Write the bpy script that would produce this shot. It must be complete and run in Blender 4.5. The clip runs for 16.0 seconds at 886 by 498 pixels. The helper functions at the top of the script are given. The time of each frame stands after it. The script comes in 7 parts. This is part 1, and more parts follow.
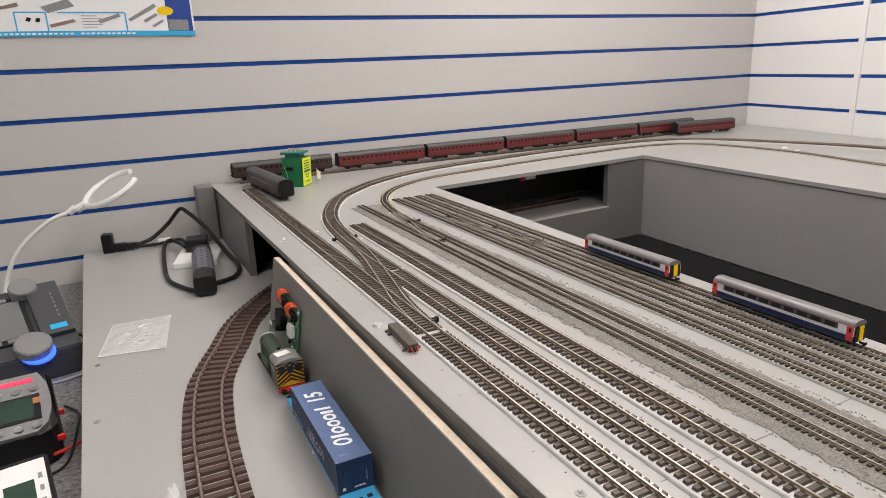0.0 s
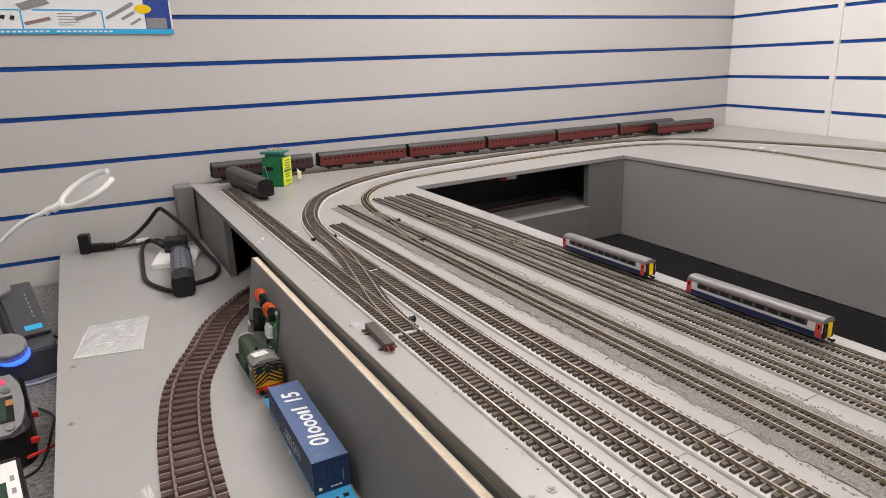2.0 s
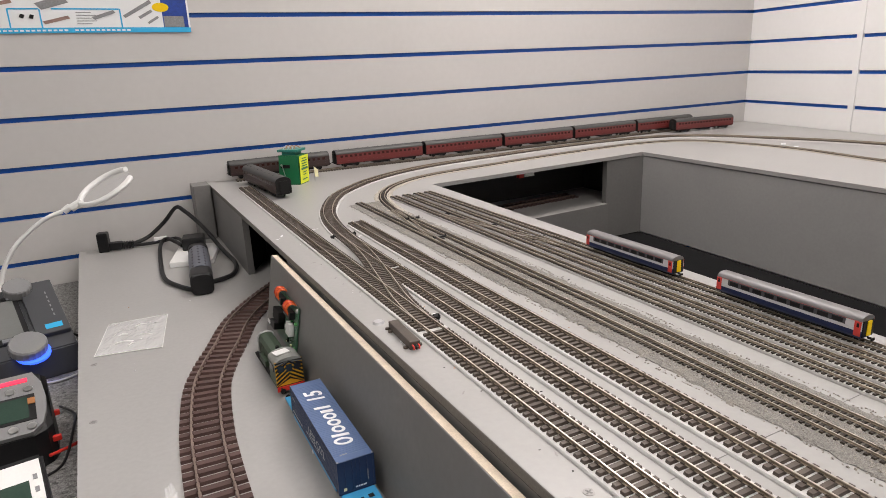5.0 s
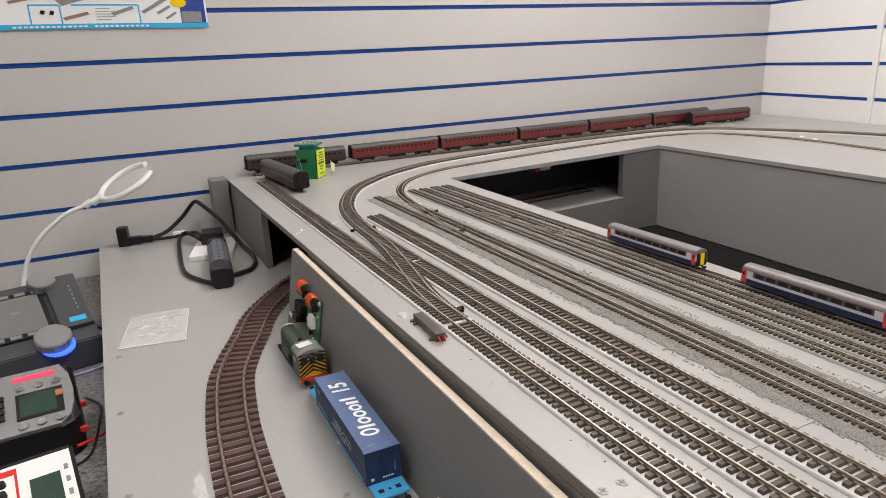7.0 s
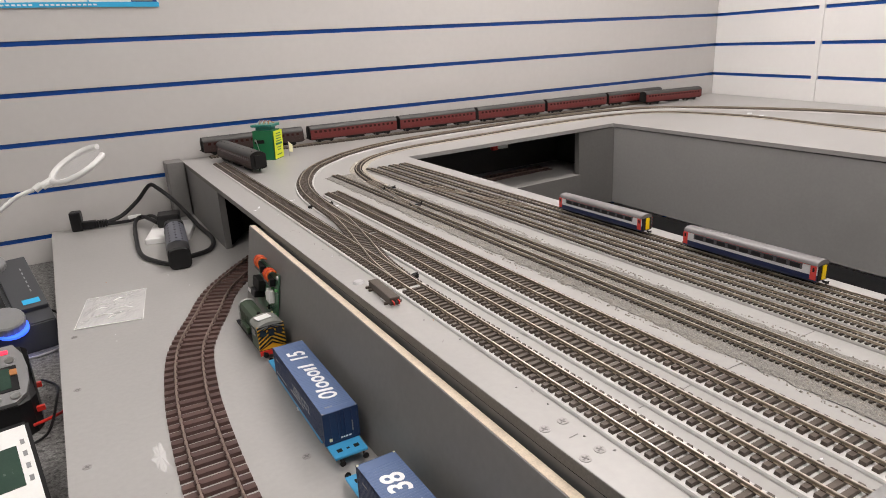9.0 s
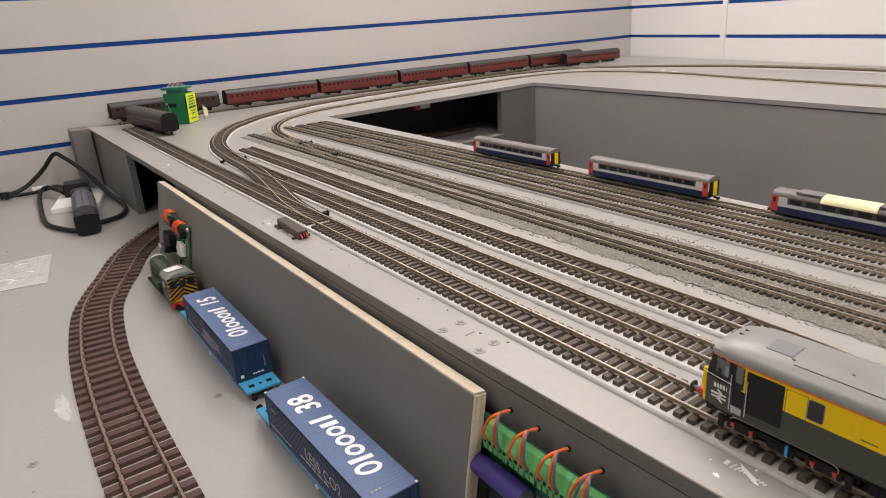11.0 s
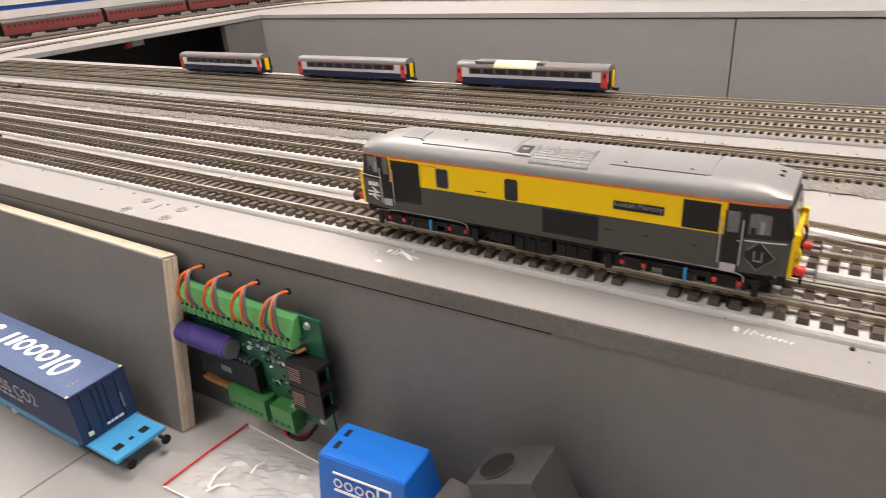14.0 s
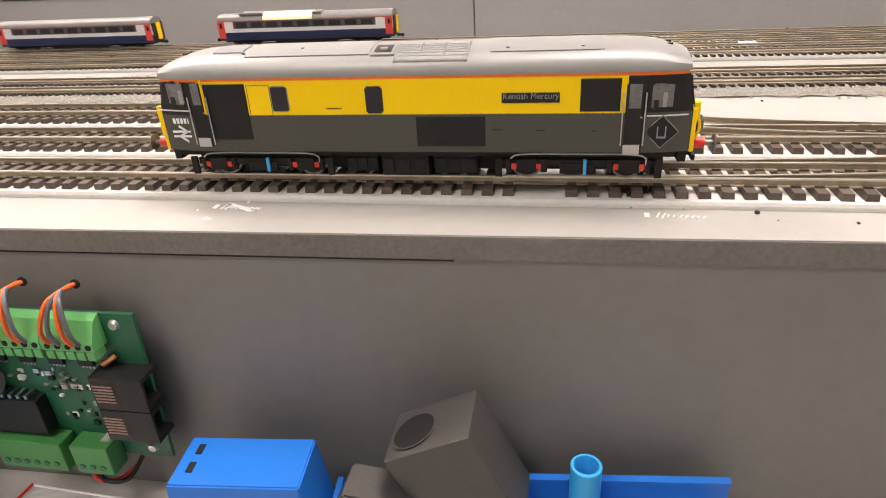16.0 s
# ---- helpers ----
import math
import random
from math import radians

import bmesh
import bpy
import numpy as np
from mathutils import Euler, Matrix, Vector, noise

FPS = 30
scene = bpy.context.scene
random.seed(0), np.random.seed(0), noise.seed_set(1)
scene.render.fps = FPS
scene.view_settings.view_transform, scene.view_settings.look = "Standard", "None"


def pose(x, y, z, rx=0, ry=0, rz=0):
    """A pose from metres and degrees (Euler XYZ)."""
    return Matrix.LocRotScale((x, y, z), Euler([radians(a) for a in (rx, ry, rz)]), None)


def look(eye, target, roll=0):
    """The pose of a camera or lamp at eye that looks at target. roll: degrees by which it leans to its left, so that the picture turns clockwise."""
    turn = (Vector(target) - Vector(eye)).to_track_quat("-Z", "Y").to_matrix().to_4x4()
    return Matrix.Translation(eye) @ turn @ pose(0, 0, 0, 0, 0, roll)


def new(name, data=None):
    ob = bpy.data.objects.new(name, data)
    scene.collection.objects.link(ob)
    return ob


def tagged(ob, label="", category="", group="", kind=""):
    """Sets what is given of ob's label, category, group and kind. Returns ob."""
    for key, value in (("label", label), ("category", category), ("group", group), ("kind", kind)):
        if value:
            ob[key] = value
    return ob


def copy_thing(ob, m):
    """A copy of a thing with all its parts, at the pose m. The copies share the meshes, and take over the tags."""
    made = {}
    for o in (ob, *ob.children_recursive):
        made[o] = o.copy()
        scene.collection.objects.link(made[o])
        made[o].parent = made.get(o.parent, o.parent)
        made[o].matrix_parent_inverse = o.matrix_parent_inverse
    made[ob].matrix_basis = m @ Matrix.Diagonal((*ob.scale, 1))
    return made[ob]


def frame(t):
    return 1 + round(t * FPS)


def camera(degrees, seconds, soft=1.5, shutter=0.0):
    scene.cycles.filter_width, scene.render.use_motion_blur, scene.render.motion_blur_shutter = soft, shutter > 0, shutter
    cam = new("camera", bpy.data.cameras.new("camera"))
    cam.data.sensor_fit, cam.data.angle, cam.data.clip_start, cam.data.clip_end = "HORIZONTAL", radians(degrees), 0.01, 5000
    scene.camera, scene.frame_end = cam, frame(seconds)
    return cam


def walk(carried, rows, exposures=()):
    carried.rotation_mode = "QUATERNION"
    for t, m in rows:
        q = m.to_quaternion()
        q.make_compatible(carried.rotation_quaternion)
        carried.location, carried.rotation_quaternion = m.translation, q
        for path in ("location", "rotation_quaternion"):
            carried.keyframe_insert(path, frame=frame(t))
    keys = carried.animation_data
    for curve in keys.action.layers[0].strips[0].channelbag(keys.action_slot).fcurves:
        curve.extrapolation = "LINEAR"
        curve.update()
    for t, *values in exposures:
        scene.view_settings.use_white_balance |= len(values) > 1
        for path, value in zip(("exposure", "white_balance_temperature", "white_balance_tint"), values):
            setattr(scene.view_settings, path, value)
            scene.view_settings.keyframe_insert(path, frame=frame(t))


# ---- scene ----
cam = camera(69.50, 16.0, soft=0.6, shutter=0.35)
# seconds, x, y, z, yaw, pitch, roll
ROWS = [
    (0.0, -0.2101, -0.2238, 1.2718, -26.412, -16.123, -2.381),
    (0.5, -0.2030, -0.2284, 1.2725, -26.973, -16.074, -2.582),
    (1.0, -0.2003, -0.2308, 1.2690, -27.482, -15.887, -2.471),
    (1.5, -0.2015, -0.2319, 1.2678, -27.786, -15.961, -2.393),
    (2.0, -0.2035, -0.2295, 1.2713, -27.840, -16.174, -2.126),
    (2.5, -0.2022, -0.2294, 1.2712, -27.803, -16.310, -2.511),
    (3.0, -0.1989, -0.2310, 1.2665, -27.937, -16.446, -2.713),
    (3.5, -0.1963, -0.2303, 1.2630, -27.955, -16.783, -2.508),
    (4.0, -0.2012, -0.2244, 1.2645, -27.596, -16.475, -2.397),
    (6.5, -0.2206, -0.2093, 1.2667, -25.812, -16.327, -2.964),
    (7.0, -0.2250, -0.2096, 1.2654, -25.724, -16.650, -2.861),
    (7.5, -0.2260, -0.2109, 1.2610, -25.863, -16.763, -2.542),
    (8.0, -0.2272, -0.2169, 1.2612, -26.607, -17.085, -2.735),
    (10.5, -0.2132, -0.2600, 1.2106, -32.997, -19.365, -3.348),
    (11.0, -0.2100, -0.2649, 1.1996, -34.509, -20.045, -3.745),
    (11.5, -0.2121, -0.2723, 1.1860, -36.339, -21.088, -4.437),
    (12.0, -0.2100, -0.2765, 1.1777, -38.916, -21.701, -4.385),
    (12.5, -0.2116, -0.2843, 1.1670, -42.555, -22.258, -4.944),
    (13.0, -0.2092, -0.2995, 1.1541, -47.566, -23.543, -4.897),
    (13.5, -0.2056, -0.3103, 1.1468, -51.101, -24.698, -4.433),
    (14.0, -0.1977, -0.3255, 1.1361, -55.437, -25.255, -4.431),
    (14.5, -0.1997, -0.3450, 1.1276, -59.387, -25.414, -4.364),
    (15.0, -0.1942, -0.3518, 1.1171, -62.848, -25.621, -4.810),
    (15.5, -0.1817, -0.3054, 1.1065, -71.625, -26.466, -5.089),
    (16.0, -0.1846, -0.2682, 1.0949, -79.102, -27.199, -3.315),
]
for_walk = []
for t, x, y, z, yaw, pitch, roll in ROWS:
    a, b = radians(yaw), radians(pitch)
    ahead = Vector((-math.sin(a) * math.cos(b), math.cos(a) * math.cos(b), math.sin(b)))
    for_walk.append((t, look((x, y, z), Vector((x, y, z)) + ahead, roll)))
walk(cam, for_walk, exposures=[(0.0, 0.07, 6450, 11), (8.2, 0.08, 6450, 11), (11.0, 0.05, 6700, 12), (13.0, 0.37, 6750, 14), (14.5, 0.70, 6850, 14), (16.0, 0.92, 7100, 14)])

# ---- light: three ceiling panels ----
world = bpy.data.worlds.new("room_world")
world.use_nodes = True
world.node_tree.nodes["Background"].inputs[0].default_value = (0.9, 0.95, 1.0, 1)
world.node_tree.nodes["Background"].inputs[1].default_value = 0.03
scene.world = world
CEIL = 2.45
PANELS = [(0.90, 1.00), (0.25, -0.60), (-0.75, 0.35)]
POWER = [16.5, 13.5, 4.0]
for (px, py), watts in zip(PANELS, POWER):
    lamp = bpy.data.lights.new("panel_light", "AREA")
    lamp.shape, lamp.size, lamp.size_y = "RECTANGLE", 0.56, 0.56
    lamp.energy, lamp.color = watts, (1.0, 0.915, 0.86)
    ob = new("panel_light", lamp)
    ob.matrix_world = pose(px, py, CEIL - 0.022)

# ---- materials ----
def material(name, color, rough=0.6, metal=0.0, var=0.12, scale=40.0, fine=400.0, bump=0.15, dist=0.0006, spec=0.5, coat=0.0, stain=None, stain_scale=6.0, alpha=1.0, island=0.0):
    m = bpy.data.materials.new(name)
    m.use_nodes = True
    nt = m.node_tree
    n, l = nt.nodes, nt.links
    p = n["Principled BSDF"]
    p.inputs["Roughness"].default_value, p.inputs["Metallic"].default_value = rough, metal
    p.inputs["Specular IOR Level"].default_value = spec
    p.inputs["Coat Weight"].default_value = coat
    co = n.new("ShaderNodeTexCoord")
    big, small = n.new("ShaderNodeTexNoise"), n.new("ShaderNodeTexNoise")
    big.inputs["Scale"].default_value, big.inputs["Detail"].default_value = scale, 5
    small.inputs["Scale"].default_value, small.inputs["Detail"].default_value = fine, 3
    for t in (big, small):
        l.new(co.outputs["Object"], t.inputs["Vector"])
    mix = n.new("ShaderNodeMix")
    mix.data_type = "RGBA"
    c = Vector(color)
    mix.inputs[6].default_value = (*(c * (1 - var)), 1)
    mix.inputs[7].default_value = (*[min(1, v) for v in c * (1 + var)], 1)
    add = n.new("ShaderNodeMath")
    add.operation = "MULTIPLY_ADD"
    l.new(small.outputs[0], add.inputs[0])
    add.inputs[1].default_value = 0.5
    half = n.new("ShaderNodeMath")
    half.operation = "MULTIPLY"
    l.new(big.outputs[0], half.inputs[0])
    half.inputs[1].default_value = 0.5
    l.new(half.outputs[0], add.inputs[2])
    ramp = n.new("ShaderNodeMapRange")
    ramp.inputs[1].default_value, ramp.inputs[2].default_value = 0.3, 0.7
    l.new(add.outputs[0], ramp.inputs[0])
    l.new(ramp.outputs[0], mix.inputs[0])
    out = mix.outputs[2]
    if stain:
        sn = n.new("ShaderNodeTexNoise")
        sn.inputs["Scale"].default_value, sn.inputs["Detail"].default_value = stain_scale, 6
        l.new(co.outputs["Object"], sn.inputs["Vector"])
        sr = n.new("ShaderNodeMapRange")
        sr.inputs[1].default_value, sr.inputs[2].default_value = 0.55, 0.75
        sr.inputs[4].default_value = stain[3]
        l.new(sn.outputs[0], sr.inputs[0])
        sm = n.new("ShaderNodeMix")
        sm.data_type = "RGBA"
        sm.inputs[7].default_value = (*stain[:3], 1)
        l.new(sr.outputs[0], sm.inputs[0])
        l.new(out, sm.inputs[6])
        out = sm.outputs[2]
    if island:
        oi = n.new("ShaderNodeObjectInfo")
        hs = n.new("ShaderNodeHueSaturation")
        mr = n.new("ShaderNodeMapRange")
        mr.inputs[3].default_value, mr.inputs[4].default_value = 1 - island, 1 + island
        l.new(oi.outputs["Random"], mr.inputs[0])
        l.new(mr.outputs[0], hs.inputs["Value"])
        l.new(out, hs.inputs["Color"])
        out = hs.outputs[0]
    l.new(out, p.inputs["Base Color"])
    rr = n.new("ShaderNodeMapRange")
    rr.inputs[3].default_value, rr.inputs[4].default_value = max(0.02, rough - 0.07), min(1, rough + 0.07)
    l.new(big.outputs[0], rr.inputs[0])
    l.new(rr.outputs[0], p.inputs["Roughness"])
    if bump:
        b = n.new("ShaderNodeBump")
        b.inputs["Strength"].default_value, b.inputs["Distance"].default_value = bump, dist
        l.new(small.outputs[0], b.inputs["Height"])
        l.new(b.outputs[0], p.inputs["Normal"])
    return m


def glow(name, color, strength):
    m = bpy.data.materials.new(name)
    m.use_nodes = True
    p = m.node_tree.nodes["Principled BSDF"]
    p.inputs["Base Color"].default_value = (*color, 1)
    p.inputs["Emission Color"].default_value = (*color, 1)
    p.inputs["Emission Strength"].default_value = strength
    return m


def clear(name, color, rough, weight):
    m = bpy.data.materials.new(name)
    m.use_nodes = True
    p = m.node_tree.nodes["Principled BSDF"]
    p.inputs["Base Color"].default_value = (*color, 1)
    p.inputs["Roughness"].default_value = rough
    p.inputs["Alpha"].default_value = weight
    p.inputs["Specular IOR Level"].default_value = 0.8
    return m


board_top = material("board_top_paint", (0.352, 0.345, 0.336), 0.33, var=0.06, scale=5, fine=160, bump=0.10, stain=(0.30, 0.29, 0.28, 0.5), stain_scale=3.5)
# Fascia boards and plank get a darker grey than the board top.
fascia_grey = material("fascia_grey", (0.175, 0.17, 0.165), 0.5, var=0.08, scale=4, fine=150, bump=0.1, stain=(0.15, 0.145, 0.14, 0.5), stain_scale=7)
ply_edge = material("ply_edge_paint", (0.155, 0.147, 0.135), 0.7, var=0.24, scale=14, fine=500, bump=0.3)
raw_ply = material("raw_ply_edge", (0.66, 0.56, 0.44), 0.7, var=0.2, scale=90, fine=700, bump=0.2)
# Same panelling twice: the paler copy carries the east wall's stronger light.
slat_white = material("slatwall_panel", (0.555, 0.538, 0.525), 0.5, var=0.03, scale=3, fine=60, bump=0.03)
slat_lit = material("slatwall_panel_lit", (0.79, 0.78, 0.77), 0.5, var=0.02, scale=3, fine=60, bump=0.03)
slat_blue = material("slat_insert_blue", (0.002, 0.068, 0.34), 0.35, var=0.12, scale=20, bump=0.0)
plaster = material("wall_plaster", (0.7, 0.69, 0.67), 0.8, var=0.04, scale=3, fine=90, bump=0.1)
ceiling_mat = material("ceiling_tile", (0.78, 0.78, 0.76), 0.9, var=0.04, scale=8, fine=200, bump=0.2)
floor_mat = material("floor_dark", (0.08, 0.08, 0.085), 0.8, var=0.2, scale=20, fine=300, bump=0.3)
black_sheet = material("black_sheet", (0.009, 0.009, 0.0095), 0.95, var=0.3, scale=60, fine=600, bump=0.2, spec=0.1)
carpet = material("speckled_carpet", (0.23, 0.225, 0.22), 0.95, var=0.8, scale=150, fine=420, bump=0.8, dist=0.002, stain=(0.03, 0.03, 0.03, 0.9), stain_scale=110)
rail_metal = material("nickel_rail", (0.60, 0.555, 0.48), 0.30, 0.95, var=0.15, scale=50, fine=300, bump=0.0)
rail_side = material("rail_weathered", (0.33, 0.275, 0.21), 0.42, 0.4, var=0.25, scale=80, bump=0.1)
sleeper_brown = material("sleeper_plastic_brown", (0.088, 0.070, 0.058), 0.5, spec=0.35, var=0.2, scale=300, fine=900, bump=0.2, dist=0.0002, island=0.18)
sleeper_red = material("sleeper_plastic_red_brown", (0.088, 0.050, 0.044), 0.5, spec=0.4, var=0.2, scale=200, fine=900, bump=0.2, dist=0.0002, island=0.15)
sleeper_black = material("sleeper_plastic_dark", (0.045, 0.037, 0.031), 0.6, spec=0.3, var=0.2, scale=300, bump=0.1)
foam = material("track_underlay", (0.57, 0.565, 0.555), 0.8, var=0.08, scale=60, fine=500, bump=0.2)
og_rail = material("og_rail", (0.26, 0.20, 0.17), 0.45, 0.55, var=0.2, scale=80, bump=0.1)
fine_bed = material("fine_track_bed", (0.42, 0.41, 0.395), 0.8, var=0.12, scale=60, fine=500, bump=0.2)
# Dark grey holds the shade behind the tunnel opening.
tunnel_shade_grey = material("tunnel_shade_grey", (0.045, 0.043, 0.043), 0.8, var=0.2, scale=6, fine=200, bump=0.1)
ballast_mat = material("ballast", (0.21, 0.20, 0.185), 0.95, var=0.55, scale=500, fine=1200, bump=0.9, dist=0.001, stain=(0.34, 0.30, 0.24, 0.6), stain_scale=20)
ballast_tan = material("ballast_tan", (0.40, 0.365, 0.31), 0.95, var=0.4, scale=500, fine=1200, bump=0.9, dist=0.001)
stone_mat = material("ballast_stone", (0.37, 0.345, 0.31), 0.95, var=0.5, scale=900, fine=2500, bump=0.3, stain=(0.14, 0.13, 0.12, 0.7), stain_scale=420)
black_plastic = material("black_plastic", (0.009, 0.009, 0.010), 0.42, var=0.2, bump=0.1, spec=0.35)
matt_black = material("matt_black", (0.010, 0.0095, 0.0095), 0.7, var=0.3, scale=80, bump=0.1, spec=0.3)
grey_plastic = material("grey_plastic", (0.19, 0.195, 0.21), 0.38, var=0.06, bump=0.06)
white_plastic = material("white_plastic", (0.8, 0.8, 0.79), 0.35, var=0.03, bump=0.03)
silver_plastic = material("silver_plastic", (0.5, 0.5, 0.51), 0.35, 0.3, var=0.05, bump=0.05)
red_plastic = material("red_plastic", (0.6, 0.03, 0.02), 0.4, var=0.1, bump=0.05)
orange_wire = material("orange_wire", (0.75, 0.13, 0.02), 0.45, var=0.1, bump=0.0)
green_plastic = material("terminal_green", (0.10, 0.36, 0.12), 0.4, var=0.08, bump=0.05)
pcb_green = material("pcb_green", (0.012, 0.10, 0.055), 0.35, var=0.2, scale=150, fine=700, bump=0.1)
yellow_paint = material("loco_yellow", (0.90, 0.60, 0.002), 0.38, spec=0.3, var=0.03, scale=30, bump=0.02)
loco_grey = material("loco_dark_grey", (0.055, 0.056, 0.046), 0.48, var=0.08, scale=30, bump=0.04)
roof_silver = material("loco_roof_grey", (0.25, 0.25, 0.25), 0.42, 0.15, var=0.05, scale=60, bump=0.03)
orange_line = material("orange_line", (0.8, 0.17, 0.02), 0.45, bump=0.0)
panel_black = material("panel_black", (0.010, 0.010, 0.011), 0.5, var=0.15, bump=0.05, spec=0.35)
maroon = material("coach_maroon", (0.145, 0.020, 0.019), 0.42, var=0.15, scale=40, bump=0.03)
maroon_dark = material("coach_brown", (0.038, 0.019, 0.017), 0.5, var=0.2, scale=40, bump=0.03)
coach_roof = material("coach_roof", (0.055, 0.054, 0.053), 0.55, var=0.15, scale=50, bump=0.1)
window_dark = material("window_glazing", (0.02, 0.02, 0.024), 0.12, var=0.1, bump=0.0)
tinted_pane = material("coach_glazing", (0.045, 0.018, 0.016), 0.2, var=0.2, bump=0.0)
cab_glass = material("cab_glazing", (0.15, 0.15, 0.15), 0.12, var=0.3, scale=300, bump=0.0)
dmu_white = material("dmu_white", (0.62, 0.63, 0.66), 0.35, var=0.04, bump=0.0)
dmu_blue = material("dmu_blue", (0.008, 0.018, 0.075), 0.35, var=0.08, bump=0.0)
dmu_roof = material("dmu_roof", (0.165, 0.157, 0.16), 0.45, var=0.08, bump=0.05)
band_grey = material("dmu_band_grey", (0.05, 0.05, 0.06), 0.4, var=0.1, bump=0.0)
dmu_red = material("dmu_red", (0.62, 0.05, 0.04), 0.4, var=0.05, bump=0.0)
# Roof copy of the container's blue, paler for the light from above.
container_lit_blue = material("container_lit_blue", (0.085, 0.135, 0.265), 0.45, var=0.08, scale=30, fine=200, bump=0.05)
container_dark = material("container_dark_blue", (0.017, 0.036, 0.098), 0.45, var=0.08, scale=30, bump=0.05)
wagon_cyan = material("wagon_light_blue", (0.05, 0.32, 0.60), 0.42, var=0.06, scale=60, bump=0.05)
box_blue = material("blue_plastic", (0.006, 0.15, 0.60), 0.36, var=0.04, scale=60, bump=0.05)
pipe_blue = material("pipe_blue", (0.02, 0.33, 0.72), 0.4, var=0.04, bump=0.05)
box_green_mat = material("box_green", (0.012, 0.16, 0.06), 0.4, var=0.1, bump=0.03)
teal = material("teal_plastic", (0.02, 0.20, 0.16), 0.4, var=0.1, bump=0.03)
sign_yellow = material("sign_yellow", (0.72, 0.80, 0.03), 0.5, var=0.04, bump=0.0)
shunter_green = material("shunter_green", (0.042, 0.066, 0.040), 0.5, var=0.15, scale=60, bump=0.05)
print_white = material("print_white", (0.82, 0.83, 0.84), 0.5, var=0.02, bump=0.0)
print_cyan = material("print_cyan", (0.03, 0.42, 0.75), 0.45, var=0.03, bump=0.0)
print_blue = material("print_blue", (0.015, 0.05, 0.28), 0.45, var=0.3, scale=80, bump=0.0)
print_grey = material("print_grey", (0.25, 0.25, 0.26), 0.5, var=0.2, scale=200, bump=0.0)
print_pale = material("print_pale_grey", (0.42, 0.43, 0.45), 0.5, var=0.1, scale=200, bump=0.0)
print_brown = material("print_brown", (0.28, 0.18, 0.15), 0.5, var=0.2, scale=200, bump=0.0)
wheel_rim = material("wheel_rim_steel", (0.20, 0.19, 0.18), 0.4, 0.8, var=0.15, bump=0.05)
console_silver = material("console_silver", (0.27, 0.27, 0.275), 0.38, 0.3, var=0.05, bump=0.05)
strip_grey = material("strip_grey", (0.105, 0.11, 0.135), 0.4, var=0.06, bump=0.08)
screw_grey = material("screw_painted", (0.30, 0.29, 0.28), 0.5, 0.1, var=0.2, scale=200, bump=0.2)
# Fascia grey made lighter: the well wall's stronger light is in the colour.
well_lit_grey = material("well_board_lit_grey", (0.33, 0.325, 0.32), 0.5, var=0.06, scale=4, fine=150, bump=0.1, stain=(0.27, 0.265, 0.26, 0.5), stain_scale=5)
metal = material("steel", (0.6, 0.6, 0.6), 0.3, 1.0, var=0.1, bump=0.05)
copper = material("copper_brown", (0.55, 0.25, 0.10), 0.4, 0.6, bump=0.0)
purple = material("capacitor_purple", (0.06, 0.04, 0.22), 0.28, var=0.1, bump=0.0)
lcd_grey = material("lcd_grey", (0.16, 0.165, 0.16), 0.25, var=0.05, bump=0.0)
lcd_green = material("lcd_green", (0.03, 0.06, 0.045), 0.25, var=0.1, bump=0.0)
cream = material("cream_tape", (0.82, 0.78, 0.48), 0.6, var=0.05, bump=0.1)
glass = clear("clear_glass", (0.95, 0.97, 0.97), 0.03, 0.16)
bag_film = clear("clear_bag_film", (0.92, 0.92, 0.92), 0.16, 0.42)
bag_edge = clear("clear_bag_edge", (1.0, 1.0, 1.0), 0.2, 0.75)
blue_led = glow("blue_led", (0.03, 0.10, 1.0), 2.2)
red_led = glow("red_led", (1.0, 0.03, 0.08), 0.8)
lamp_white = glow("panel_diffuser", (1.0, 0.97, 0.93), 6.0)


# ---- mesh helpers ----
def box(bm, x0, x1, y0, y1, z0, z1, bevel=0.0, m=None):
    g = bmesh.ops.create_cube(bm, size=1.0, matrix=Matrix.LocRotScale(((x0 + x1) / 2, (y0 + y1) / 2, (z0 + z1) / 2), None, (abs(x1 - x0), abs(y1 - y0), abs(z1 - z0))))
    vs = g["verts"]
    if bevel:
        es = {e for v in vs for e in v.link_edges}
        r = bmesh.ops.bevel(bm, geom=list(es), offset=bevel, segments=2, affect="EDGES", profile=0.6)
        vs = list({v for f in r["faces"] for v in f.verts} | {v for v in vs if v.is_valid})
    if m is not None:
        bmesh.ops.transform(bm, matrix=m, verts=vs)
    return vs


def cyl(bm, p, q, r, r2=None, seg=16, caps=True):
    p, q = Vector(p), Vector(q)
    d = q - p
    m = Matrix.Translation((p + q) / 2) @ d.to_track_quat("Z", "Y").to_matrix().to_4x4()
    return bmesh.ops.create_cone(bm, cap_ends=caps, segments=seg, radius1=r, radius2=r if r2 is None else r2, depth=d.length, matrix=m)["verts"]


def prism(bm, outline, y0, y1):
    """An outline of (x, z) pushed from y0 to y1."""
    a = [bm.verts.new((x, y0, z)) for x, z in outline]
    b = [bm.verts.new((x, y1, z)) for x, z in outline]
    n = len(a)
    for i in range(n):
        bm.faces.new((a[i], a[(i + 1) % n], b[(i + 1) % n], b[i]))
    bm.faces.new(a[::-1])
    bm.faces.new(b)
    return a + b


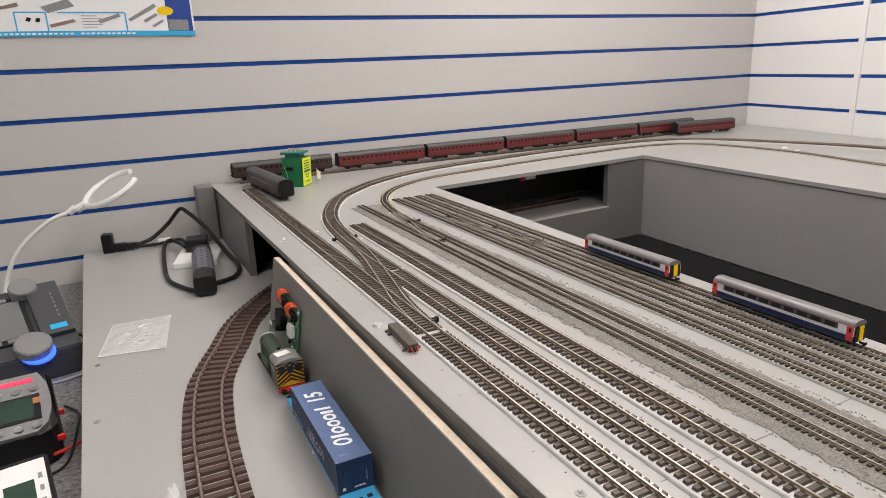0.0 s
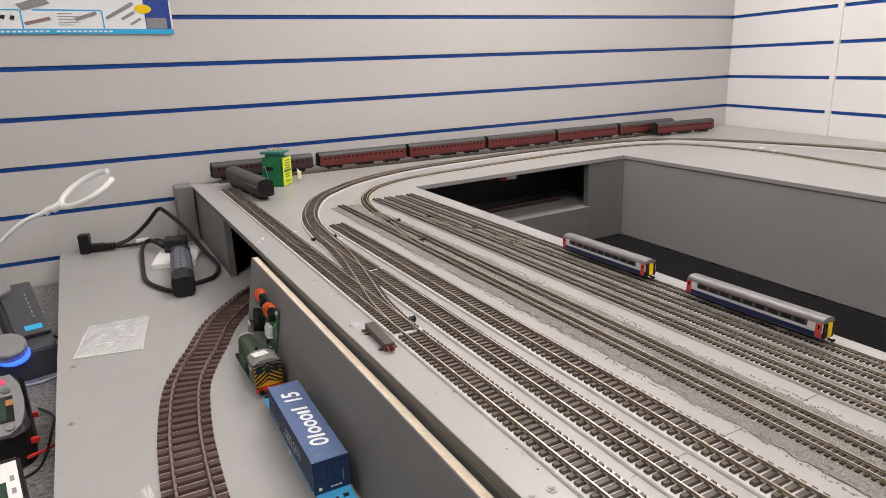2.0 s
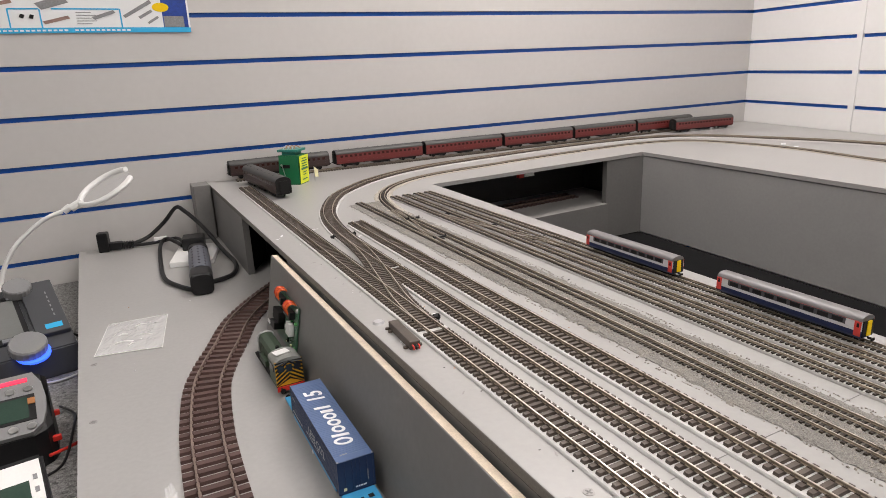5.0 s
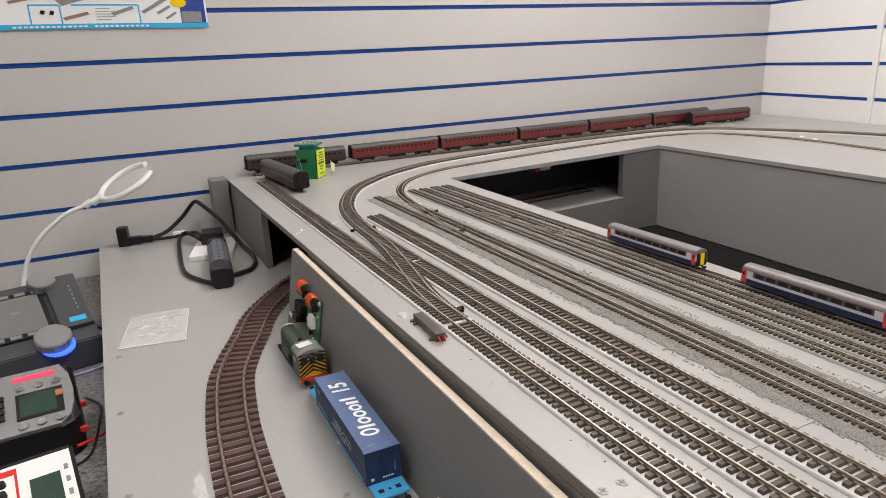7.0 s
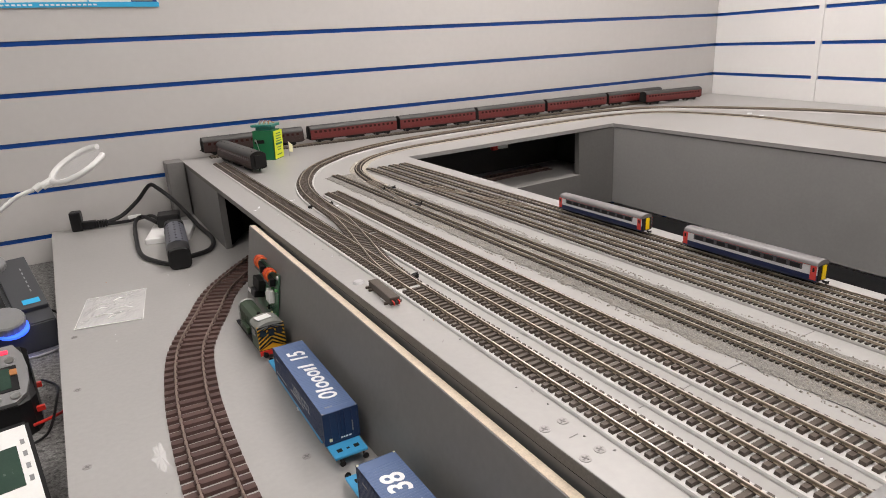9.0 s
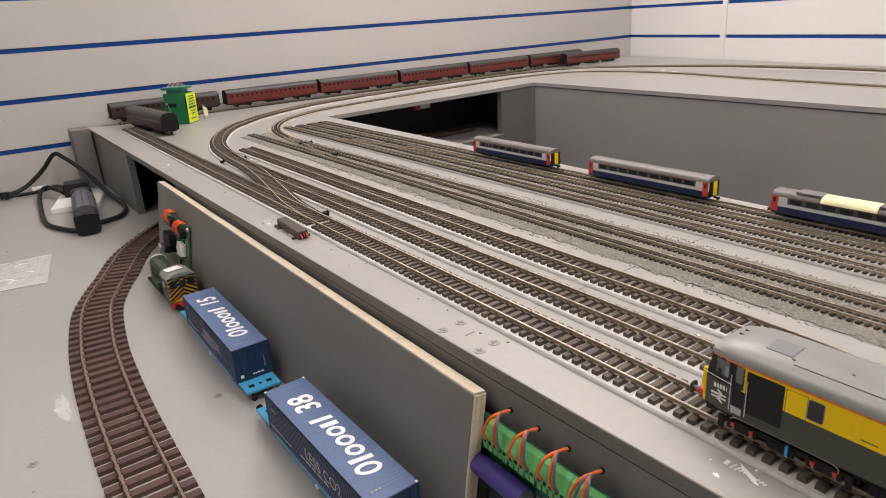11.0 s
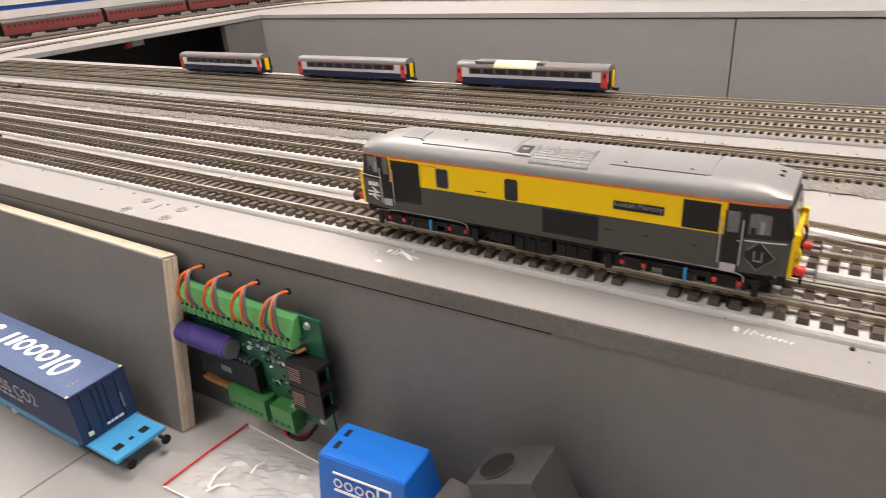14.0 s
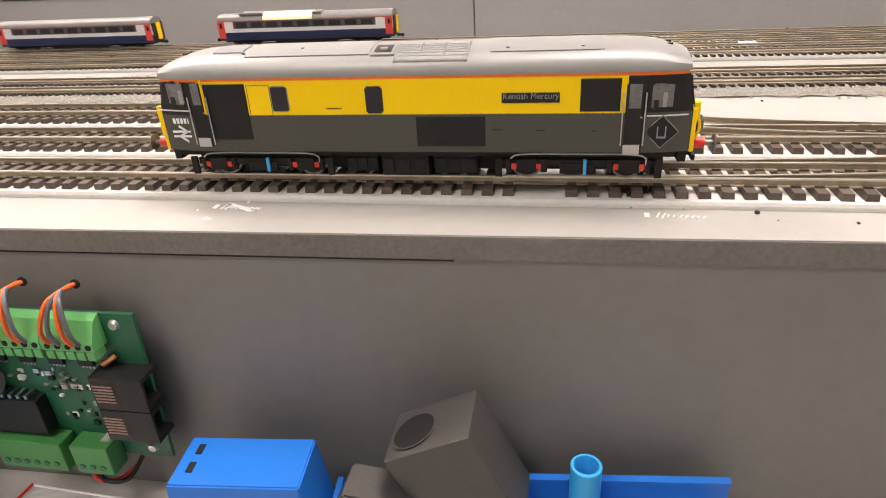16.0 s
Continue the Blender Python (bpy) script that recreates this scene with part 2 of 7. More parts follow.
def slab(bm, outline, z0, z1):
    a = [bm.verts.new((x, y, z0)) for x, y in outline]
    b = [bm.verts.new((x, y, z1)) for x, y in outline]
    n = len(a)
    for i in range(n):
        bm.faces.new((a[i], a[(i + 1) % n], b[(i + 1) % n], b[i]))
    bm.faces.new(a[::-1])
    bm.faces.new(b)


def tube(bm, pts, r, seg=8):
    pts = [Vector(p) for p in pts]
    rings = []
    for i, p in enumerate(pts):
        d = (pts[min(i + 1, len(pts) - 1)] - pts[max(i - 1, 0)]).normalized()
        q = d.to_track_quat("Z", "Y")
        rings.append([bm.verts.new(p + q @ Vector((r * math.cos(k * math.tau / seg), r * math.sin(k * math.tau / seg), 0))) for k in range(seg)])
    for a, b in zip(rings, rings[1:]):
        for k in range(seg):
            bm.faces.new((a[k], a[(k + 1) % seg], b[(k + 1) % seg], b[k]))
    bm.faces.new(rings[0][::-1])
    bm.faces.new(rings[-1])


def smooth_path(pts, step):
    """Even points along a soft curve through pts."""
    pts = [Vector(p) for p in pts]
    fine = []
    for i in range(len(pts) - 1):
        p0, p1, p2, p3 = pts[max(i - 1, 0)], pts[i], pts[i + 1], pts[min(i + 2, len(pts) - 1)]
        for k in range(24):
            t = k / 24
            fine.append(0.5 * ((2 * p1) + (p2 - p0) * t + (2 * p0 - 5 * p1 + 4 * p2 - p3) * t * t + (3 * p1 - p0 - 3 * p2 + p3) * t ** 3))
    fine.append(pts[-1])
    out, left = [fine[0]], step
    for a, b in zip(fine, fine[1:]):
        d = (b - a).length
        while d >= left and d > 0:
            a = a + (b - a) * (left / d)
            out.append(a.copy())
            d = (b - a).length
            left = step
        left -= d
    return out


def finish(bm, name, mat, smooth=False, angle=35):
    bmesh.ops.recalc_face_normals(bm, faces=bm.faces)
    me = bpy.data.meshes.new(name)
    bm.to_mesh(me)
    bm.free()
    me.materials.append(mat)
    if smooth:
        me.shade_smooth()
        me.set_sharp_from_angle(angle=radians(angle))
    return me


def part(name, bm, mat, parent, label="", smooth=False):
    ob = new(name, finish(bm, name, mat, smooth))
    ob.parent = parent
    if label:
        tagged(ob, label)
    return ob


def thing(name, label, category, m=None, group="", kind=""):
    ob = new(name)
    ob.empty_display_size = 0.01
    if m is not None:
        ob.matrix_basis = m
    return tagged(ob, label, category, group, kind)


def solid(name, bm, mat, label, category, m=None, group="", kind="", smooth=False):
    ob = new(name, finish(bm, name, mat, smooth))
    if m is not None:
        ob.matrix_basis = m
    return tagged(ob, label, category, group, kind)

# ---- room ----
ZU, ZL = 1.0, 0.8695          # upper and lower board tops
WALL_Y, SLAT0, PITCH = 1.50, 1.0752, 0.1087


def wall_x(y):
    return 1.989 - (1.50 - y) * 0.2035


def structure(name, bm, mat, label, category):
    return solid(name, bm, mat, label, category, kind="structure")


bm = bmesh.new()
slab(bm, [(-2.0, -2.7), (2.3, -2.7), (2.3, 1.7), (-2.0, 1.7)], -0.05, 0.0)
structure("floor", bm, floor_mat, "dark floor of the model shop", "floor")
bm = bmesh.new()
slab(bm, [(-2.0, -2.7), (2.3, -2.7), (2.3, 1.7), (-2.0, 1.7)], CEIL, CEIL + 0.05)
structure("ceiling", bm, ceiling_mat, "white tiled shop ceiling", "ceiling")
bm = bmesh.new()
box(bm, -2.0, -1.9, -2.7, 1.5, 0, CEIL)
structure("wall_west", bm, plaster, "plain off-white plaster wall", "wall")
bm = bmesh.new()
box(bm, -1.9, 2.3, -2.7, -2.6, 0, CEIL)
structure("wall_south", bm, plaster, "plain off-white plaster wall", "wall")
for px, py in PANELS:
    tray = thing("ceiling_light", "square white ceiling light panel, lit", "ceiling light", pose(px, py, CEIL), group="ceiling lights")
    bm = bmesh.new()
    for a, b, c, d in ((-0.3, 0.3, -0.3, -0.285), (-0.3, 0.3, 0.285, 0.3), (-0.3, -0.285, -0.285, 0.285), (0.285, 0.3, -0.285, 0.285)):
        box(bm, a, b, c, d, -0.02, 0)
    part("frame", bm, white_plastic, tray)
    bm = bmesh.new()
    box(bm, -0.284, 0.284, -0.284, 0.284, -0.012, -0.004)
    part("diffuser", bm, lamp_white, tray, "glowing white diffuser")


def slat_wall(name, length, mat, m, gaps, label):
    """A slatted display wall along its own x, its face at y = 0, with blue inserts in the grooves."""
    bm = bmesh.new()
    box(bm, 0, length, 0.012, 0.05, 0, CEIL)
    wall = structure(name, bm, mat, label, "wall")
    wall.matrix_basis = m
    lows = [SLAT0 + PITCH * k for k in range(-10, 13)]
    spans, at = [], 0.0
    for g0, g1 in gaps:
        spans.append((at, g0))
        at = g1
    spans.append((at, length))
    edges = [0.0] + lows + [CEIL]
    for s0, s1 in spans:
        for a, b in zip(edges, edges[1:]):
            bm = bmesh.new()
            z0, z1 = a + (0.0056 if a > 0 else 0), b - 0.0056 if b < CEIL else b
            prism(bm, [(0.0, z0), (0.0, z1), (0.0118, z1), (0.0118, z0)], s0 + 0.0008, s1 - 0.0008)
            # profile is drawn across, then laid along the wall
            bmesh.ops.transform(bm, matrix=Matrix(((0, 1, 0, 0), (1, 0, 0, 0), (0, 0, 1, 0), (0, 0, 0, 1))), verts=bm.verts)
            part("panel", bm, mat, wall)
        for z in lows:
            bm = bmesh.new()
            box(bm, s0 + 0.001, s1 - 0.001, 0.0046, 0.0115, z - 0.0050, z + 0.0050)
            part("slat_insert", bm, slat_blue, wall, "blue plastic groove insert")
    for g0, g1 in gaps:
        bm = bmesh.new()
        box(bm, g0, g1, -0.002, 0.012, 0, CEIL)
        part("joint_strip", bm, mat, wall)
    return wall


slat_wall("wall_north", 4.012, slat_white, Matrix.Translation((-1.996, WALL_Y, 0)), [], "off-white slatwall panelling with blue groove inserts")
ang = math.atan2(0.2035, 1)
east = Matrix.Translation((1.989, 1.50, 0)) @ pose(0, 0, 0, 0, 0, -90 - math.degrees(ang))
slat_wall("wall_east", 4.2, slat_lit, east, [(0.462, 0.482), (1.682, 1.702)], "off-white slatwall panelling, its brighter light put into the colour, with blue groove inserts")

# ---- baseboards ----
def edge_x(y):
    """The front edge of the upper board: two sheets that meet at a slight angle, straight again past the view."""
    if y > 0.03:
        return 0.0012 - 0.0100 * y
    return 0.0009 - 0.0235 * (max(y, -0.55) - 0.03)


def along_edge(y0, y1, a, b):
    """A strip that follows the front edge from y0 to y1, between offsets a and b."""
    ys = [y0] + [y for y in (-0.55, 0.03) if y0 < y < y1] + [y1]
    return [(edge_x(y) + a, y) for y in ys] + [(edge_x(y) + b, y) for y in reversed(ys)]



# upper board: a left leg, a back leg and a right leg round the operating well
NEAR = lambda y: 0.405 + 0.02 * y
FAR = lambda y: 1.063 + 0.05 * y
BACK = 1.492
FRONT = -1.45
bm = bmesh.new()
slab(bm, [(edge_x(FRONT), FRONT), (NEAR(FRONT), FRONT), (NEAR(1.09), 1.09), (NEAR(1.09), BACK), (edge_x(1.46), BACK), (edge_x(1.46), 1.46), (edge_x(0.03), 0.03), (edge_x(-0.55), -0.55)], ZU - 0.0095, ZU)
slab(bm, [(NEAR(1.09), 1.09), (FAR(1.145), 1.145), (FAR(1.145), BACK), (NEAR(1.09), BACK)], ZU - 0.0095, ZU)
slab(bm, [(FAR(FRONT), FRONT), (wall_x(FRONT) - 0.005, FRONT), (wall_x(BACK) - 0.005, BACK), (FAR(1.145), BACK), (FAR(1.145), 1.145)], ZU - 0.0095, ZU)
bmesh.ops.remove_doubles(bm, verts=bm.verts, dist=1e-5)
structure("upper_baseboard", bm, board_top, "light grey painted plywood baseboard for the railway", "baseboard")
# dark ply edge below the painted top
bm = bmesh.new()
slab(bm, along_edge(FRONT, 1.46, -0.0006, -0.0001), ZU - 0.0092, ZU - 0.0004)
structure("edge_trim", bm, ply_edge, "dark weathered plywood edge of the baseboard top", "trim")
bm = bmesh.new()
slab(bm, along_edge(-0.235, 0.757, -0.0004, -0.0001), ZU - 0.0100, ZU - 0.0093)
structure("shadow_gap", bm, matt_black, "dark gap under the baseboard edge", "gap")
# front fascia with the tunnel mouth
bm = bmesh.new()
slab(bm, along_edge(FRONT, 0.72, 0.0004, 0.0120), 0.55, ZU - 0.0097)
structure("fascia_front", bm, fascia_grey, "mid grey painted board under the railway edge", "fascia")
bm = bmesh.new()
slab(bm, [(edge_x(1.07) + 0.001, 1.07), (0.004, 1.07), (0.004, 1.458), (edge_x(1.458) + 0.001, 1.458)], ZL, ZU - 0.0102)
structure("fascia_tunnel_side", bm, fascia_grey, "mid grey painted board beside the tunnel mouth", "fascia")
# Added black sheets stand in for the unlit inside of the tunnel.
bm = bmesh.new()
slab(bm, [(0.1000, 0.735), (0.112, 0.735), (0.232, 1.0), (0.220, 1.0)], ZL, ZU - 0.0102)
structure("tunnel_shade", bm, black_sheet, "black sheet standing in for the shade inside the tunnel mouth", "lining")
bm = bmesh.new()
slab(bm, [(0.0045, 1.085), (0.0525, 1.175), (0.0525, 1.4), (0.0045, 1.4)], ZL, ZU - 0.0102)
structure("tunnel_shade_back", bm, black_sheet, "black sheet standing in for the shade inside the tunnel mouth", "lining")
# Added sheet hides the wall behind; its dark grey is the opening's shade.
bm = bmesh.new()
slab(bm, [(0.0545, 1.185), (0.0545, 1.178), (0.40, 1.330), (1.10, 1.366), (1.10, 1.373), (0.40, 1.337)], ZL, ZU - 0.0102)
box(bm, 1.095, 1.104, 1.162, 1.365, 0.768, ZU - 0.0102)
structure("tunnel_shade_backing", bm, tunnel_shade_grey, "dark grey sheet added for the shade behind the tunnel track", "lining")
# well walls
bm = bmesh.new()
slab(bm, [(FAR(FRONT) + 0.002, FRONT), (FAR(FRONT) + 0.02, FRONT), (FAR(-0.1145) + 0.02, -0.1145), (FAR(-0.1145) + 0.002, -0.1145)], 0.3, ZU - 0.012)
structure("fascia_well_near", bm, well_lit_grey, "grey painted board lining the operating well", "fascia")
bm = bmesh.new()
slab(bm, [(FAR(-0.112) + 0.002, -0.112), (FAR(-0.112) + 0.02, -0.112), (FAR(1.147) + 0.02, 1.147), (FAR(1.147) + 0.002, 1.147)], 0.768, ZU - 0.012)
structure("fascia_well_far", bm, well_lit_grey, "grey painted board lining the operating well", "fascia")
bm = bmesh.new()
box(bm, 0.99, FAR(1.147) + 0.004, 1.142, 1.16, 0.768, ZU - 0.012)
structure("fascia_well_corner", bm, fascia_grey, "grey painted board at the well corner", "fascia")
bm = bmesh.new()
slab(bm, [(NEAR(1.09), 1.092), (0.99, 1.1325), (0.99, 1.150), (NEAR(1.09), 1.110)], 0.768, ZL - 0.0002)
structure("fascia_well_low", bm, fascia_grey, "grey painted board below the tunnel opening", "fascia")
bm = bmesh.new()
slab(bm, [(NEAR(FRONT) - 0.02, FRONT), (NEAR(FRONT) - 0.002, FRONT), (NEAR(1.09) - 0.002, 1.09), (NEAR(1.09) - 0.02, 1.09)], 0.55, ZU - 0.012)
structure("fascia_well_side", bm, fascia_grey, "grey painted board lining the operating well", "fascia")
# One flat black sheet closes the well at the bottom.
bm = bmesh.new()
slab(bm, [(NEAR(FRONT), FRONT), (FAR(FRONT), FRONT), (FAR(1.14), 1.16), (NEAR(1.14), 1.13)], 0.74, 0.766)
structure("well_bottom", bm, black_sheet, "black sheet across the bottom of the operating well", "cloth")
# lower board
bm = bmesh.new()
low_l = lambda y: -0.2885 - 0.0245 * y
slab(bm, [(low_l(-1.0), -1.0), (0.38, -1.0), (0.40, 1.093), (0.985, 1.1335), (0.985, 1.165), (1.09, 1.165), (1.09, 1.355), (0.3, 1.355), (0.3, 1.49), (low_l(1.43), 1.49), (low_l(1.43), 1.43)], ZL - 0.018, ZL)
structure("lower_baseboard", bm, board_top, "light grey painted lower baseboard with screw heads", "baseboard")
bm = bmesh.new()
slab(bm, [(low_l(-1.0) + 0.003, -1.0), (0.36, -1.0), (0.36, 1.0), (low_l(1.0) + 0.003, 1.0)], 0.55, ZL - 0.0185)
structure("lower_support", bm, fascia_grey, "dark support frame under the lower baseboard", "frame")
bm = bmesh.new()
slab(bm, [(-1.1, -0.6), (low_l(-0.6), -0.6), (low_l(1.49), 1.49), (-1.1, 1.49)], 0.77, 0.80)
structure("carpet_shelf", bm, carpet, "grey speckled carpet on the controller shelf", "carpet")
bm = bmesh.new()
box(bm, -0.056, edge_x(1.46) - 0.002, 1.425, 1.49, ZL, 1.004, bevel=0.002)
solid("corner_post", bm, fascia_grey, "grey painted square post beside the baseboard corner", "post")
# plank leaning on the edge
bm = bmesh.new()
box(bm, -0.005, 0.005, 0.0, 0.757, 0.0, 0.1155, bevel=0.0006)
for v in bm.verts:
    if v.co.z > 0.05:
        v.co.z += 0.0095 * v.co.y
plank = thing("plank", "grey painted plywood plank leaning against the baseboard edge", "plank", Matrix.Translation((-0.0265, 0, ZL)) @ pose(0, 0, 0, 0, 9.5, 0.75))
part("board", bm, fascia_grey, plank)
bm = bmesh.new()
box(bm, -0.0038, 0.0048, 0.001, 0.756, 0.1152, 0.1160)
for v in bm.verts:
    v.co.z += 0.0095 * v.co.y
part("top_edge", bm, raw_ply, plank, "bare pale plywood edge")
bm = bmesh.new()
for k in range(5):
    box(bm, -0.0047 + 0.00190 * k, -0.0047 + 0.00190 * k + 0.0017, -0.0007 - 0.0003 * (k % 2), -0.0001, 0.0008, 0.1150)
part("end_edge", bm, raw_ply, plank, "bare layered plywood end")

# ---- track ----
def sleeper_mesh(name, length, width, height, gauge, mat, chair):
    bm = bmesh.new()
    vs = box(bm, -length / 2, length / 2, -width / 2, width / 2, 0, height)
    for v in vs:
        if v.co.z > height / 2:
            v.co.x *= 0.985
            v.co.y *= 0.86
    for s in (-1, 1):
        for k in (-1, 1):
            box(bm, s * gauge / 2 + k * chair * 0.55 - chair * 0.35, s * gauge / 2 + k * chair * 0.55 + chair * 0.35, -width * 0.36, width * 0.36, height, height + chair * 0.5)
    return finish(bm, name, mat)


def rail_strip(bm, path, off, z0, z1, w):
    rows = []
    n = len(path)
    for i, p in enumerate(path):
        d = (path[min(i + 1, n - 1)] - path[max(i - 1, 0)]).normalized()
        side = Vector((d.y, -d.x, 0))
        c = p + side * off
        prof = [(-w * 0.9, z0), (w * 0.9, z0), (w * 0.9, z0 + 0.0004), (w * 0.3, z0 + 0.0007), (w * 0.3, z1 - 0.0009), (w * 0.5, z1 - 0.0006), (w * 0.5, z1), (-w * 0.5, z1), (-w * 0.5, z1 - 0.0006), (-w * 0.3, z1 - 0.0009), (-w * 0.3, z0 + 0.0007), (-w * 0.9, z0 + 0.0004)]
        rows.append([bm.verts.new(c + side * a + Vector((0, 0, b))) for a, b in prof])
    for a, b in zip(rows, rows[1:]):
        for k in range(12):
            f = bm.faces.new((a[k], a[(k + 1) % 12], b[(k + 1) % 12], b[k]))
            f.material_index = 0 if k in (5, 6, 7) else 1
    bm.faces.new(rows[0])
    bm.faces.new(rows[-1][::-1])


def bed_strip(bm, path, w, z0, z1, w_top, rough=0.0):
    rows = []
    n = len(path)
    rnd = random.Random(3)
    for i, p in enumerate(path):
        d = (path[min(i + 1, n - 1)] - path[max(i - 1, 0)]).normalized()
        side = Vector((d.y, -d.x, 0))
        j = lambda: rnd.uniform(-rough, rough)
        rows.append([bm.verts.new(p + side * a + Vector((0, 0, b))) for a, b in ((-w / 2 + j(), z0), (-w / 2 + (w - w_top) * 0.12 + j(), z0 + (z1 - z0) * 0.55), (-w_top / 2 + j(), z1 + j() * 0.2), (w_top / 2 + j(), z1 + j() * 0.2), (w / 2 - (w - w_top) * 0.12 + j(), z0 + (z1 - z0) * 0.55), (w / 2 + j(), z0))])
    for a, b in zip(rows, rows[1:]):
        for k in range(5):
            bm.faces.new((a[k], a[k + 1], b[k + 1], b[k]))
        bm.faces.new((a[5], a[0], b[0], b[5]))
    bm.faces.new(rows[0])
    bm.faces.new(rows[-1][::-1])


class Gauge:
    def __init__(self, gauge, length, width, height, spacing, rail_h, rail_w, chair):
        self.gauge, self.length, self.width, self.height, self.spacing, self.rail_h, self.rail_w, self.chair = gauge, length, width, height, spacing, rail_h, rail_w, chair


OO = Gauge(0.0165, 0.0296, 0.0044, 0.0026, 0.0077, 0.0030, 0.0012, 0.0016)
NG = Gauge(0.009, 0.0165, 0.0027, 0.0014, 0.0052, 0.0020, 0.0010, 0.0009)
OG = Gauge(0.0328, 0.0605, 0.0092, 0.0038, 0.0160, 0.0042, 0.0019, 0.0028)
MESHES = {}


def track(label, pts, g, z, mat, underlay=0.0, single=True, group="tracks", bed=foam, skip=None, sleepers=True):
    """One laid track: two rails, its sleepers, and the strip under it."""
    top = thing("track", label, "track", group=group)
    lift = 0.0028 if underlay else 0.0
    path = smooth_path([(x, y, z + lift) for x, y in pts], g.spacing)
    for s in (-1, 1):
        bm = bmesh.new()
        rail_strip(bm, path, s * g.gauge / 2, g.height, g.height + g.rail_h, g.rail_w)
        r = part("rail", bm, rail_metal if g is not OG else og_rail, top, "nickel rail")
        r.data.materials.append(rail_side if g is OO else og_rail if g is OG else rail_side)
    if underlay:
        bm = bmesh.new()
        bed_strip(bm, [p - Vector((0, 0, lift)) for p in path], underlay + 0.0016, 0.0001, lift - 0.0001, underlay)
        part("underlay", bm, bed, top, "pale foam underlay strip")
    if not sleepers:
        return top
    key = (g.gauge, mat.name)
    if key not in MESHES:
        MESHES[key] = sleeper_mesh("sleeper", g.length, g.width, g.height, g.gauge, mat, g.chair)
    me = MESHES[key]
    rest = bmesh.new() if not single else None
    n = len(path)
    for i, p in enumerate(path):
        d = path[min(i + 1, n - 1)] - path[max(i - 1, 0)]
        m = Matrix.Translation(p) @ Matrix.Rotation(math.atan2(-d.x, d.y), 4, "Z")
        if skip and skip(p):
            continue
        if single:
            ob = new("sleeper", me)
            ob.parent = top
            ob.matrix_basis = m
        else:
            b = len(rest.verts)
            rest.from_mesh(me)
            rest.verts.ensure_lookup_table()
            bmesh.ops.transform(rest, matrix=m, verts=rest.verts[b:])
    if not single:
        me2 = bpy.data.meshes.new("sleeper_run")
        rest.to_mesh(me2)
        rest.free()
        me2.materials.append(mat)
        ob = new("sleeper_run", me2)
        ob.parent = top
        tagged(ob, kind="stuff")
    return top


T1X, T2X, T3X = 0.0500, 0.0980, 0.1465
MAIN = [(T2X, -0.25), (T2X, 0.10), (T2X, 0.45), (0.0970, 0.62), (0.1005, 0.76), (0.115, 0.88), (0.146, 0.985), (0.205, 1.10), (0.30, 1.20), (0.40, 1.265), (0.53, 1.315), (0.73, 1.348), (1.03, 1.378), (1.33, 1.355), (1.49, 1.255), (1.59, 1.03), (1.645, 0.80), (1.63, 0.45), (1.55, 0.05), (1.46, -0.4), (1.30, -1.1)]

# ---- rolling stock ----
RAIL_OO = ZU + 0.0028 + 0.0026 + 0.0030
REAR_RAIL = ZU + 0.0056
RAIL_N = ZU + 0.0028 + 0.0014 + 0.0020


def loft(bm, sections):
    """Closed skin over rings of equal length; each ring is a list of points."""
    rows = [[bm.verts.new(p) for p in ring] for ring in sections]
    n = len(rows[0])
    for a, b in zip(rows, rows[1:]):
        for k in range(n):
            bm.faces.new((a[k], a[(k + 1) % n], b[(k + 1) % n], b[k]))
    bm.faces.new(rows[0][::-1])
    bm.faces.new(rows[-1])


def wheel(parent, x, y, r, w, mat=matt_black, rim=wheel_rim):
    bm = bmesh.new()
    cyl(bm, (x - w / 2, y, r), (x + w / 2, y, r), r * 0.86, seg=20)
    wh = part("wheel", bm, mat, parent, smooth=True)
    bm = bmesh.new()
    cyl(bm, (x - w / 2 + 0.0003, y, r), (x + w / 2 - 0.0003, y, r), r, seg=24)
    part("tyre", bm, rim, wh, "dull metal tyre", smooth=True)
    return wh


def bars(parent, m, widths, height, mat, gap=0.4, name="lettering", depth=0.00015, slant=0.0):
    """A row of plain bars for writing that is not spelt out: along +x of m, upright in its y."""
    at, first = 0.0, None
    for w in widths:
        bm = bmesh.new()
        vs = box(bm, at, at + w, 0, height, 0, depth)
        if height > 0.01:
            bmesh.ops.bevel(bm, geom=[e for e in bm.edges if abs(e.verts[0].co.z - e.verts[1].co.z) > depth / 2], offset=min(w, height) * 0.16, segments=3, affect="EDGES")
        for v in bm.verts:
            v.co.x += slant * v.co.y
        at += w + gap * height
        bmesh.ops.transform(bm, matrix=m, verts=bm.verts)
        part(name, bm, mat, parent, "plain bar of printed lettering")


def half_width(y):
    a = abs(y)
    return 0.0175 if a < 0.080 else 0.0175 - 0.0022 * ((a - 0.080) / 0.0156) ** 1.6


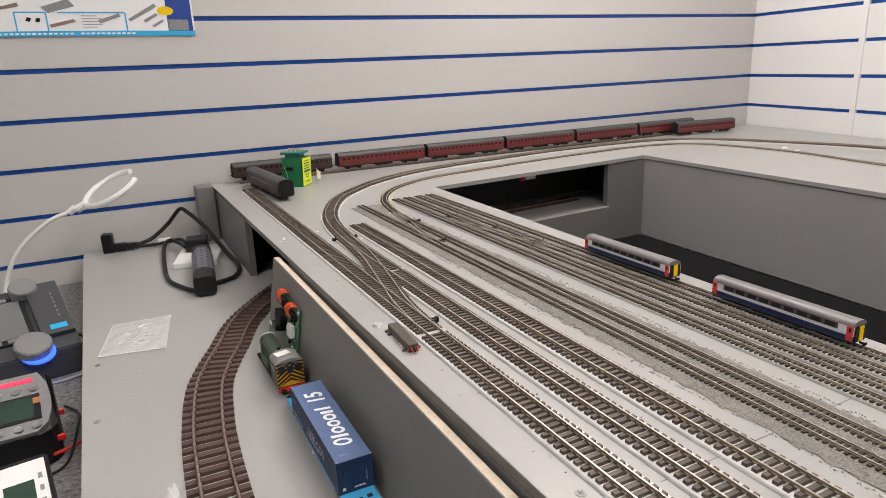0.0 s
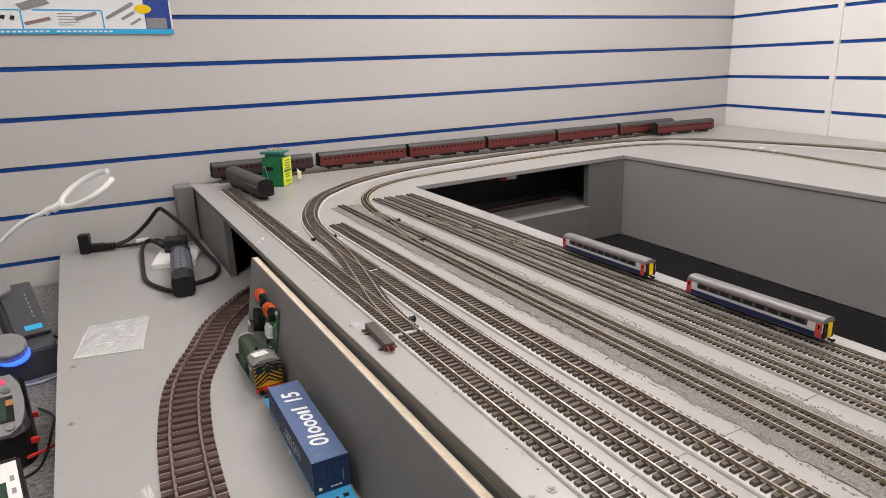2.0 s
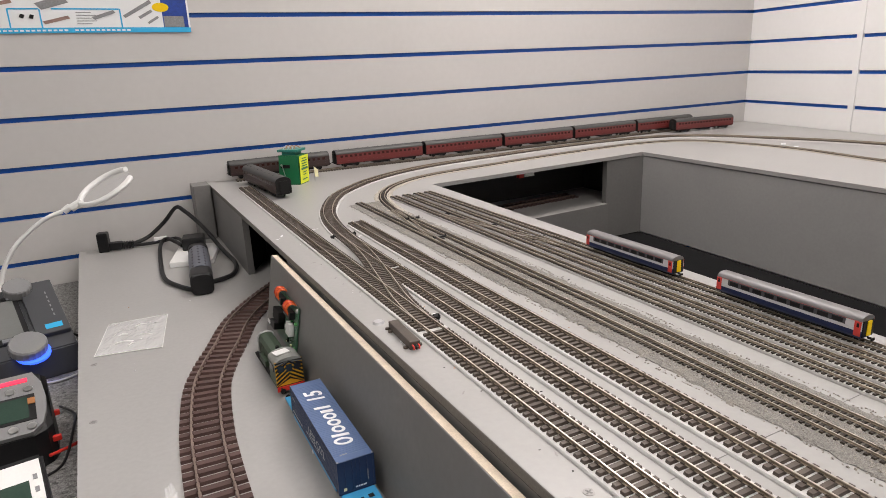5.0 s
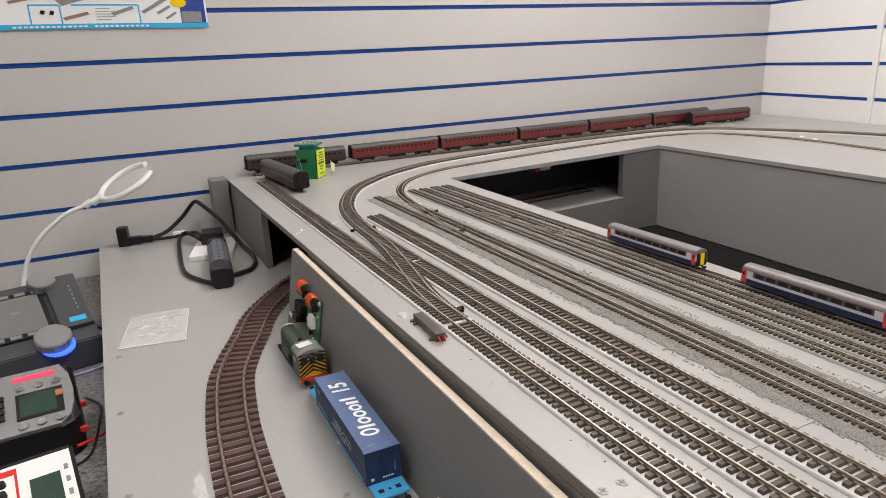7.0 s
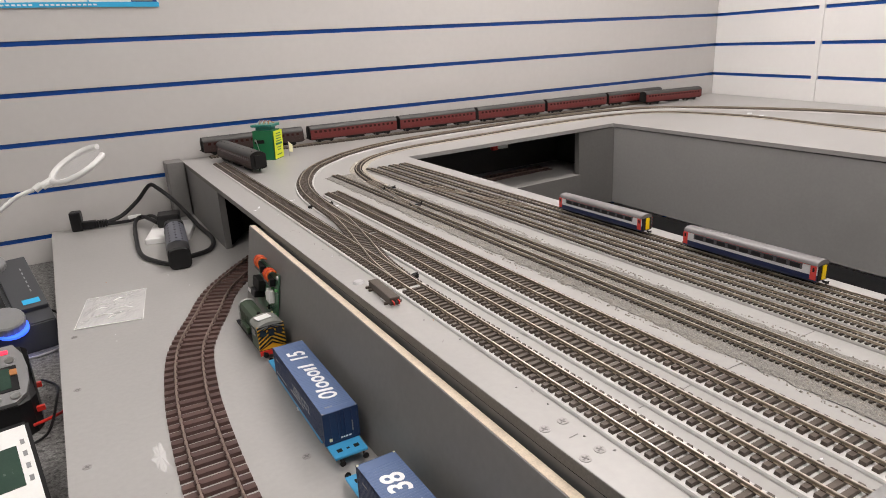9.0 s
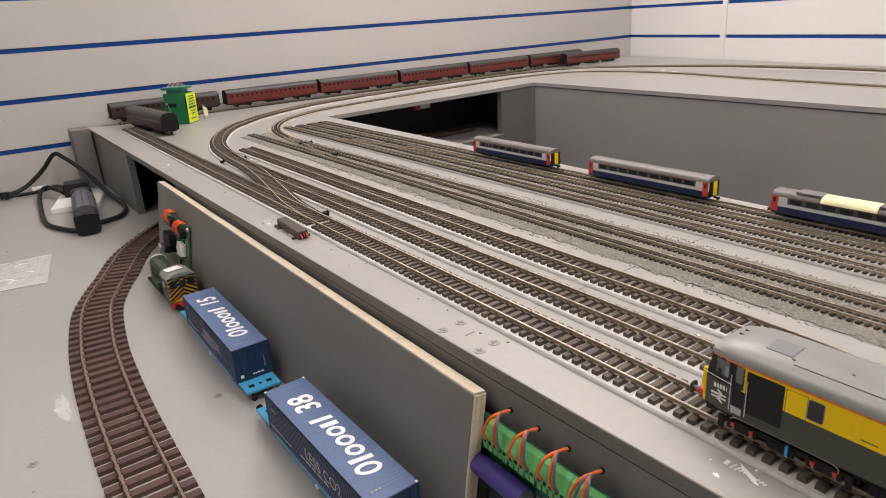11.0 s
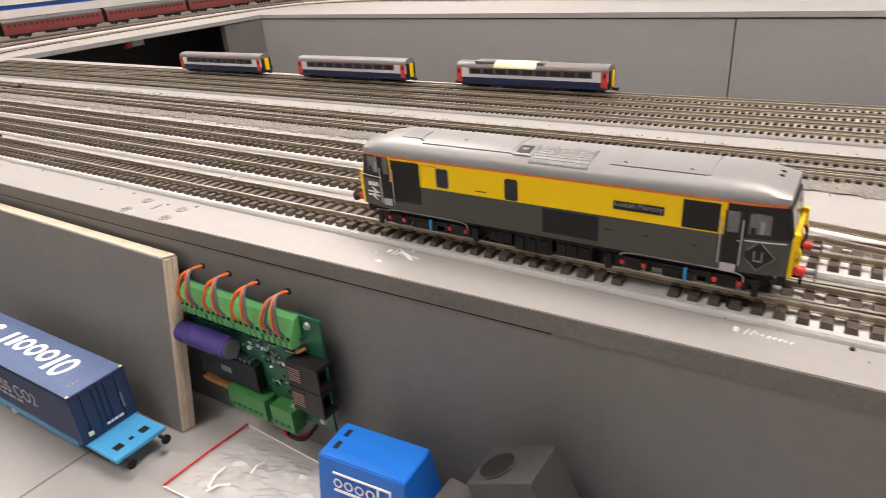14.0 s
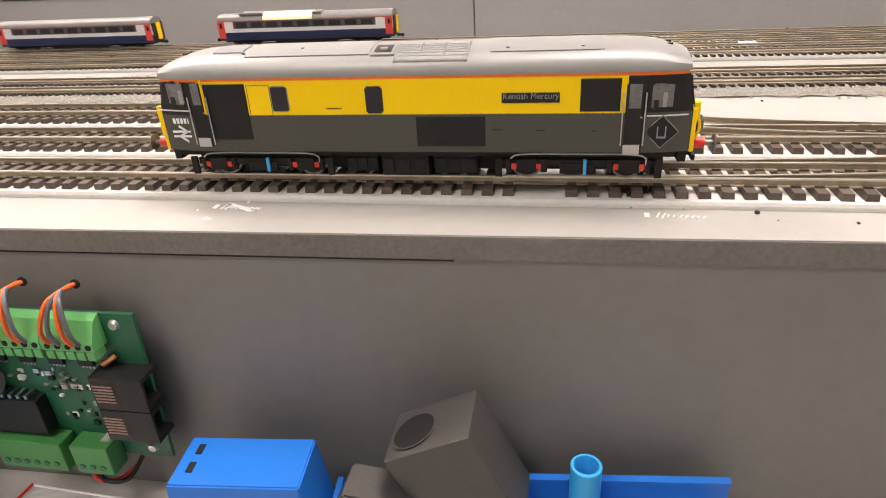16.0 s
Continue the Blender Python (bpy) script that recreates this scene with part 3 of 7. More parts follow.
def electro_diesel(m):
    loco = thing("locomotive", "yellow and dark grey model locomotive with silver roof on the siding", "locomotive", m)
    ys = [-0.0966, -0.0930, -0.0900, -0.0860, -0.080, -0.04, 0.0, 0.04, 0.080, 0.0860, 0.0900, 0.0930, 0.0966]

    def band(z0, z1, y0, y1, grow=0.0, rake=0.0):
        bm = bmesh.new()
        rings = []
        for y in sorted({y0, y1} | {v for v in ys if y0 < v < y1}):
            w = half_width(y) + grow
            s = math.copysign(1, y)
            ra = rake if abs(y) > 0.0965 else 0.0
            rings.append([(-w, y, z0), (w, y, z0), (w, y - s * ra, z1), (-w, y - s * ra, z1)])
        loft(bm, rings)
        return bm

    part("lower_body", band(0.0123, 0.0262, -0.0966, 0.0966), loco_grey, loco, "dark grey lower body side")
    part("upper_body", band(0.0262, 0.0386, -0.0748, 0.0787), yellow_paint, loco, "bright yellow upper body side")
    for y0, y1, n in ((-0.0966, -0.07485, -1), (0.07875, 0.0966, 1)):
        part("cab", band(0.0262, 0.0386, y0, y1, rake=0.0022), panel_black, loco, "black cab surround")
    part("cant_line", band(0.0386, 0.0397, -0.0938, 0.0938, 0.0001), orange_line, loco, "thin orange line under the roof")
    # roof
    bm = bmesh.new()
    rings = []
    for y in [-0.0945, -0.0935, -0.091, -0.087, -0.082, -0.074, -0.04, 0, 0.04, 0.074, 0.082, 0.087, 0.091, 0.0935, 0.0945]:
        w = half_width(y) + 0.0004
        e = max(0.0, (abs(y) - 0.070) / 0.0245)
        h = 0.0074 * (1 - 0.55 * e ** 2.6)
        rings.append([(-w, y, 0.0397), (-w, y, 0.0404)] + [(w * math.cos(a) * (1 if abs(math.cos(a)) < 0.98 else 1), y, 0.0404 + h * math.sin(a) ** 0.8) for a in [math.pi * (1 - k / 12) for k in range(1, 12)]] + [(w, y, 0.0404), (w, y, 0.0397)])
    loft(bm, rings)
    roof = part("roof", bm, roof_silver, loco, "silver-grey curved roof", smooth=True)

    def roof_z(x):
        c = min(1, abs(x) / 0.0179)
        return 0.0404 + 0.0074 * math.sin(math.acos(c)) ** 0.8

    def arc_patch(name, y0, y1, x0, x1, lift, mat, label=""):
        bm = bmesh.new()
        rows = []
        for k in range(9):
            x = x0 + (x1 - x0) * k / 8
            z = roof_z(x)
            rows.append([(x, y0, z - 0.0003), (x, y1, z - 0.0003), (x, y1, z + lift), (x, y0, z + lift)])
        loft(bm, rows)
        return part(name, bm, mat, roof, label)

    arc_patch("grille", -0.0215, 0.0040, -0.0163, -0.003, 0.0003, roof_silver, "silver mesh roof grille")
    for k in range(4):
        y = -0.0214 + 0.0084 * k
        arc_patch("grille_bar", y - 0.0002, y + 0.0002, -0.0164, -0.0029, 0.0006, roof_silver)
    for k in range(7):
        x = -0.0160 + 0.0018 * k
        bm = bmesh.new()
        box(bm, x - 0.0001, x + 0.0001, -0.0212, 0.0038, roof_z(x), roof_z(x) + 0.0005)
        part("grille_wire", bm, metal, roof)
    arc_patch("roof_hatch", -0.067, -0.029, -0.0124, 0.008, 0.00025, roof_silver)
    arc_patch("roof_hatch", 0.0135, 0.060, -0.0124, 0.008, 0.00025, roof_silver)
    arc_patch("roof_plate", 0.0625, 0.0740, -0.009, 0.001, 0.0003, grey_plastic)
    arc_patch("exhaust_surround", 0.0042, 0.0128, -0.0135, -0.0040, 0.0006, roof_silver, "raised silver surround")
    arc_patch("exhaust_port", 0.0054, 0.0116, -0.0122, -0.0058, 0.0007, black_plastic, "dark square exhaust port")
    bm = bmesh.new()
    cyl(bm, (-0.0092, 0.0085, roof_z(-0.0092)), (-0.0092, 0.0085, roof_z(-0.0092) + 0.0009), 0.0017, 0.0014, seg=16)
    part("exhaust_pipe", bm, roof_silver, roof, "short silver exhaust pipe", smooth=True)
    for y0, y1 in ((-0.0655, -0.0300), (0.0135, 0.0600)):
        arc_patch("hatch_seam", y0, y1, -0.0127, -0.0126, 0.0003, strip_grey, "dark seam of the roof hatch")
    for y, x in ((0.0615, -0.010), (-0.0350, -0.010), (-0.0600, -0.010), (0.0400, -0.006)):
        bm = bmesh.new()
        box(bm, x - 0.0004, x + 0.0004, y - 0.0006, y + 0.0006, roof_z(x), roof_z(x) + 0.0005)
        part("lifting_lug", bm, strip_grey, roof, "small dark lifting lug")
    for s in (-1, 1):
        for dx in (-0.0025, 0.0025):
            bm = bmesh.new()
            z = 0.0462
            cyl(bm, (dx, s * 0.0862, z - 0.0006), (dx, s * 0.0898, z - 0.0005), 0.0002, 0.0005, seg=10)
            box(bm, dx - 0.0004, dx + 0.0004, s * 0.0875 - 0.0004, s * 0.0875 + 0.0004, z - 0.002, z - 0.0006)
            part("horn", bm, matt_black, roof, "small dark roof horn")
    # sides
    def at(u):
        """Place along the side, from a running mark u."""
        return (0.165441 + -0.00022947 * u) / (1 + 0.00017129 * u)

    def zz(v, u=750):
        """Height on the side, from a mark v below the cant rail."""
        return 0.0395 - (v - -0.0157 * (u - 750) - 133.5) * 0.0002005

    for s in (-1, 1):
        def plate(name, p0, p1, q0, q1, mat, lift=0.0002, label="", parent=loco, bevel=0.0):
            bm = bmesh.new()
            y0, y1 = sorted((at(p0), at(p1)))
            w = min(half_width(y0), half_width(y1)) if max(abs(y0), abs(y1)) > 0.08 else 0.0175
            w0, w1 = half_width(y0), half_width(y1)
            z0, z1 = sorted((zz(q0, (p0 + p1) / 2), zz(q1, (p0 + p1) / 2)))
            ring = lambda y, ww: [(s * (ww - 0.0006), y, z0), (s * (ww + lift), y, z0), (s * (ww + lift), y, z1), (s * (ww - 0.0006), y, z1)]
            loft(bm, [ring(y0, w0), ring((y0 + y1) / 2, half_width((y0 + y1) / 2)), ring(y1, w1)])
            if bevel:
                bmesh.ops.bevel(bm, geom=[e for e in bm.edges if abs(e.verts[0].co.x - e.verts[1].co.x) > 0.0005], offset=bevel, segments=3, affect="EDGES")
            return part(name, bm, mat, parent, label)

        plate("grille", 368, 440, 148, 251, panel_black, 0.00025, "black louvred grille")
        for k in range(14):
            plate("louvre", 370, 438, 151 + 7 * k, 153 + 7 * k, panel_black, 0.00034)
        plate("grille", 1026, 1097, 137, 192, panel_black, 0.00025, "black louvred grille")
        for k in range(8):
            plate("louvre", 1028, 1095, 139 + 6.6 * k, 141 + 6.6 * k, panel_black, 0.00034)
        plate("grille", 735, 858, 204, 257, panel_black, 0.00025, "black louvred grille")
        for k in range(7):
            plate("louvre", 737, 856, 207 + 7 * k, 209 + 7 * k, panel_black, 0.00034)
        plate("window", 483, 514, 151, 198, print_grey, 0.0001, "side window", bevel=0.0008)
        plate("window_pane", 485, 512, 153, 196, window_dark, 0.0003)
        plate("window", 649, 679, 151, 199, window_dark, 0.0003, "dark side window", bevel=0.0006)
        for p0, p1 in ((443, 444), (482, 483)):
            plate("panel_line", p0, p1, 150, 204, loco_grey, 0.00008)
        plate("panel_line", 443, 483, 149.5, 150.5, loco_grey, 0.00008)
        for p0, p1, q in ((478, 483, 206), (578, 606, 190), (870, 890, 225), (950, 965, 225), (1050, 1058, 225)):
            plate("body_detail", p0, p1, q, q + 1.6, panel_black, 0.0002)
        plate("nameplate", 888, 990, 161, 178, panel_black, 0.0004, "black nameplate with silver lettering")
        plate("yellow_edge", 363, 366, 140, 204, yellow_paint, 0.0003)
        # cab doors
        for p0, p1, h0, h1 in ((341, 366, 338, 371), (1107, 1140, 1102, 1142)):
            door = plate("cab_door", p0, p1, 146, 266, panel_black, 0.00015, "black cab door")
            plate("door_window", p0 + 5, p1 - 6, 146, 186, cab_glass, 0.00035, "pale cab door window", parent=door)
            plate("door_handle", p1 - 6, p1 - 2, 200, 202, metal, 0.0006, "small silver door handle", parent=door)
            plate("kick_plate", p0 + 0, p1 - 3, 249, 266, silver_plastic, 0.0004, "pale grey kick plate", parent=door)
            for h in (h0, h1):
                bm = bmesh.new()
                w = half_width(at(h)) + 0.0008
                cyl(bm, (s * w, at(h), zz(255)), (s * w, at(h), zz(165)), 0.00025, seg=8)
                part("handrail", bm, metal, loco, "thin silver handrail")
        for p0, p1 in ((299, 333), (1150, 1193)):
            f = plate("cab_window", p0, p1, 143, 189, panel_black, 0.00015, "black framed cab side window", bevel=0.0007)
            plate("pane", p0 + 2, p1 - 2, 145, 187, cab_glass, 0.00025, "pale cab window pane", parent=f, bevel=0.0006)
            plate("driver_desk", p0 + 6, p0 + 15, 172, 186, panel_black, 0.0003, parent=f)
            plate("driver_seat", p0 + 22, p0 + 30, 160, 184, print_grey, 0.0003, parent=f)
        for p0, p1 in ((273, 338), (1146, 1222)):
            plate("waist_line", p0, p1, 197.5, 199.5, print_white, 0.00015)
        # badges
        c = at(1175)
        bm = bmesh.new()
        w = half_width(c) + 0.0002
        lift = 0.0
        for name, r, mat, lab in (("badge_edge", 0.0058, print_grey, "thin grey badge outline"), ("badge_face", 0.0054, panel_black, "black diamond badge")):
            rows = [[bm.verts.new((s * (w + lift + e), c + dy, zz(226, 1175) + dz)) for dy, dz in ((r, 0), (0, r), (-r, 0), (0, -r))] for e in (0.0, 0.00012)]
            for k in range(4):
                bm.faces.new((rows[0][k], rows[0][(k + 1) % 4], rows[1][(k + 1) % 4], rows[1][k]))
            bm.faces.new(rows[1])
            part(name, bm, mat, loco, lab)
            bm, lift = bmesh.new(), lift + 0.00008
        bm.free()
        bm = bmesh.new()
        for dy in (-0.0013, 0.0013):
            box(bm, s * (w + 0.0001), s * (w + 0.0004), c + dy - 0.0002, c + dy + 0.0002, zz(236, 1175), zz(217, 1175))
        box(bm, s * (w + 0.0001), s * (w + 0.0004), c - 0.0015, c + 0.0015, zz(237, 1175), zz(234, 1175))
        part("badge_mark", bm, print_grey, loco)
        c = at(315)
        w = half_width(c) + 0.0001
        bm = bmesh.new()
        for r0, u0, r1, u1 in ((-0.0043, 0.0009, 0.0043, 0.0009), (-0.0043, -0.0009, 0.0043, -0.0009), (-0.0014, 0.0031, 0.0016, 0.0009), (0.0014, -0.0031, -0.0016, -0.0009), (-0.0016, -0.0009, 0.0016, 0.0009)):
            long = math.hypot(r1 - r0, u1 - u0) / 2
            turn = math.atan2(u1 - u0, s * (r1 - r0))
            box(bm, s * w, s * (w + 0.0003), -long, long, -0.00038, 0.00038, m=Matrix.Translation((0, c + s * (r0 + r1) / 2, zz(236) + (u0 + u1) / 2)) @ Matrix.Rotation(turn, 4, "X"))
        part("arrow_mark", bm, print_white, loco, "white double arrow shapes")
        bm = bmesh.new()
        for k in range(5):
            y = at(301 + 6.4 * k)
            box(bm, s * w, s * (w + 0.0003), y - 0.00095, y, zz(216), zz(206))
        part("number_bars", bm, print_white, loco, "small plain white bars")
        # nameplate letters
        cu = bpy.data.curves.new("nameplate_text", "FONT")
        cu.body, cu.size, cu.align_x, cu.align_y, cu.extrude = "Kentish Mercury", 0.0030, "CENTER", "CENTER", 0.00008
        tmp = new("nameplate_text", cu)
        me = bpy.data.meshes.new_from_object(tmp.evaluated_get(bpy.context.evaluated_depsgraph_get()))
        bpy.data.objects.remove(tmp)
        wide = max(v.co.x for v in me.vertices) - min(v.co.x for v in me.vertices)
        me.transform(Matrix.Diagonal((0.0188 / wide, 1.0, 1, 1)))
        me.transform(Matrix(((0, 0, s, s * 0.01805), (s, 0, 0, at(939)), (0, 1, 0, zz(169.5)), (0, 0, 0, 1))))
        me.materials.clear()
        me.materials.append(print_grey)
        o = new("nameplate_lettering", me)
        o.parent = loco
        tagged(o, "silver raised lettering")
    # cab fronts
    for s in (-1, 1):
        bm = bmesh.new()
        box(bm, -0.0150, 0.0150, s * 0.0965, s * 0.0982, 0.0118, 0.0272, bevel=0.0006)
        front = part("cab_front", bm, yellow_paint, loco, "yellow cab front")
        bm = bmesh.new()
        for x0, x1 in ((-0.0142, -0.0055), (-0.0045, 0.0045), (0.0055, 0.0142)):
            vs = box(bm, x0, x1, -0.0003, 0.0003, 0.0, 0.0098, bevel=0.0)
        bmesh.ops.transform(bm, matrix=Matrix.Translation((0, s * 0.0967, 0.0280)) @ Matrix.Rotation(s * 0.19, 4, "X"), verts=bm.verts)
        part("windscreen", bm, window_dark, front, "three-pane windscreen")
        bm = bmesh.new()
        box(bm, -0.0028, 0.0028, s * 0.0965, s * 0.0985, 0.0205, 0.0262, bevel=0.0004)
        part("headcode_box", bm, yellow_paint, front)
        for x in (-0.0125, -0.0085, 0.0085, 0.0125):
            bm = bmesh.new()
            tube(bm, smooth_path([(x, s * 0.0975, 0.0235), (x * 1.02, s * 0.0992, 0.0225), (x * 1.03, s * 0.0995, 0.0185), (x * 0.98, s * 0.0978, 0.0150)], 0.0012), 0.00055, 6)
            part("hose", bm, yellow_paint if abs(x) > 0.01 else matt_black, front, "coiled brake hose")
        for x in (-0.0135, 0.0135):
            bm = bmesh.new()
            box(bm, x - 0.0012, x + 0.0012, s * 0.0970, s * 0.0990, 0.0225, 0.0290, bevel=0.0004)
            part("jumper_box", bm, yellow_paint, front)
        for x in (-0.0115, 0.0115):
            bm = bmesh.new()
            cyl(bm, (x, s * 0.0965, 0.0141), (x, s * 0.1020, 0.0141), 0.0019, seg=16)
            b = part("buffer", bm, red_plastic, front, "red buffer shank", smooth=True)
            bm = bmesh.new()
            cyl(bm, (x, s * 0.1020, 0.0141), (x, s * 0.1050, 0.0141), 0.0010, seg=12)
            cyl(bm, (x, s * 0.1050, 0.0141), (x, s * 0.1056, 0.0141), 0.0033, 0.0030, seg=20)
            part("buffer_head", bm, wheel_rim, b, "dull steel buffer head", smooth=True)
        for x in (-0.009, 0.009):
            bm = bmesh.new()
            cyl(bm, (x, s * 0.0970, 0.0195), (x, s * 0.0980, 0.0195), 0.0013, seg=14)
            part("lamp", bm, white_plastic, front)
        bm = bmesh.new()
        box(bm, -0.014, 0.014, s * 0.0935, s * 0.0962, 0.0080, 0.0120)
        box(bm, -0.0012, 0.0012, s * 0.0960, s * 0.1010, 0.0060, 0.0090)
        box(bm, -0.0045, 0.0045, s * 0.1000, s * 0.1012, 0.0052, 0.0072)
        part("coupling", bm, matt_black, loco, "black tension coupling")
    # underframe
    bm = bmesh.new()
    box(bm, -0.0150, 0.0150, -0.0925, 0.0925, 0.0100, 0.0124)
    # Narrow black block is added to darken the gaps under the body.
    box(bm, -0.0062, 0.0062, -0.0900, 0.0900, 0.0022, 0.0101)
    part("underframe", bm, matt_black, loco)
    for y0, y1, z0, x in ((-0.024, -0.008, 0.0030, 0.0145), (-0.006, 0.012, 0.0022, 0.0150), (0.0135, 0.0255, 0.0035, 0.0140)):
        bm = bmesh.new()
        box(bm, -x, x, y0, y1, z0, 0.0105, bevel=0.0006)
        for k in range(3):
            yy = y0 + (y1 - y0) * (k + 0.5) / 3
            for s in (-1, 1):
                box(bm, s * x, s * (x + 0.0006), yy - 0.0018, yy + 0.0018, z0 + 0.0012, 0.0090, bevel=0.0002)
        part("equipment_case", bm, matt_black, loco)
    for yc in (-0.0595, 0.0595):
        bm = bmesh.new()
        box(bm, -0.0100, 0.0100, yc - 0.026, yc + 0.026, 0.0060, 0.0098)
        bog = part("bogie", bm, matt_black, loco)
        for s in (-1, 1):
            bm = bmesh.new()
            x = s * 0.0142
            box(bm, x - 0.0008, x + 0.0008, yc - 0.0265, yc + 0.0265, 0.0062, 0.0088, bevel=0.0004)
            for dy in (-0.0178, 0.0178):
                box(bm, x - 0.0008, x + s * 0.0016, yc + dy - 0.0036, yc + dy + 0.0036, 0.0040, 0.0092, bevel=0.0005)
                for e in (-0.0062, 0.0062):
                    cyl(bm, (x + s * 0.0005, yc + dy + e, 0.0042), (x + s * 0.0005, yc + dy + e, 0.0090), 0.0012, seg=10)
            box(bm, x - 0.0006, x + s * 0.0012, yc - 0.006, yc + 0.006, 0.0036, 0.0075, bevel=0.0005)
            part("side_frame", bm, matt_black, bog)
            for dy in (-0.0178, 0.0178):
                for e in (-0.0044, 0.0044):
                    bm = bmesh.new()
                    box(bm, x + s * 0.0009, x + s * 0.0017, yc + dy + e - 0.0009, yc + dy + e + 0.0009, 0.0054, 0.0074, bevel=0.0002)
                    part("axle_spring", bm, red_plastic, bog, "small red axle spring")
            bm = bmesh.new()
            tube(bm, smooth_path([(x + s * 0.0014, yc - 0.0235, 0.0075), (x + s * 0.0016, yc - 0.021, 0.0108), (x + s * 0.0016, yc, 0.0112), (x + s * 0.0016, yc + 0.021, 0.0108), (x + s * 0.0014, yc + 0.0235, 0.0075)], 0.002), 0.0003, 6)
            part("sand_pipe", bm, silver_plastic, bog, "thin pale pipe")
            bm = bmesh.new()
            box(bm, x + s * 0.0010, x + s * 0.0022, yc - 0.0033, yc - 0.0022, 0.0036, 0.0092)
            part("damper", bm, pipe_blue, bog, "bright blue damper")
            for ya, yb in ((yc - 0.029, yc - 0.0265), (yc + 0.0265, yc + 0.029)):
                bm = bmesh.new()
                box(bm, x + s * 0.0008, x + s * 0.0020, ya, yb, 0.0025, 0.0095, bevel=0.0002)
                part("footstep", bm, matt_black, bog)
        for dy in (-0.0178, 0.0178):
            for s in (-1, 1):
                wheel(bog, s * 0.0082, yc + dy, 0.0064, 0.0024)
    return loco


electro_diesel(Matrix.Translation((T1X, -0.2165, RAIL_OO)))


def coach(label, body_mat, m, windows=True, group="coaches", length=0.256):
    c = thing("coach", label, "coach", m, group=group)
    h = length / 2
    bm = bmesh.new()
    rings = []
    for y in (-h, h):
        rings.append([(-0.0160, y, 0.0105), (-0.0174, y, 0.0155), (-0.0174, y, 0.0265), (-0.0168, y, 0.0362), (0.0168, y, 0.0362), (0.0174, y, 0.0265), (0.0174, y, 0.0155), (0.0160, y, 0.0105)])
    loft(bm, rings)
    part("body", bm, body_mat, c)
    bm = bmesh.new()
    rings = []
    for y in (-h - 0.0008, h + 0.0008):
        rings.append([(0.0177 * math.cos(a), y, 0.0360 + 0.0108 * math.sin(a) ** 0.85) for a in [math.pi * k / 14 for k in range(15)]])
    loft(bm, rings)
    r = part("roof", bm, coach_roof, c, "dark grey curved roof", smooth=True)
    for k in range(9):
        for x in (-0.007, 0.007):
            bm = bmesh.new()
            y = -h + length * (k + 0.5) / 9
            cyl(bm, (x, y, 0.0445), (x, y, 0.0470), 0.0013, seg=8)
            part("vent", bm, coach_roof, r)
    n = 18
    for s in (-1, 1):
        for k in range(n):
            y = -h + 0.008 + (length - 0.016) * (k + 0.5) / n
            bm = bmesh.new()
            vs = box(bm, s * 0.0169, s * 0.01745, y - 0.0036, y + 0.0036, 0.0272, 0.0330)
            part("window", bm, tinted_pane if windows else coach_roof, c)
        for z in (0.0175, 0.0245):
            bm = bmesh.new()
            box(bm, s * 0.0172, s * 0.01765, -h + 0.001, h - 0.001, z, z + 0.0005)
            part("beading", bm, body_mat, c)
    for s in (-1, 1):
        bm = bmesh.new()
        loft(bm, [[(-0.0160, y, 0.0105), (-0.0172, y, 0.0155), (-0.0172, y, 0.0265), (-0.0168, y, 0.0362)] + [(-0.0172 * math.cos(math.pi * k / 12), y, 0.0362 + 0.0102 * math.sin(math.pi * k / 12)) for k in range(1, 12)] + [(0.0168, y, 0.0362), (0.0172, y, 0.0265), (0.0172, y, 0.0155), (0.0160, y, 0.0105)] for y in (s * (h + 0.0009), s * (h + 0.0014))])
        part("end_panel", bm, matt_black, c, "black coach end")
        bm = bmesh.new()
        box(bm, -0.0085, 0.0085, s * (h + 0.0014), s * (h + 0.0035), 0.0125, 0.0385, bevel=0.0006)
        part("gangway", bm, matt_black, c, "black end gangway")
        for x in (-0.0115, 0.0115):
            bm = bmesh.new()
            cyl(bm, (x, s * h, 0.0135), (x, s * (h + 0.006), 0.0135), 0.0013, seg=10)
            part("buffer", bm, matt_black, c)
    bm = bmesh.new()
    box(bm, -0.0135, 0.0135, -h + 0.002, h - 0.002, 0.0085, 0.0107)
    box(bm, -0.0135, 0.0135, -0.028, 0.020, 0.0035, 0.0090, bevel=0.001)
    part("underframe", bm, matt_black, c)
    for yc in (-h + 0.042, h - 0.042):
        bm = bmesh.new()
        for s in (-1, 1):
            box(bm, s * 0.0120, s * 0.0142, yc - 0.022, yc + 0.022, 0.0045, 0.0085, bevel=0.0006)
        box(bm, -0.012, 0.012, yc - 0.004, yc + 0.004, 0.005, 0.008)
        b = part("bogie", bm, matt_black, c)
        for dy in (-0.0168, 0.0168):
            for s in (-1, 1):
                wheel(b, s * 0.0082, yc + dy, 0.0062, 0.0022)
    return c


def on_wall(x0, y):
    return Matrix.Translation((x0, y, REAR_RAIL)) @ pose(0, 0, 0, 0, 0, 90)


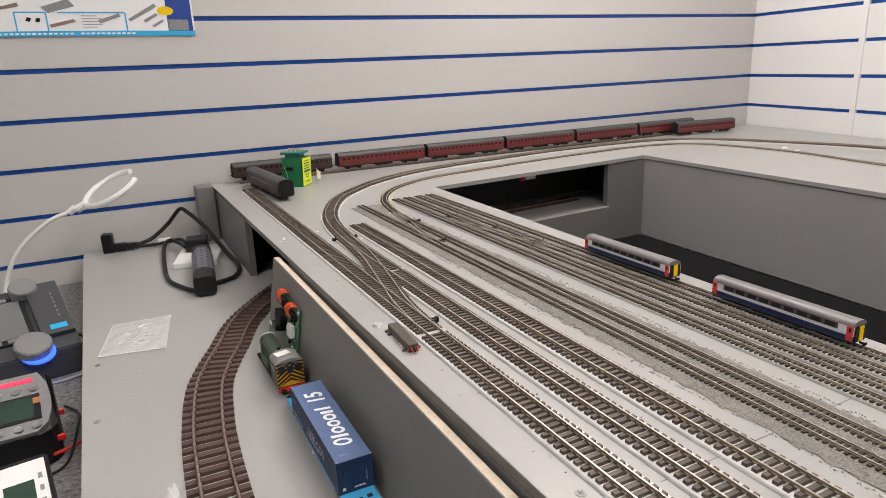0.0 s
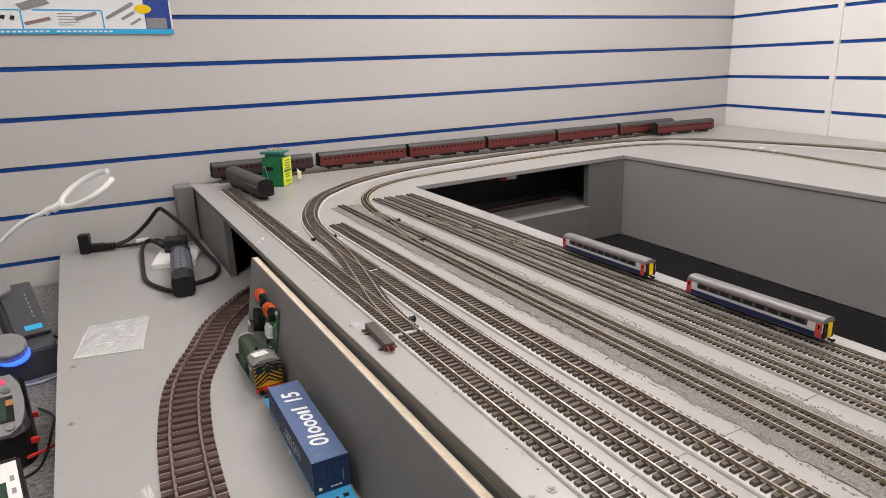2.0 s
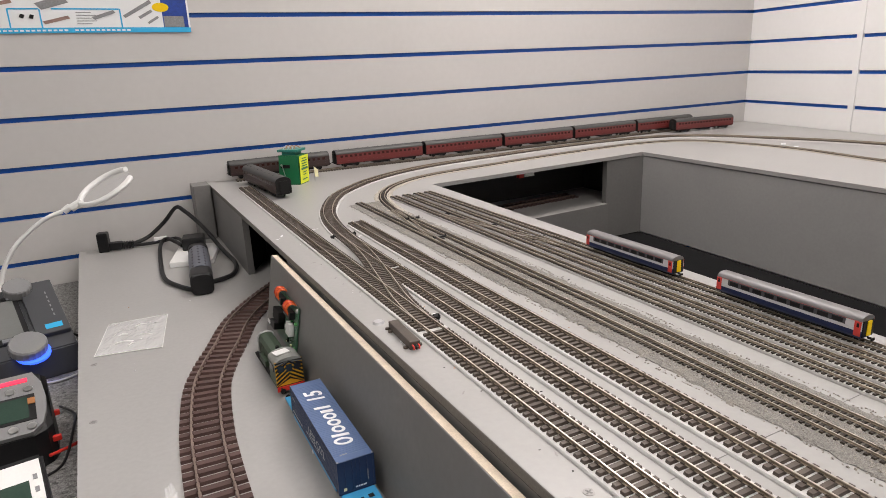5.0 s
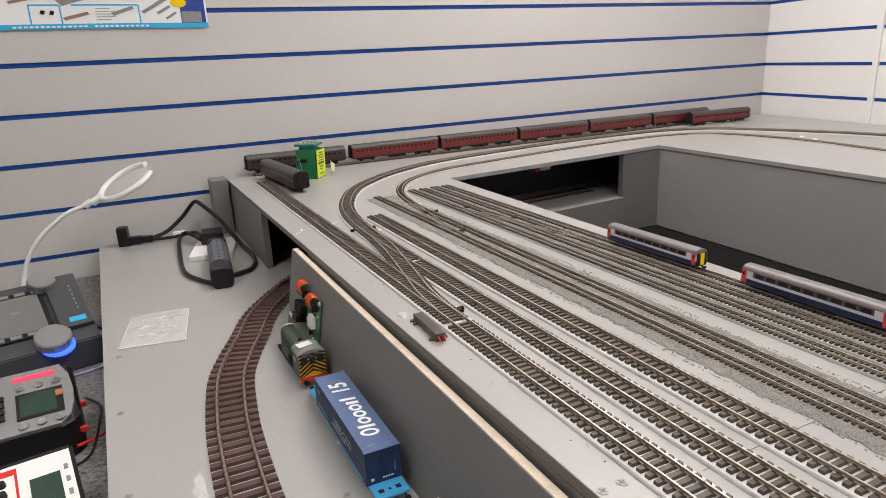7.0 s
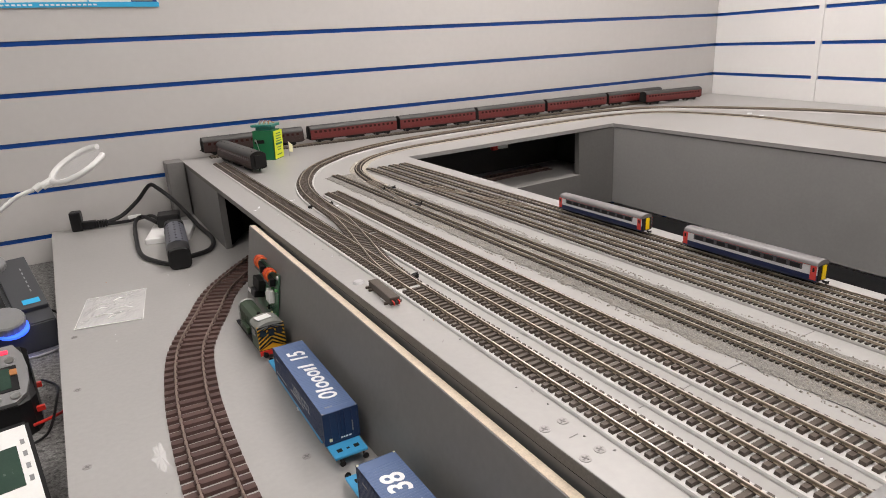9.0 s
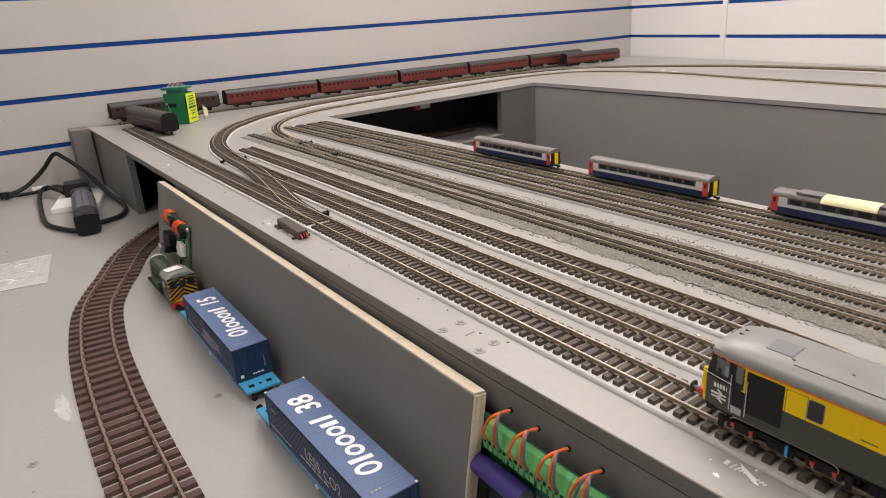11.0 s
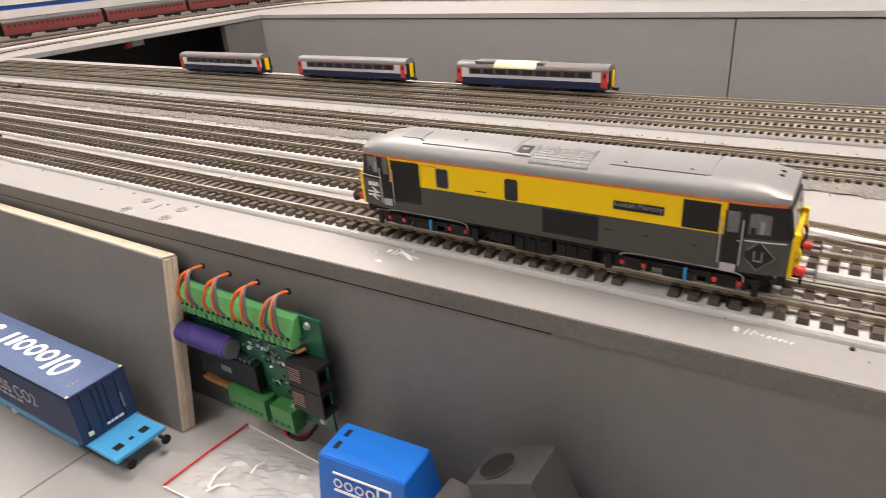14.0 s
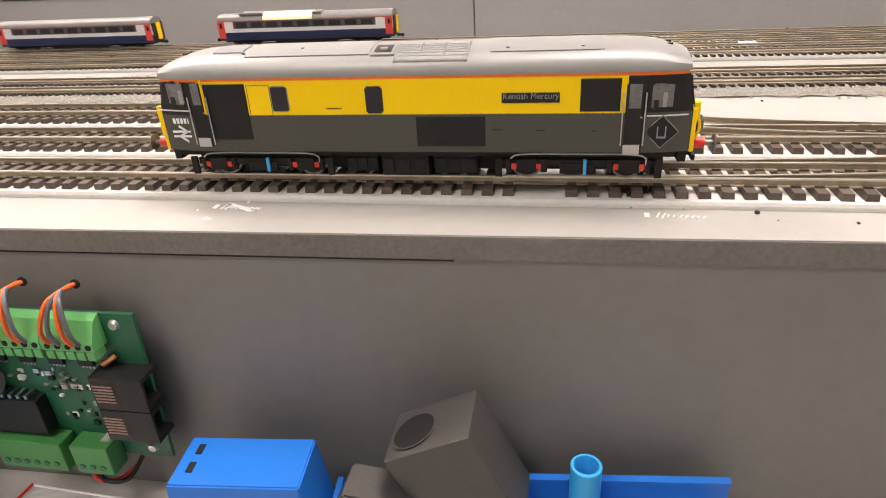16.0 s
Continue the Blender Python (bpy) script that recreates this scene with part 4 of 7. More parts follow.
REAR_Y = 1.4600
proto = coach("maroon model passenger coach with dark roof beside the wall", maroon, on_wall(0.444, REAR_Y))
for x in (0.712, 0.980, 1.248, 1.516):
    copy_thing(proto, on_wall(x, REAR_Y))
coach("weathered brown model coach with dark roof beside the wall", maroon_dark, on_wall(0.168, REAR_Y + 0.004))
coach("maroon model coach with grey roof standing on the curve", maroon, Matrix.Translation((1.645, 1.401, ZU + 0.0005)) @ pose(0, 0, 0, 0, 0, 85.3))
coach("dark brown model coach with grey roof standing off the track", maroon_dark, Matrix.Translation((0.0890, 1.276, ZU + 0.0003)) @ pose(0, 0, 0, 0, 0, 4.5))


def railcar(label, y_far, tape=False):
    length, w = 0.157, 0.0096
    c = thing("railcar", label, "railcar", Matrix.Translation((0.370, y_far - length / 2, RAIL_N)), group="railcars")
    h = length / 2
    def shell(name, prof, mat, lab="", y0=-h, y1=h, sm=False):
        bm = bmesh.new()
        loft(bm, [[(x, y, z) for x, z in prof] for y in (y0, y1)])
        return part(name, bm, mat, c, lab, smooth=sm)
    shell("lower_body", [(-0.0086, 0.0040), (-w, 0.0065), (-w, 0.0108), (w, 0.0108), (w, 0.0065), (0.0086, 0.0040)], dmu_blue, "dark blue lower side")
    shell("cant_line", [(-w + 0.0003, 0.0198), (-w + 0.0002, 0.0203), (w - 0.0002, 0.0203), (w - 0.0003, 0.0198)], dmu_red, "thin red line under the roof")
    shell("waist_band", [(-w, 0.0108), (-w - 0.0001, 0.0138), (w + 0.0001, 0.0138), (w, 0.0108)], dmu_white, "white waist band")
    shell("upper_body", [(-w, 0.0138), (-w + 0.0004, 0.0200), (w - 0.0004, 0.0200), (w, 0.0138)], dmu_white, "white upper side")
    shell("roof", [(-w + 0.0002, 0.0200)] + [(-(w - 0.0002) * math.cos(math.pi * k / 10), 0.0202 + 0.0052 * math.sin(math.pi * k / 10) ** 0.8) for k in range(1, 10)] + [(w - 0.0002, 0.0200)], dmu_roof, "grey roof", sm=True)
    for s in (-1, 1):
        bm = bmesh.new()
        box(bm, s * (w - 0.0008), s * (w + 0.00012), -h + 0.0145, h - 0.0145, 0.0139, 0.0198)
        band = part("window_band", bm, band_grey, c, "dark grey window band")
        for k in range(9):
            y = -h + 0.022 + (length - 0.044) * k / 8
            bm = bmesh.new()
            box(bm, s * w, s * (w + 0.00025), y - 0.0052, y + 0.0052, 0.0146, 0.0188, bevel=0.0)
            part("window", bm, window_dark, band)
        for e in (-1, 1):
            bm = bmesh.new()
            box(bm, s * (w - 0.0006), s * (w + 0.0003), e * (h - 0.0062), e * (h - 0.0001), 0.0062, 0.0198)
            d = part("door", bm, dmu_red, c, "red end door")
            bm = bmesh.new()
            box(bm, s * w, s * (w + 0.0005), e * (h - 0.0030) - 0.0010, e * (h - 0.0030) + 0.0010, 0.0145, 0.0185)
            part("door_window", bm, window_dark, d)
    for e in (-1, 1):
        bm = bmesh.new()
        box(bm, -0.0080, 0.0080, e * h, e * (h + 0.0012), 0.0050, 0.0205, bevel=0.0005)
        f = part("cab_end", bm, panel_black if e < 0 else dmu_red, c, "dark cab end")
        bm = bmesh.new()
        box(bm, -0.0030, 0.0030, e * (h + 0.0012), e * (h + 0.0022), 0.0060, 0.0205, bevel=0.0004)
        part("gangway_door", bm, yellow_paint if not (tape and e > 0) else matt_black, f, "yellow end door")
        bm = bmesh.new()
        box(bm, -0.0006, 0.0006, e * (h + 0.0010), e * (h + 0.0065), 0.0030, 0.0050)
        box(bm, -0.0025, 0.0025, e * (h + 0.0055), e * (h + 0.0065), 0.0025, 0.0050)
        part("coupling", bm, matt_black, c)
    bm = bmesh.new()
    box(bm, -0.0070, 0.0070, -h + 0.004, h - 0.004, 0.0024, 0.0042)
    box(bm, -0.0075, 0.0075, -0.028, 0.028, 0.0010, 0.0042)
    part("underframe", bm, matt_black, c)
    for yc in (-h + 0.024, h - 0.024):
        bm = bmesh.new()
        for s in (-1, 1):
            box(bm, s * 0.0058, s * 0.0070, yc - 0.013, yc + 0.013, 0.0014, 0.0036)
        box(bm, -0.006, 0.006, yc - 0.002, yc + 0.002, 0.0018, 0.0036)
        b = part("bogie", bm, matt_black, c)
        for dy in (-0.0085, 0.0085):
            for s in (-1, 1):
                wheel(b, s * 0.0044, yc + dy, 0.0029, 0.0013)
    if tape:
        bm = bmesh.new()
        loft(bm, [[(-(w + 0.0006) * math.cos(math.pi * k / 10), y, 0.0203 + 0.0060 * math.sin(math.pi * k / 10)) for k in range(0, 11)] for y in (-0.0085, 0.036)])
        part("tape", bm, cream, c, "cream paper taped over the roof")
        bm = bmesh.new()
        box(bm, -0.008, 0.006, 0.0365, 0.058, 0.0245, 0.0262, bevel=0.0003)
        part("tape_end", bm, dmu_roof, c)
        bm = bmesh.new()
        box(bm, -0.008, 0.006, -0.016, -0.0088, 0.0245, 0.0259, bevel=0.0003)
        part("tape_end", bm, dmu_roof, c)
    return c


railcar("white, blue and red model railcar with grey roof", 0.4690)
railcar("white, blue and red model railcar with grey roof", 0.2470)
railcar("model railcar with cream paper taped across its roof", 0.0255, tape=True)


def container_wagon(label, m, words, seed):
    w = thing("container_wagon", label, "wagon", m, group="container wagons")
    # deck: local y runs from 0 at the near end to 0.236, z from the board
    bm = bmesh.new()
    box(bm, -0.0165, 0.0165, 0.0, 0.236, 0.0125, 0.0150, bevel=0.0005)
    deck = part("deck", bm, wagon_cyan, w, "light blue wagon deck")
    for s in (-1, 1):
        bm = bmesh.new()
        prism(bm, [(s * 0.0150, 0.0128), (s * 0.0166, 0.0128), (s * 0.0166, 0.0085), (s * 0.0150, 0.0085)], 0.040, 0.196)
        part("side_beam", bm, wagon_cyan, w)
    for y in (0.010, 0.226):
        for x, d in ((-0.0085, 0.0042), (0.0085, 0.0042), (0.0, 0.0022)):
            bm = bmesh.new()
            box(bm, x - d * 0.62, x + d * 0.62, y - d * 0.62, y + d * 0.62, 0.0149, 0.01525)
            part("deck_hole", bm, matt_black, deck, "dark square hole in the deck")
    for s, y in ((-1, 0.0), (1, 0.236)):
        for x in (-0.0115, 0.0115):
            bm = bmesh.new()
            cyl(bm, (x, y, 0.0115), (x, y + s * 0.0055, 0.0115), 0.0012, seg=10)
            cyl(bm, (x, y + s * 0.0055, 0.0115), (x, y + s * 0.0065, 0.0115), 0.0030, seg=14)
            part("buffer", bm, matt_black, w)
    for yc in (0.034, 0.202):
        bm = bmesh.new()
        for s in (-1, 1):
            box(bm, s * 0.0115, s * 0.0135, yc - 0.018, yc + 0.018, 0.0048, 0.0086, bevel=0.0006)
        box(bm, -0.012, 0.012, yc - 0.003, yc + 0.003, 0.0060, 0.0120)
        b = part("bogie", bm, matt_black, w)
        for dy in (-0.0120, 0.0120):
            for s in (-1, 1):
                wheel(b, s * 0.0082, yc + dy, 0.0055, 0.0022)
    bm = bmesh.new()
    cyl(bm, (-0.0172, 0.118, 0.0075), (-0.0150, 0.118, 0.0075), 0.0022, seg=14)
    part("brake_wheel", bm, white_plastic, w)
    return w


def freight_container(label, m, seed):
    c = thing("freight_container", label, "container", m, group="freight containers")
    L, W, H = 0.1718, 0.0181, 0.0346
    bm = bmesh.new()
    box(bm, -W + 0.0006, W - 0.0006, 0.0006, L - 0.0006, 0.0, H - 0.0006)
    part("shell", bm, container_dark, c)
    # ribbed skins
    for s in (-1, 1):
        bm = bmesh.new()
        n = 58
        p = (L - 0.006) / n
        outline = []
        for k in range(n):
            y = 0.003 + p * k
            outline += [(y, W - 0.0003), (y + p * 0.30, W - 0.0003), (y + p * 0.45, W), (y + p * 0.85, W)]
        rows = [[bm.verts.new((s * x, y, z)) for y, x in outline] for z in (0.002, H - 0.002)]
        for k in range(len(outline) - 1):
            bm.faces.new((rows[0][k], rows[0][k + 1], rows[1][k + 1], rows[1][k]))
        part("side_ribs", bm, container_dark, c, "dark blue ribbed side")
    bm = bmesh.new()
    n = 46
    outline = [(0.0008, H - 0.0009), (0.0008, H), (0.0095, H)]
    for k in range(n):
        y = 0.010 + (L - 0.020) * k / n
        p = (L - 0.020) / n
        outline += [(y + p * 0.08, H - 0.0002), (y + p * 0.30, H - 0.0002), (y + p * 0.40, H), (y + p * 0.98, H)]
    outline += [(L - 0.0008, H), (L - 0.0008, H - 0.0009)]
    low = [[bm.verts.new((x, y, z)) for y, z in outline] for x in (-W + 0.0005, W - 0.0005)]
    for k in range(len(outline) - 1):
        bm.faces.new((low[0][k], low[0][k + 1], low[1][k + 1], low[1][k]))
    part("roof", bm, container_lit_blue, c, "ribbed roof, light from above put into its paler blue")
    for y0, y1 in ((0.0, 0.0016), (L - 0.0016, L)):
        bm = bmesh.new()
        for a, b, z0, z1 in ((-W, -W + 0.0016, 0, H), (W - 0.0016, W, 0, H), (-W, W, 0, 0.0018), (-W, W, H - 0.0018, H - 0.0002)):
            box(bm, a, b, y0, y1, z0, z1)
        part("end_frame", bm, container_dark, c)
        bm = bmesh.new()
        yy = y0 if y0 == 0 else y1
        for k in range(4):
            x = -0.011 + 0.0073 * k
            cyl(bm, (x, yy - 0.0002 if y0 == 0 else yy + 0.0002, 0.002), (x, yy - 0.0002 if y0 == 0 else yy + 0.0002, H - 0.002), 0.0004, seg=6)
        box(bm, -0.0003, 0.0003, yy - 0.0003, yy + 0.0003, 0.002, H - 0.002)
        part("lock_rod", bm, container_dark, c)
    bm = bmesh.new()
    for x in (-W + 0.0012, W - 0.0012):
        for y in (0.0012, L - 0.0012):
            box(bm, x - 0.0009, x + 0.0009, y - 0.0009, y + 0.0009, H - 0.0006, H + 0.0002)
    part("corner_casting", bm, cream if seed == 2 else print_grey, c, "pale corner castings")
    # roof brand mark as plain slanted shapes, read from the far side
    top = Matrix.Translation((0.0090, 0.0250, H - 0.0001)) @ Matrix.Rotation(radians(90), 4, "Z")
    # plain bars and rings stand for the emblem across the roof
    def mark(shapes, at, wide, tall):
        bm = bmesh.new()
        for kind, x0, x1, y0, y1 in shapes:
            x0, x1, y0, y1 = at + x0 * wide, at + x1 * wide, y0 * tall, y1 * tall
            if kind == "bar":
                box(bm, x0, x1, y0, y1, 0, 0.0004)
                continue
            n = 20
            cx, cy, rx, ry, t = (x0 + x1) / 2, (y0 + y1) / 2, (x1 - x0) / 2, (y1 - y0) / 2, 0.0031
            rows = [[bm.verts.new((cx + (rx - e) * math.cos(q * math.tau / n), cy + (ry - e) * math.sin(q * math.tau / n), z)) for q in range(n)] for e, z in ((0, 0), (0, 0.0004), (t, 0.0004), (t, 0))]
            for a, b in zip(rows, rows[1:]):
                for q in range(n):
                    bm.faces.new((a[q], a[(q + 1) % n], b[(q + 1) % n], b[q]))
        for v in bm.verts:
            v.co.x += 0.16 * v.co.y
        bmesh.ops.transform(bm, matrix=top, verts=bm.verts)
        part("roof_mark", bm, print_white, c, "white roof mark")

    at, tall = 0.0, 0.0185
    ring, low_ring = ("ring", 0.0, 1.0, 0.0, 1.0), ("ring", 0.0, 1.0, 0.0, 0.72)
    bar, low_bar = ("bar", 0.2, 0.75, 0.0, 0.92), ("bar", 0.1, 0.8, 0.0, 0.70)
    for wide, shapes in ((0.0130, (ring,)), (0.0080, (bar,)), (0.0130, (low_ring,)), (0.0130, (low_ring,)), (0.0130, (low_ring,)), (0.0075, (low_bar,)), (0.0080, (bar,))):
        mark(shapes, at, wide, tall)
        at += wide + 0.0012
    cu = bpy.data.curves.new("roof_number", "FONT")
    cu.body, cu.size, cu.extrude, cu.offset = "15" if seed == 1 else "38", 0.0262, 0.0001, 0.0006
    tmp = new("roof_number", cu)
    me = bpy.data.meshes.new_from_object(tmp.evaluated_get(bpy.context.evaluated_depsgraph_get()))
    bpy.data.objects.remove(tmp)
    me.transform(Matrix.Translation((0.0090, 0.1190, H + 0.0002)) @ Matrix.Rotation(radians(90), 4, "Z") @ Matrix(((1, 0.16, 0, 0), (0, 1, 0, 0), (0, 0, 1, 0), (0, 0, 0, 1))))
    me.materials.clear()
    me.materials.append(print_white)
    o = new("roof_number", me)
    o.parent = c
    tagged(o, "white roof number")
    bars(c, Matrix.Translation((-0.004, 0.012, H)) @ Matrix.Rotation(radians(90), 4, "Z") @ Matrix.Rotation(radians(90), 4, "Z"), [0.0016, 0.0022, 0.0018], 0.0016, print_grey, 0.5, name="small_print")
    # side lettering that can be read
    cu = bpy.data.curves.new("side_text", "FONT")
    cu.body, cu.size, cu.align_x, cu.align_y, cu.extrude = "LESS CO2", 0.0135, "CENTER", "CENTER", 0.00008
    tmp = new("side_text", cu)
    me = bpy.data.meshes.new_from_object(tmp.evaluated_get(bpy.context.evaluated_depsgraph_get()))
    bpy.data.objects.remove(tmp)
    me.transform(Matrix(((0, 0, -1, -W - 0.0002), (-1, 0, 0, 0.070), (0, 1, 0, 0.0175), (0, 0, 0, 1))))
    me.materials.clear()
    me.materials.append(print_pale)
    o = new("side_lettering", me)
    o.parent = c
    tagged(o, "grey outlined side lettering")
    side = Matrix(((0, 0, -1, -W - 0.0001), (-1, 0, 0, 0.16), (0, 1, 0, 0.0245), (0, 0, 0, 1)))
    bars(c, side, [0.003, 0.004, 0.002], 0.0016, print_grey, 0.4, name="small_print")
    side = Matrix(((0, 0, -1, -W - 0.0001), (-1, 0, 0, 0.165), (0, 1, 0, 0.0065), (0, 0, 0, 1)))
    bars(c, side, [0.006, 0.004, 0.008, 0.003, 0.007, 0.005], 0.0014, print_pale, 0.9, name="small_print")
    side = Matrix(((0, 0, -1, -W - 0.0001), (-1, 0, 0, 0.108), (0, 1, 0, 0.0095), (0, 0, 0, 1)))
    bars(c, side, [0.007, 0.009, 0.006, 0.008, 0.007], 0.0018, print_pale, 1.2, name="small_print")
    end = Matrix(((1, 0, 0, -0.002), (0, 0, -1, -0.0006), (0, 1, 0, 0.0042), (0, 0, 0, 1)))
    bars(c, end, [0.0022, 0.0016, 0.0024, 0.003], 0.0016, print_white, 0.35, name="small_print")
    end = Matrix(((0, -1, 0, 0.0115), (0, 0, -1, -0.0006), (1, 0, 0, 0.009), (0, 0, 0, 1)))
    bars(c, end, [0.0030, 0.0016, 0.0030, 0.0016], 0.0012, print_grey, 0.5, name="small_print")
    bm = bmesh.new()
    box(bm, -0.0135, -0.0105, -0.0006, -0.0002, 0.0038, 0.0068)
    part("small_label", bm, cream, c)
    return c


W2 = Matrix.Translation((-0.0582, -0.0035, ZL)) @ pose(0, 0, 0, 0, 0, 1.0)
W1 = Matrix.Translation((-0.0598, 0.2625, ZL)) @ pose(0, 0, 0, 0, 0, -0.2)
for m, s in ((W2, 2), (W1, 1)):
    container_wagon("light blue model container wagon standing on the lower board", m, None, s)
    freight_container("dark blue ribbed model freight container on a wagon", m @ Matrix.Translation((0, 0.0290 if s == 2 else 0.0225, 0.0153)), s)


wasp_yellow = material("wasp_yellow", (0.80, 0.42, 0.02), 0.45, bump=0.0)
cab_roof_grey = material("cab_roof_grey", (0.24, 0.245, 0.23), 0.55, var=0.15, scale=80, bump=0.1)


def shunter(m):
    c = thing("shunter", "green model shunting locomotive with yellow and black striped cab", "locomotive", m)
    # near end is the cab at y = 0, the bonnet runs to y = 0.112
    bm = bmesh.new()
    box(bm, -0.0155, 0.0155, 0.0, 0.114, 0.0095, 0.0130, bevel=0.0004)
    part("footplate", bm, matt_black, c)
    bm = bmesh.new()
    loft(bm, [[(-0.0100, y, 0.013), (-0.0100, y, 0.034), (-0.0075, y, 0.0385), (0, y, 0.0400), (0.0075, y, 0.0385), (0.0100, y, 0.034), (0.0100, y, 0.013)] for y in (0.030, 0.108)])
    bon = part("bonnet", bm, shunter_green, c, "green bonnet")
    for k in range(6):
        for s in (-1, 1):
            bm = bmesh.new()
            box(bm, s * 0.0098, s * 0.0103, 0.034 + 0.012 * k, 0.044 + 0.012 * k, 0.015, 0.033, bevel=0.0003)
            d = part("bonnet_door", bm, shunter_green, bon)
    bm = bmesh.new()
    tube(bm, smooth_path([(-0.0105, 0.1085, 0.014), (-0.0105, 0.1085, 0.033), (-0.0075, 0.1085, 0.0392), (0, 0.1085, 0.0408), (0.0075, 0.1085, 0.0392), (0.0105, 0.1085, 0.033), (0.0105, 0.1085, 0.014)], 0.002), 0.0012, 6)
    part("radiator_rim", bm, silver_plastic, c, "pale radiator rim")
    bm = bmesh.new()
    cyl(bm, (0, 0.050, 0.039), (0, 0.050, 0.043), 0.0022, seg=12)
    part("exhaust", bm, matt_black, bon)
    bm = bmesh.new()
    loft(bm, [[(-0.0165, y, 0.013), (-0.0165, y, 0.041), (0.0165, y, 0.041), (0.0165, y, 0.013)] for y in (0.002, 0.030)])
    cab = part("cab", bm, shunter_green, c, "green cab")
    bm = bmesh.new()
    loft(bm, [[(-0.0168 * math.cos(math.pi * k / 10), y, 0.041 + 0.0075 * math.sin(math.pi * k / 10)) for k in range(11)] for y in (0.0005, 0.0315)])
    part("cab_roof", bm, cab_roof_grey, c, "grey cab roof", smooth=True)
    # chevrons
    bm = bmesh.new()
    box(bm, -0.0164, 0.0164, 0.0012, 0.0019, 0.0135, 0.0445)
    end = part("cab_end", bm, wasp_yellow, cab, "orange-yellow cab end")
    for k in range(7):
        for s in (-1, 1):
            z = 0.0100 + 0.0052 * k
            bm = bmesh.new()
            vs = [bm.verts.new((s * x, yy, zv)) for yy in (0.0004, 0.0012) for x, zv in ((0.0, z + 0.0110), (0.0, z + 0.0135), (0.0163, z + 0.0025), (0.0163, z))]
            for v in vs:
                v.co.z = min(max(v.co.z, 0.0136), 0.0444)
            for f in ((0, 1, 2, 3), (7, 6, 5, 4), (0, 4, 5, 1), (1, 5, 6, 2), (2, 6, 7, 3), (3, 7, 4, 0)):
                bm.faces.new([vs[i] for i in f])
            part("stripe", bm, panel_black, end, "black chevron stripe")
    for x0, x1 in ((-0.0140, -0.0060), (0.0060, 0.0140), (-0.0036, 0.0036)):
        bm = bmesh.new()
        box(bm, x0, x1, -0.0002, 0.0009, 0.0315 if abs(x0) > 0.004 else 0.030, 0.0395, bevel=0.0006)
        part("window", bm, window_dark, cab, "dark cab window")
    for s in (-1, 1):
        bm = bmesh.new()
        box(bm, s * 0.0164, s * 0.0170, 0.008, 0.024, 0.030, 0.0385, bevel=0.0003)
        part("window", bm, window_dark, cab)
    bm = bmesh.new()
    box(bm, -0.0165, 0.0165, -0.0010, 0.0008, 0.0072, 0.0130)
    beam = part("buffer_beam", bm, red_plastic, c, "red buffer beam")
    for x in (-0.0115, 0.0115):
        bm = bmesh.new()
        cyl(bm, (x, -0.001, 0.0105), (x, -0.0065, 0.0105), 0.0016, seg=12)
        cyl(bm, (x, -0.0065, 0.0105), (x, -0.0075, 0.0105), 0.0033, seg=16)
        part("buffer", bm, matt_black, beam)
    for s in (-1, 1):
        bm = bmesh.new()
        box(bm, s * 0.0105, s * 0.0125, 0.008, 0.108, 0.0045, 0.0098, bevel=0.0005)
        part("frame", bm, matt_black, c)
        bm = bmesh.new()
        box(bm, s * 0.0105, s * 0.0150, 0.060, 0.090, 0.0130, 0.0210, bevel=0.0006)
        part("battery_box", bm, shunter_green, c)
        for y in (0.028, 0.058, 0.088):
            wheel(c, s * 0.0085, y, 0.0088, 0.0024)
    bm = bmesh.new()
    box(bm, -0.009, 0.009, 0.012, 0.024, 0.0488, 0.0496, m=Matrix.Rotation(0.2, 4, "Z"))
    part("paper_tag", bm, white_plastic, c, "white paper tag on the cab roof")
    return c


shunter(Matrix.Translation((-0.0600, 0.5300, ZL)) @ pose(0, 0, 0, 0, 0, 1.4) @ Matrix.Diagonal((1.06, 1.10, 1.06, 1)))
track("hidden storage track beside the back wall", [(0.055, REAR_Y), (0.8, REAR_Y), (1.62, REAR_Y)], OO, ZU, sleeper_brown, single=False)

# ---- lower board: electronics and loose things ----
def rot_part(name, bm, m, mat, parent, label="", smooth=False):
    bmesh.ops.transform(bm, matrix=m, verts=bm.verts)
    return part(name, bm, mat, parent, label, smooth)


def disc(bm, c, r, h, seg=14):
    cyl(bm, c, (c[0], c[1], c[2] + h), r, seg=seg)


plug_green = material("plug_green", (0.045, 0.21, 0.06), 0.4, var=0.08, bump=0.05)
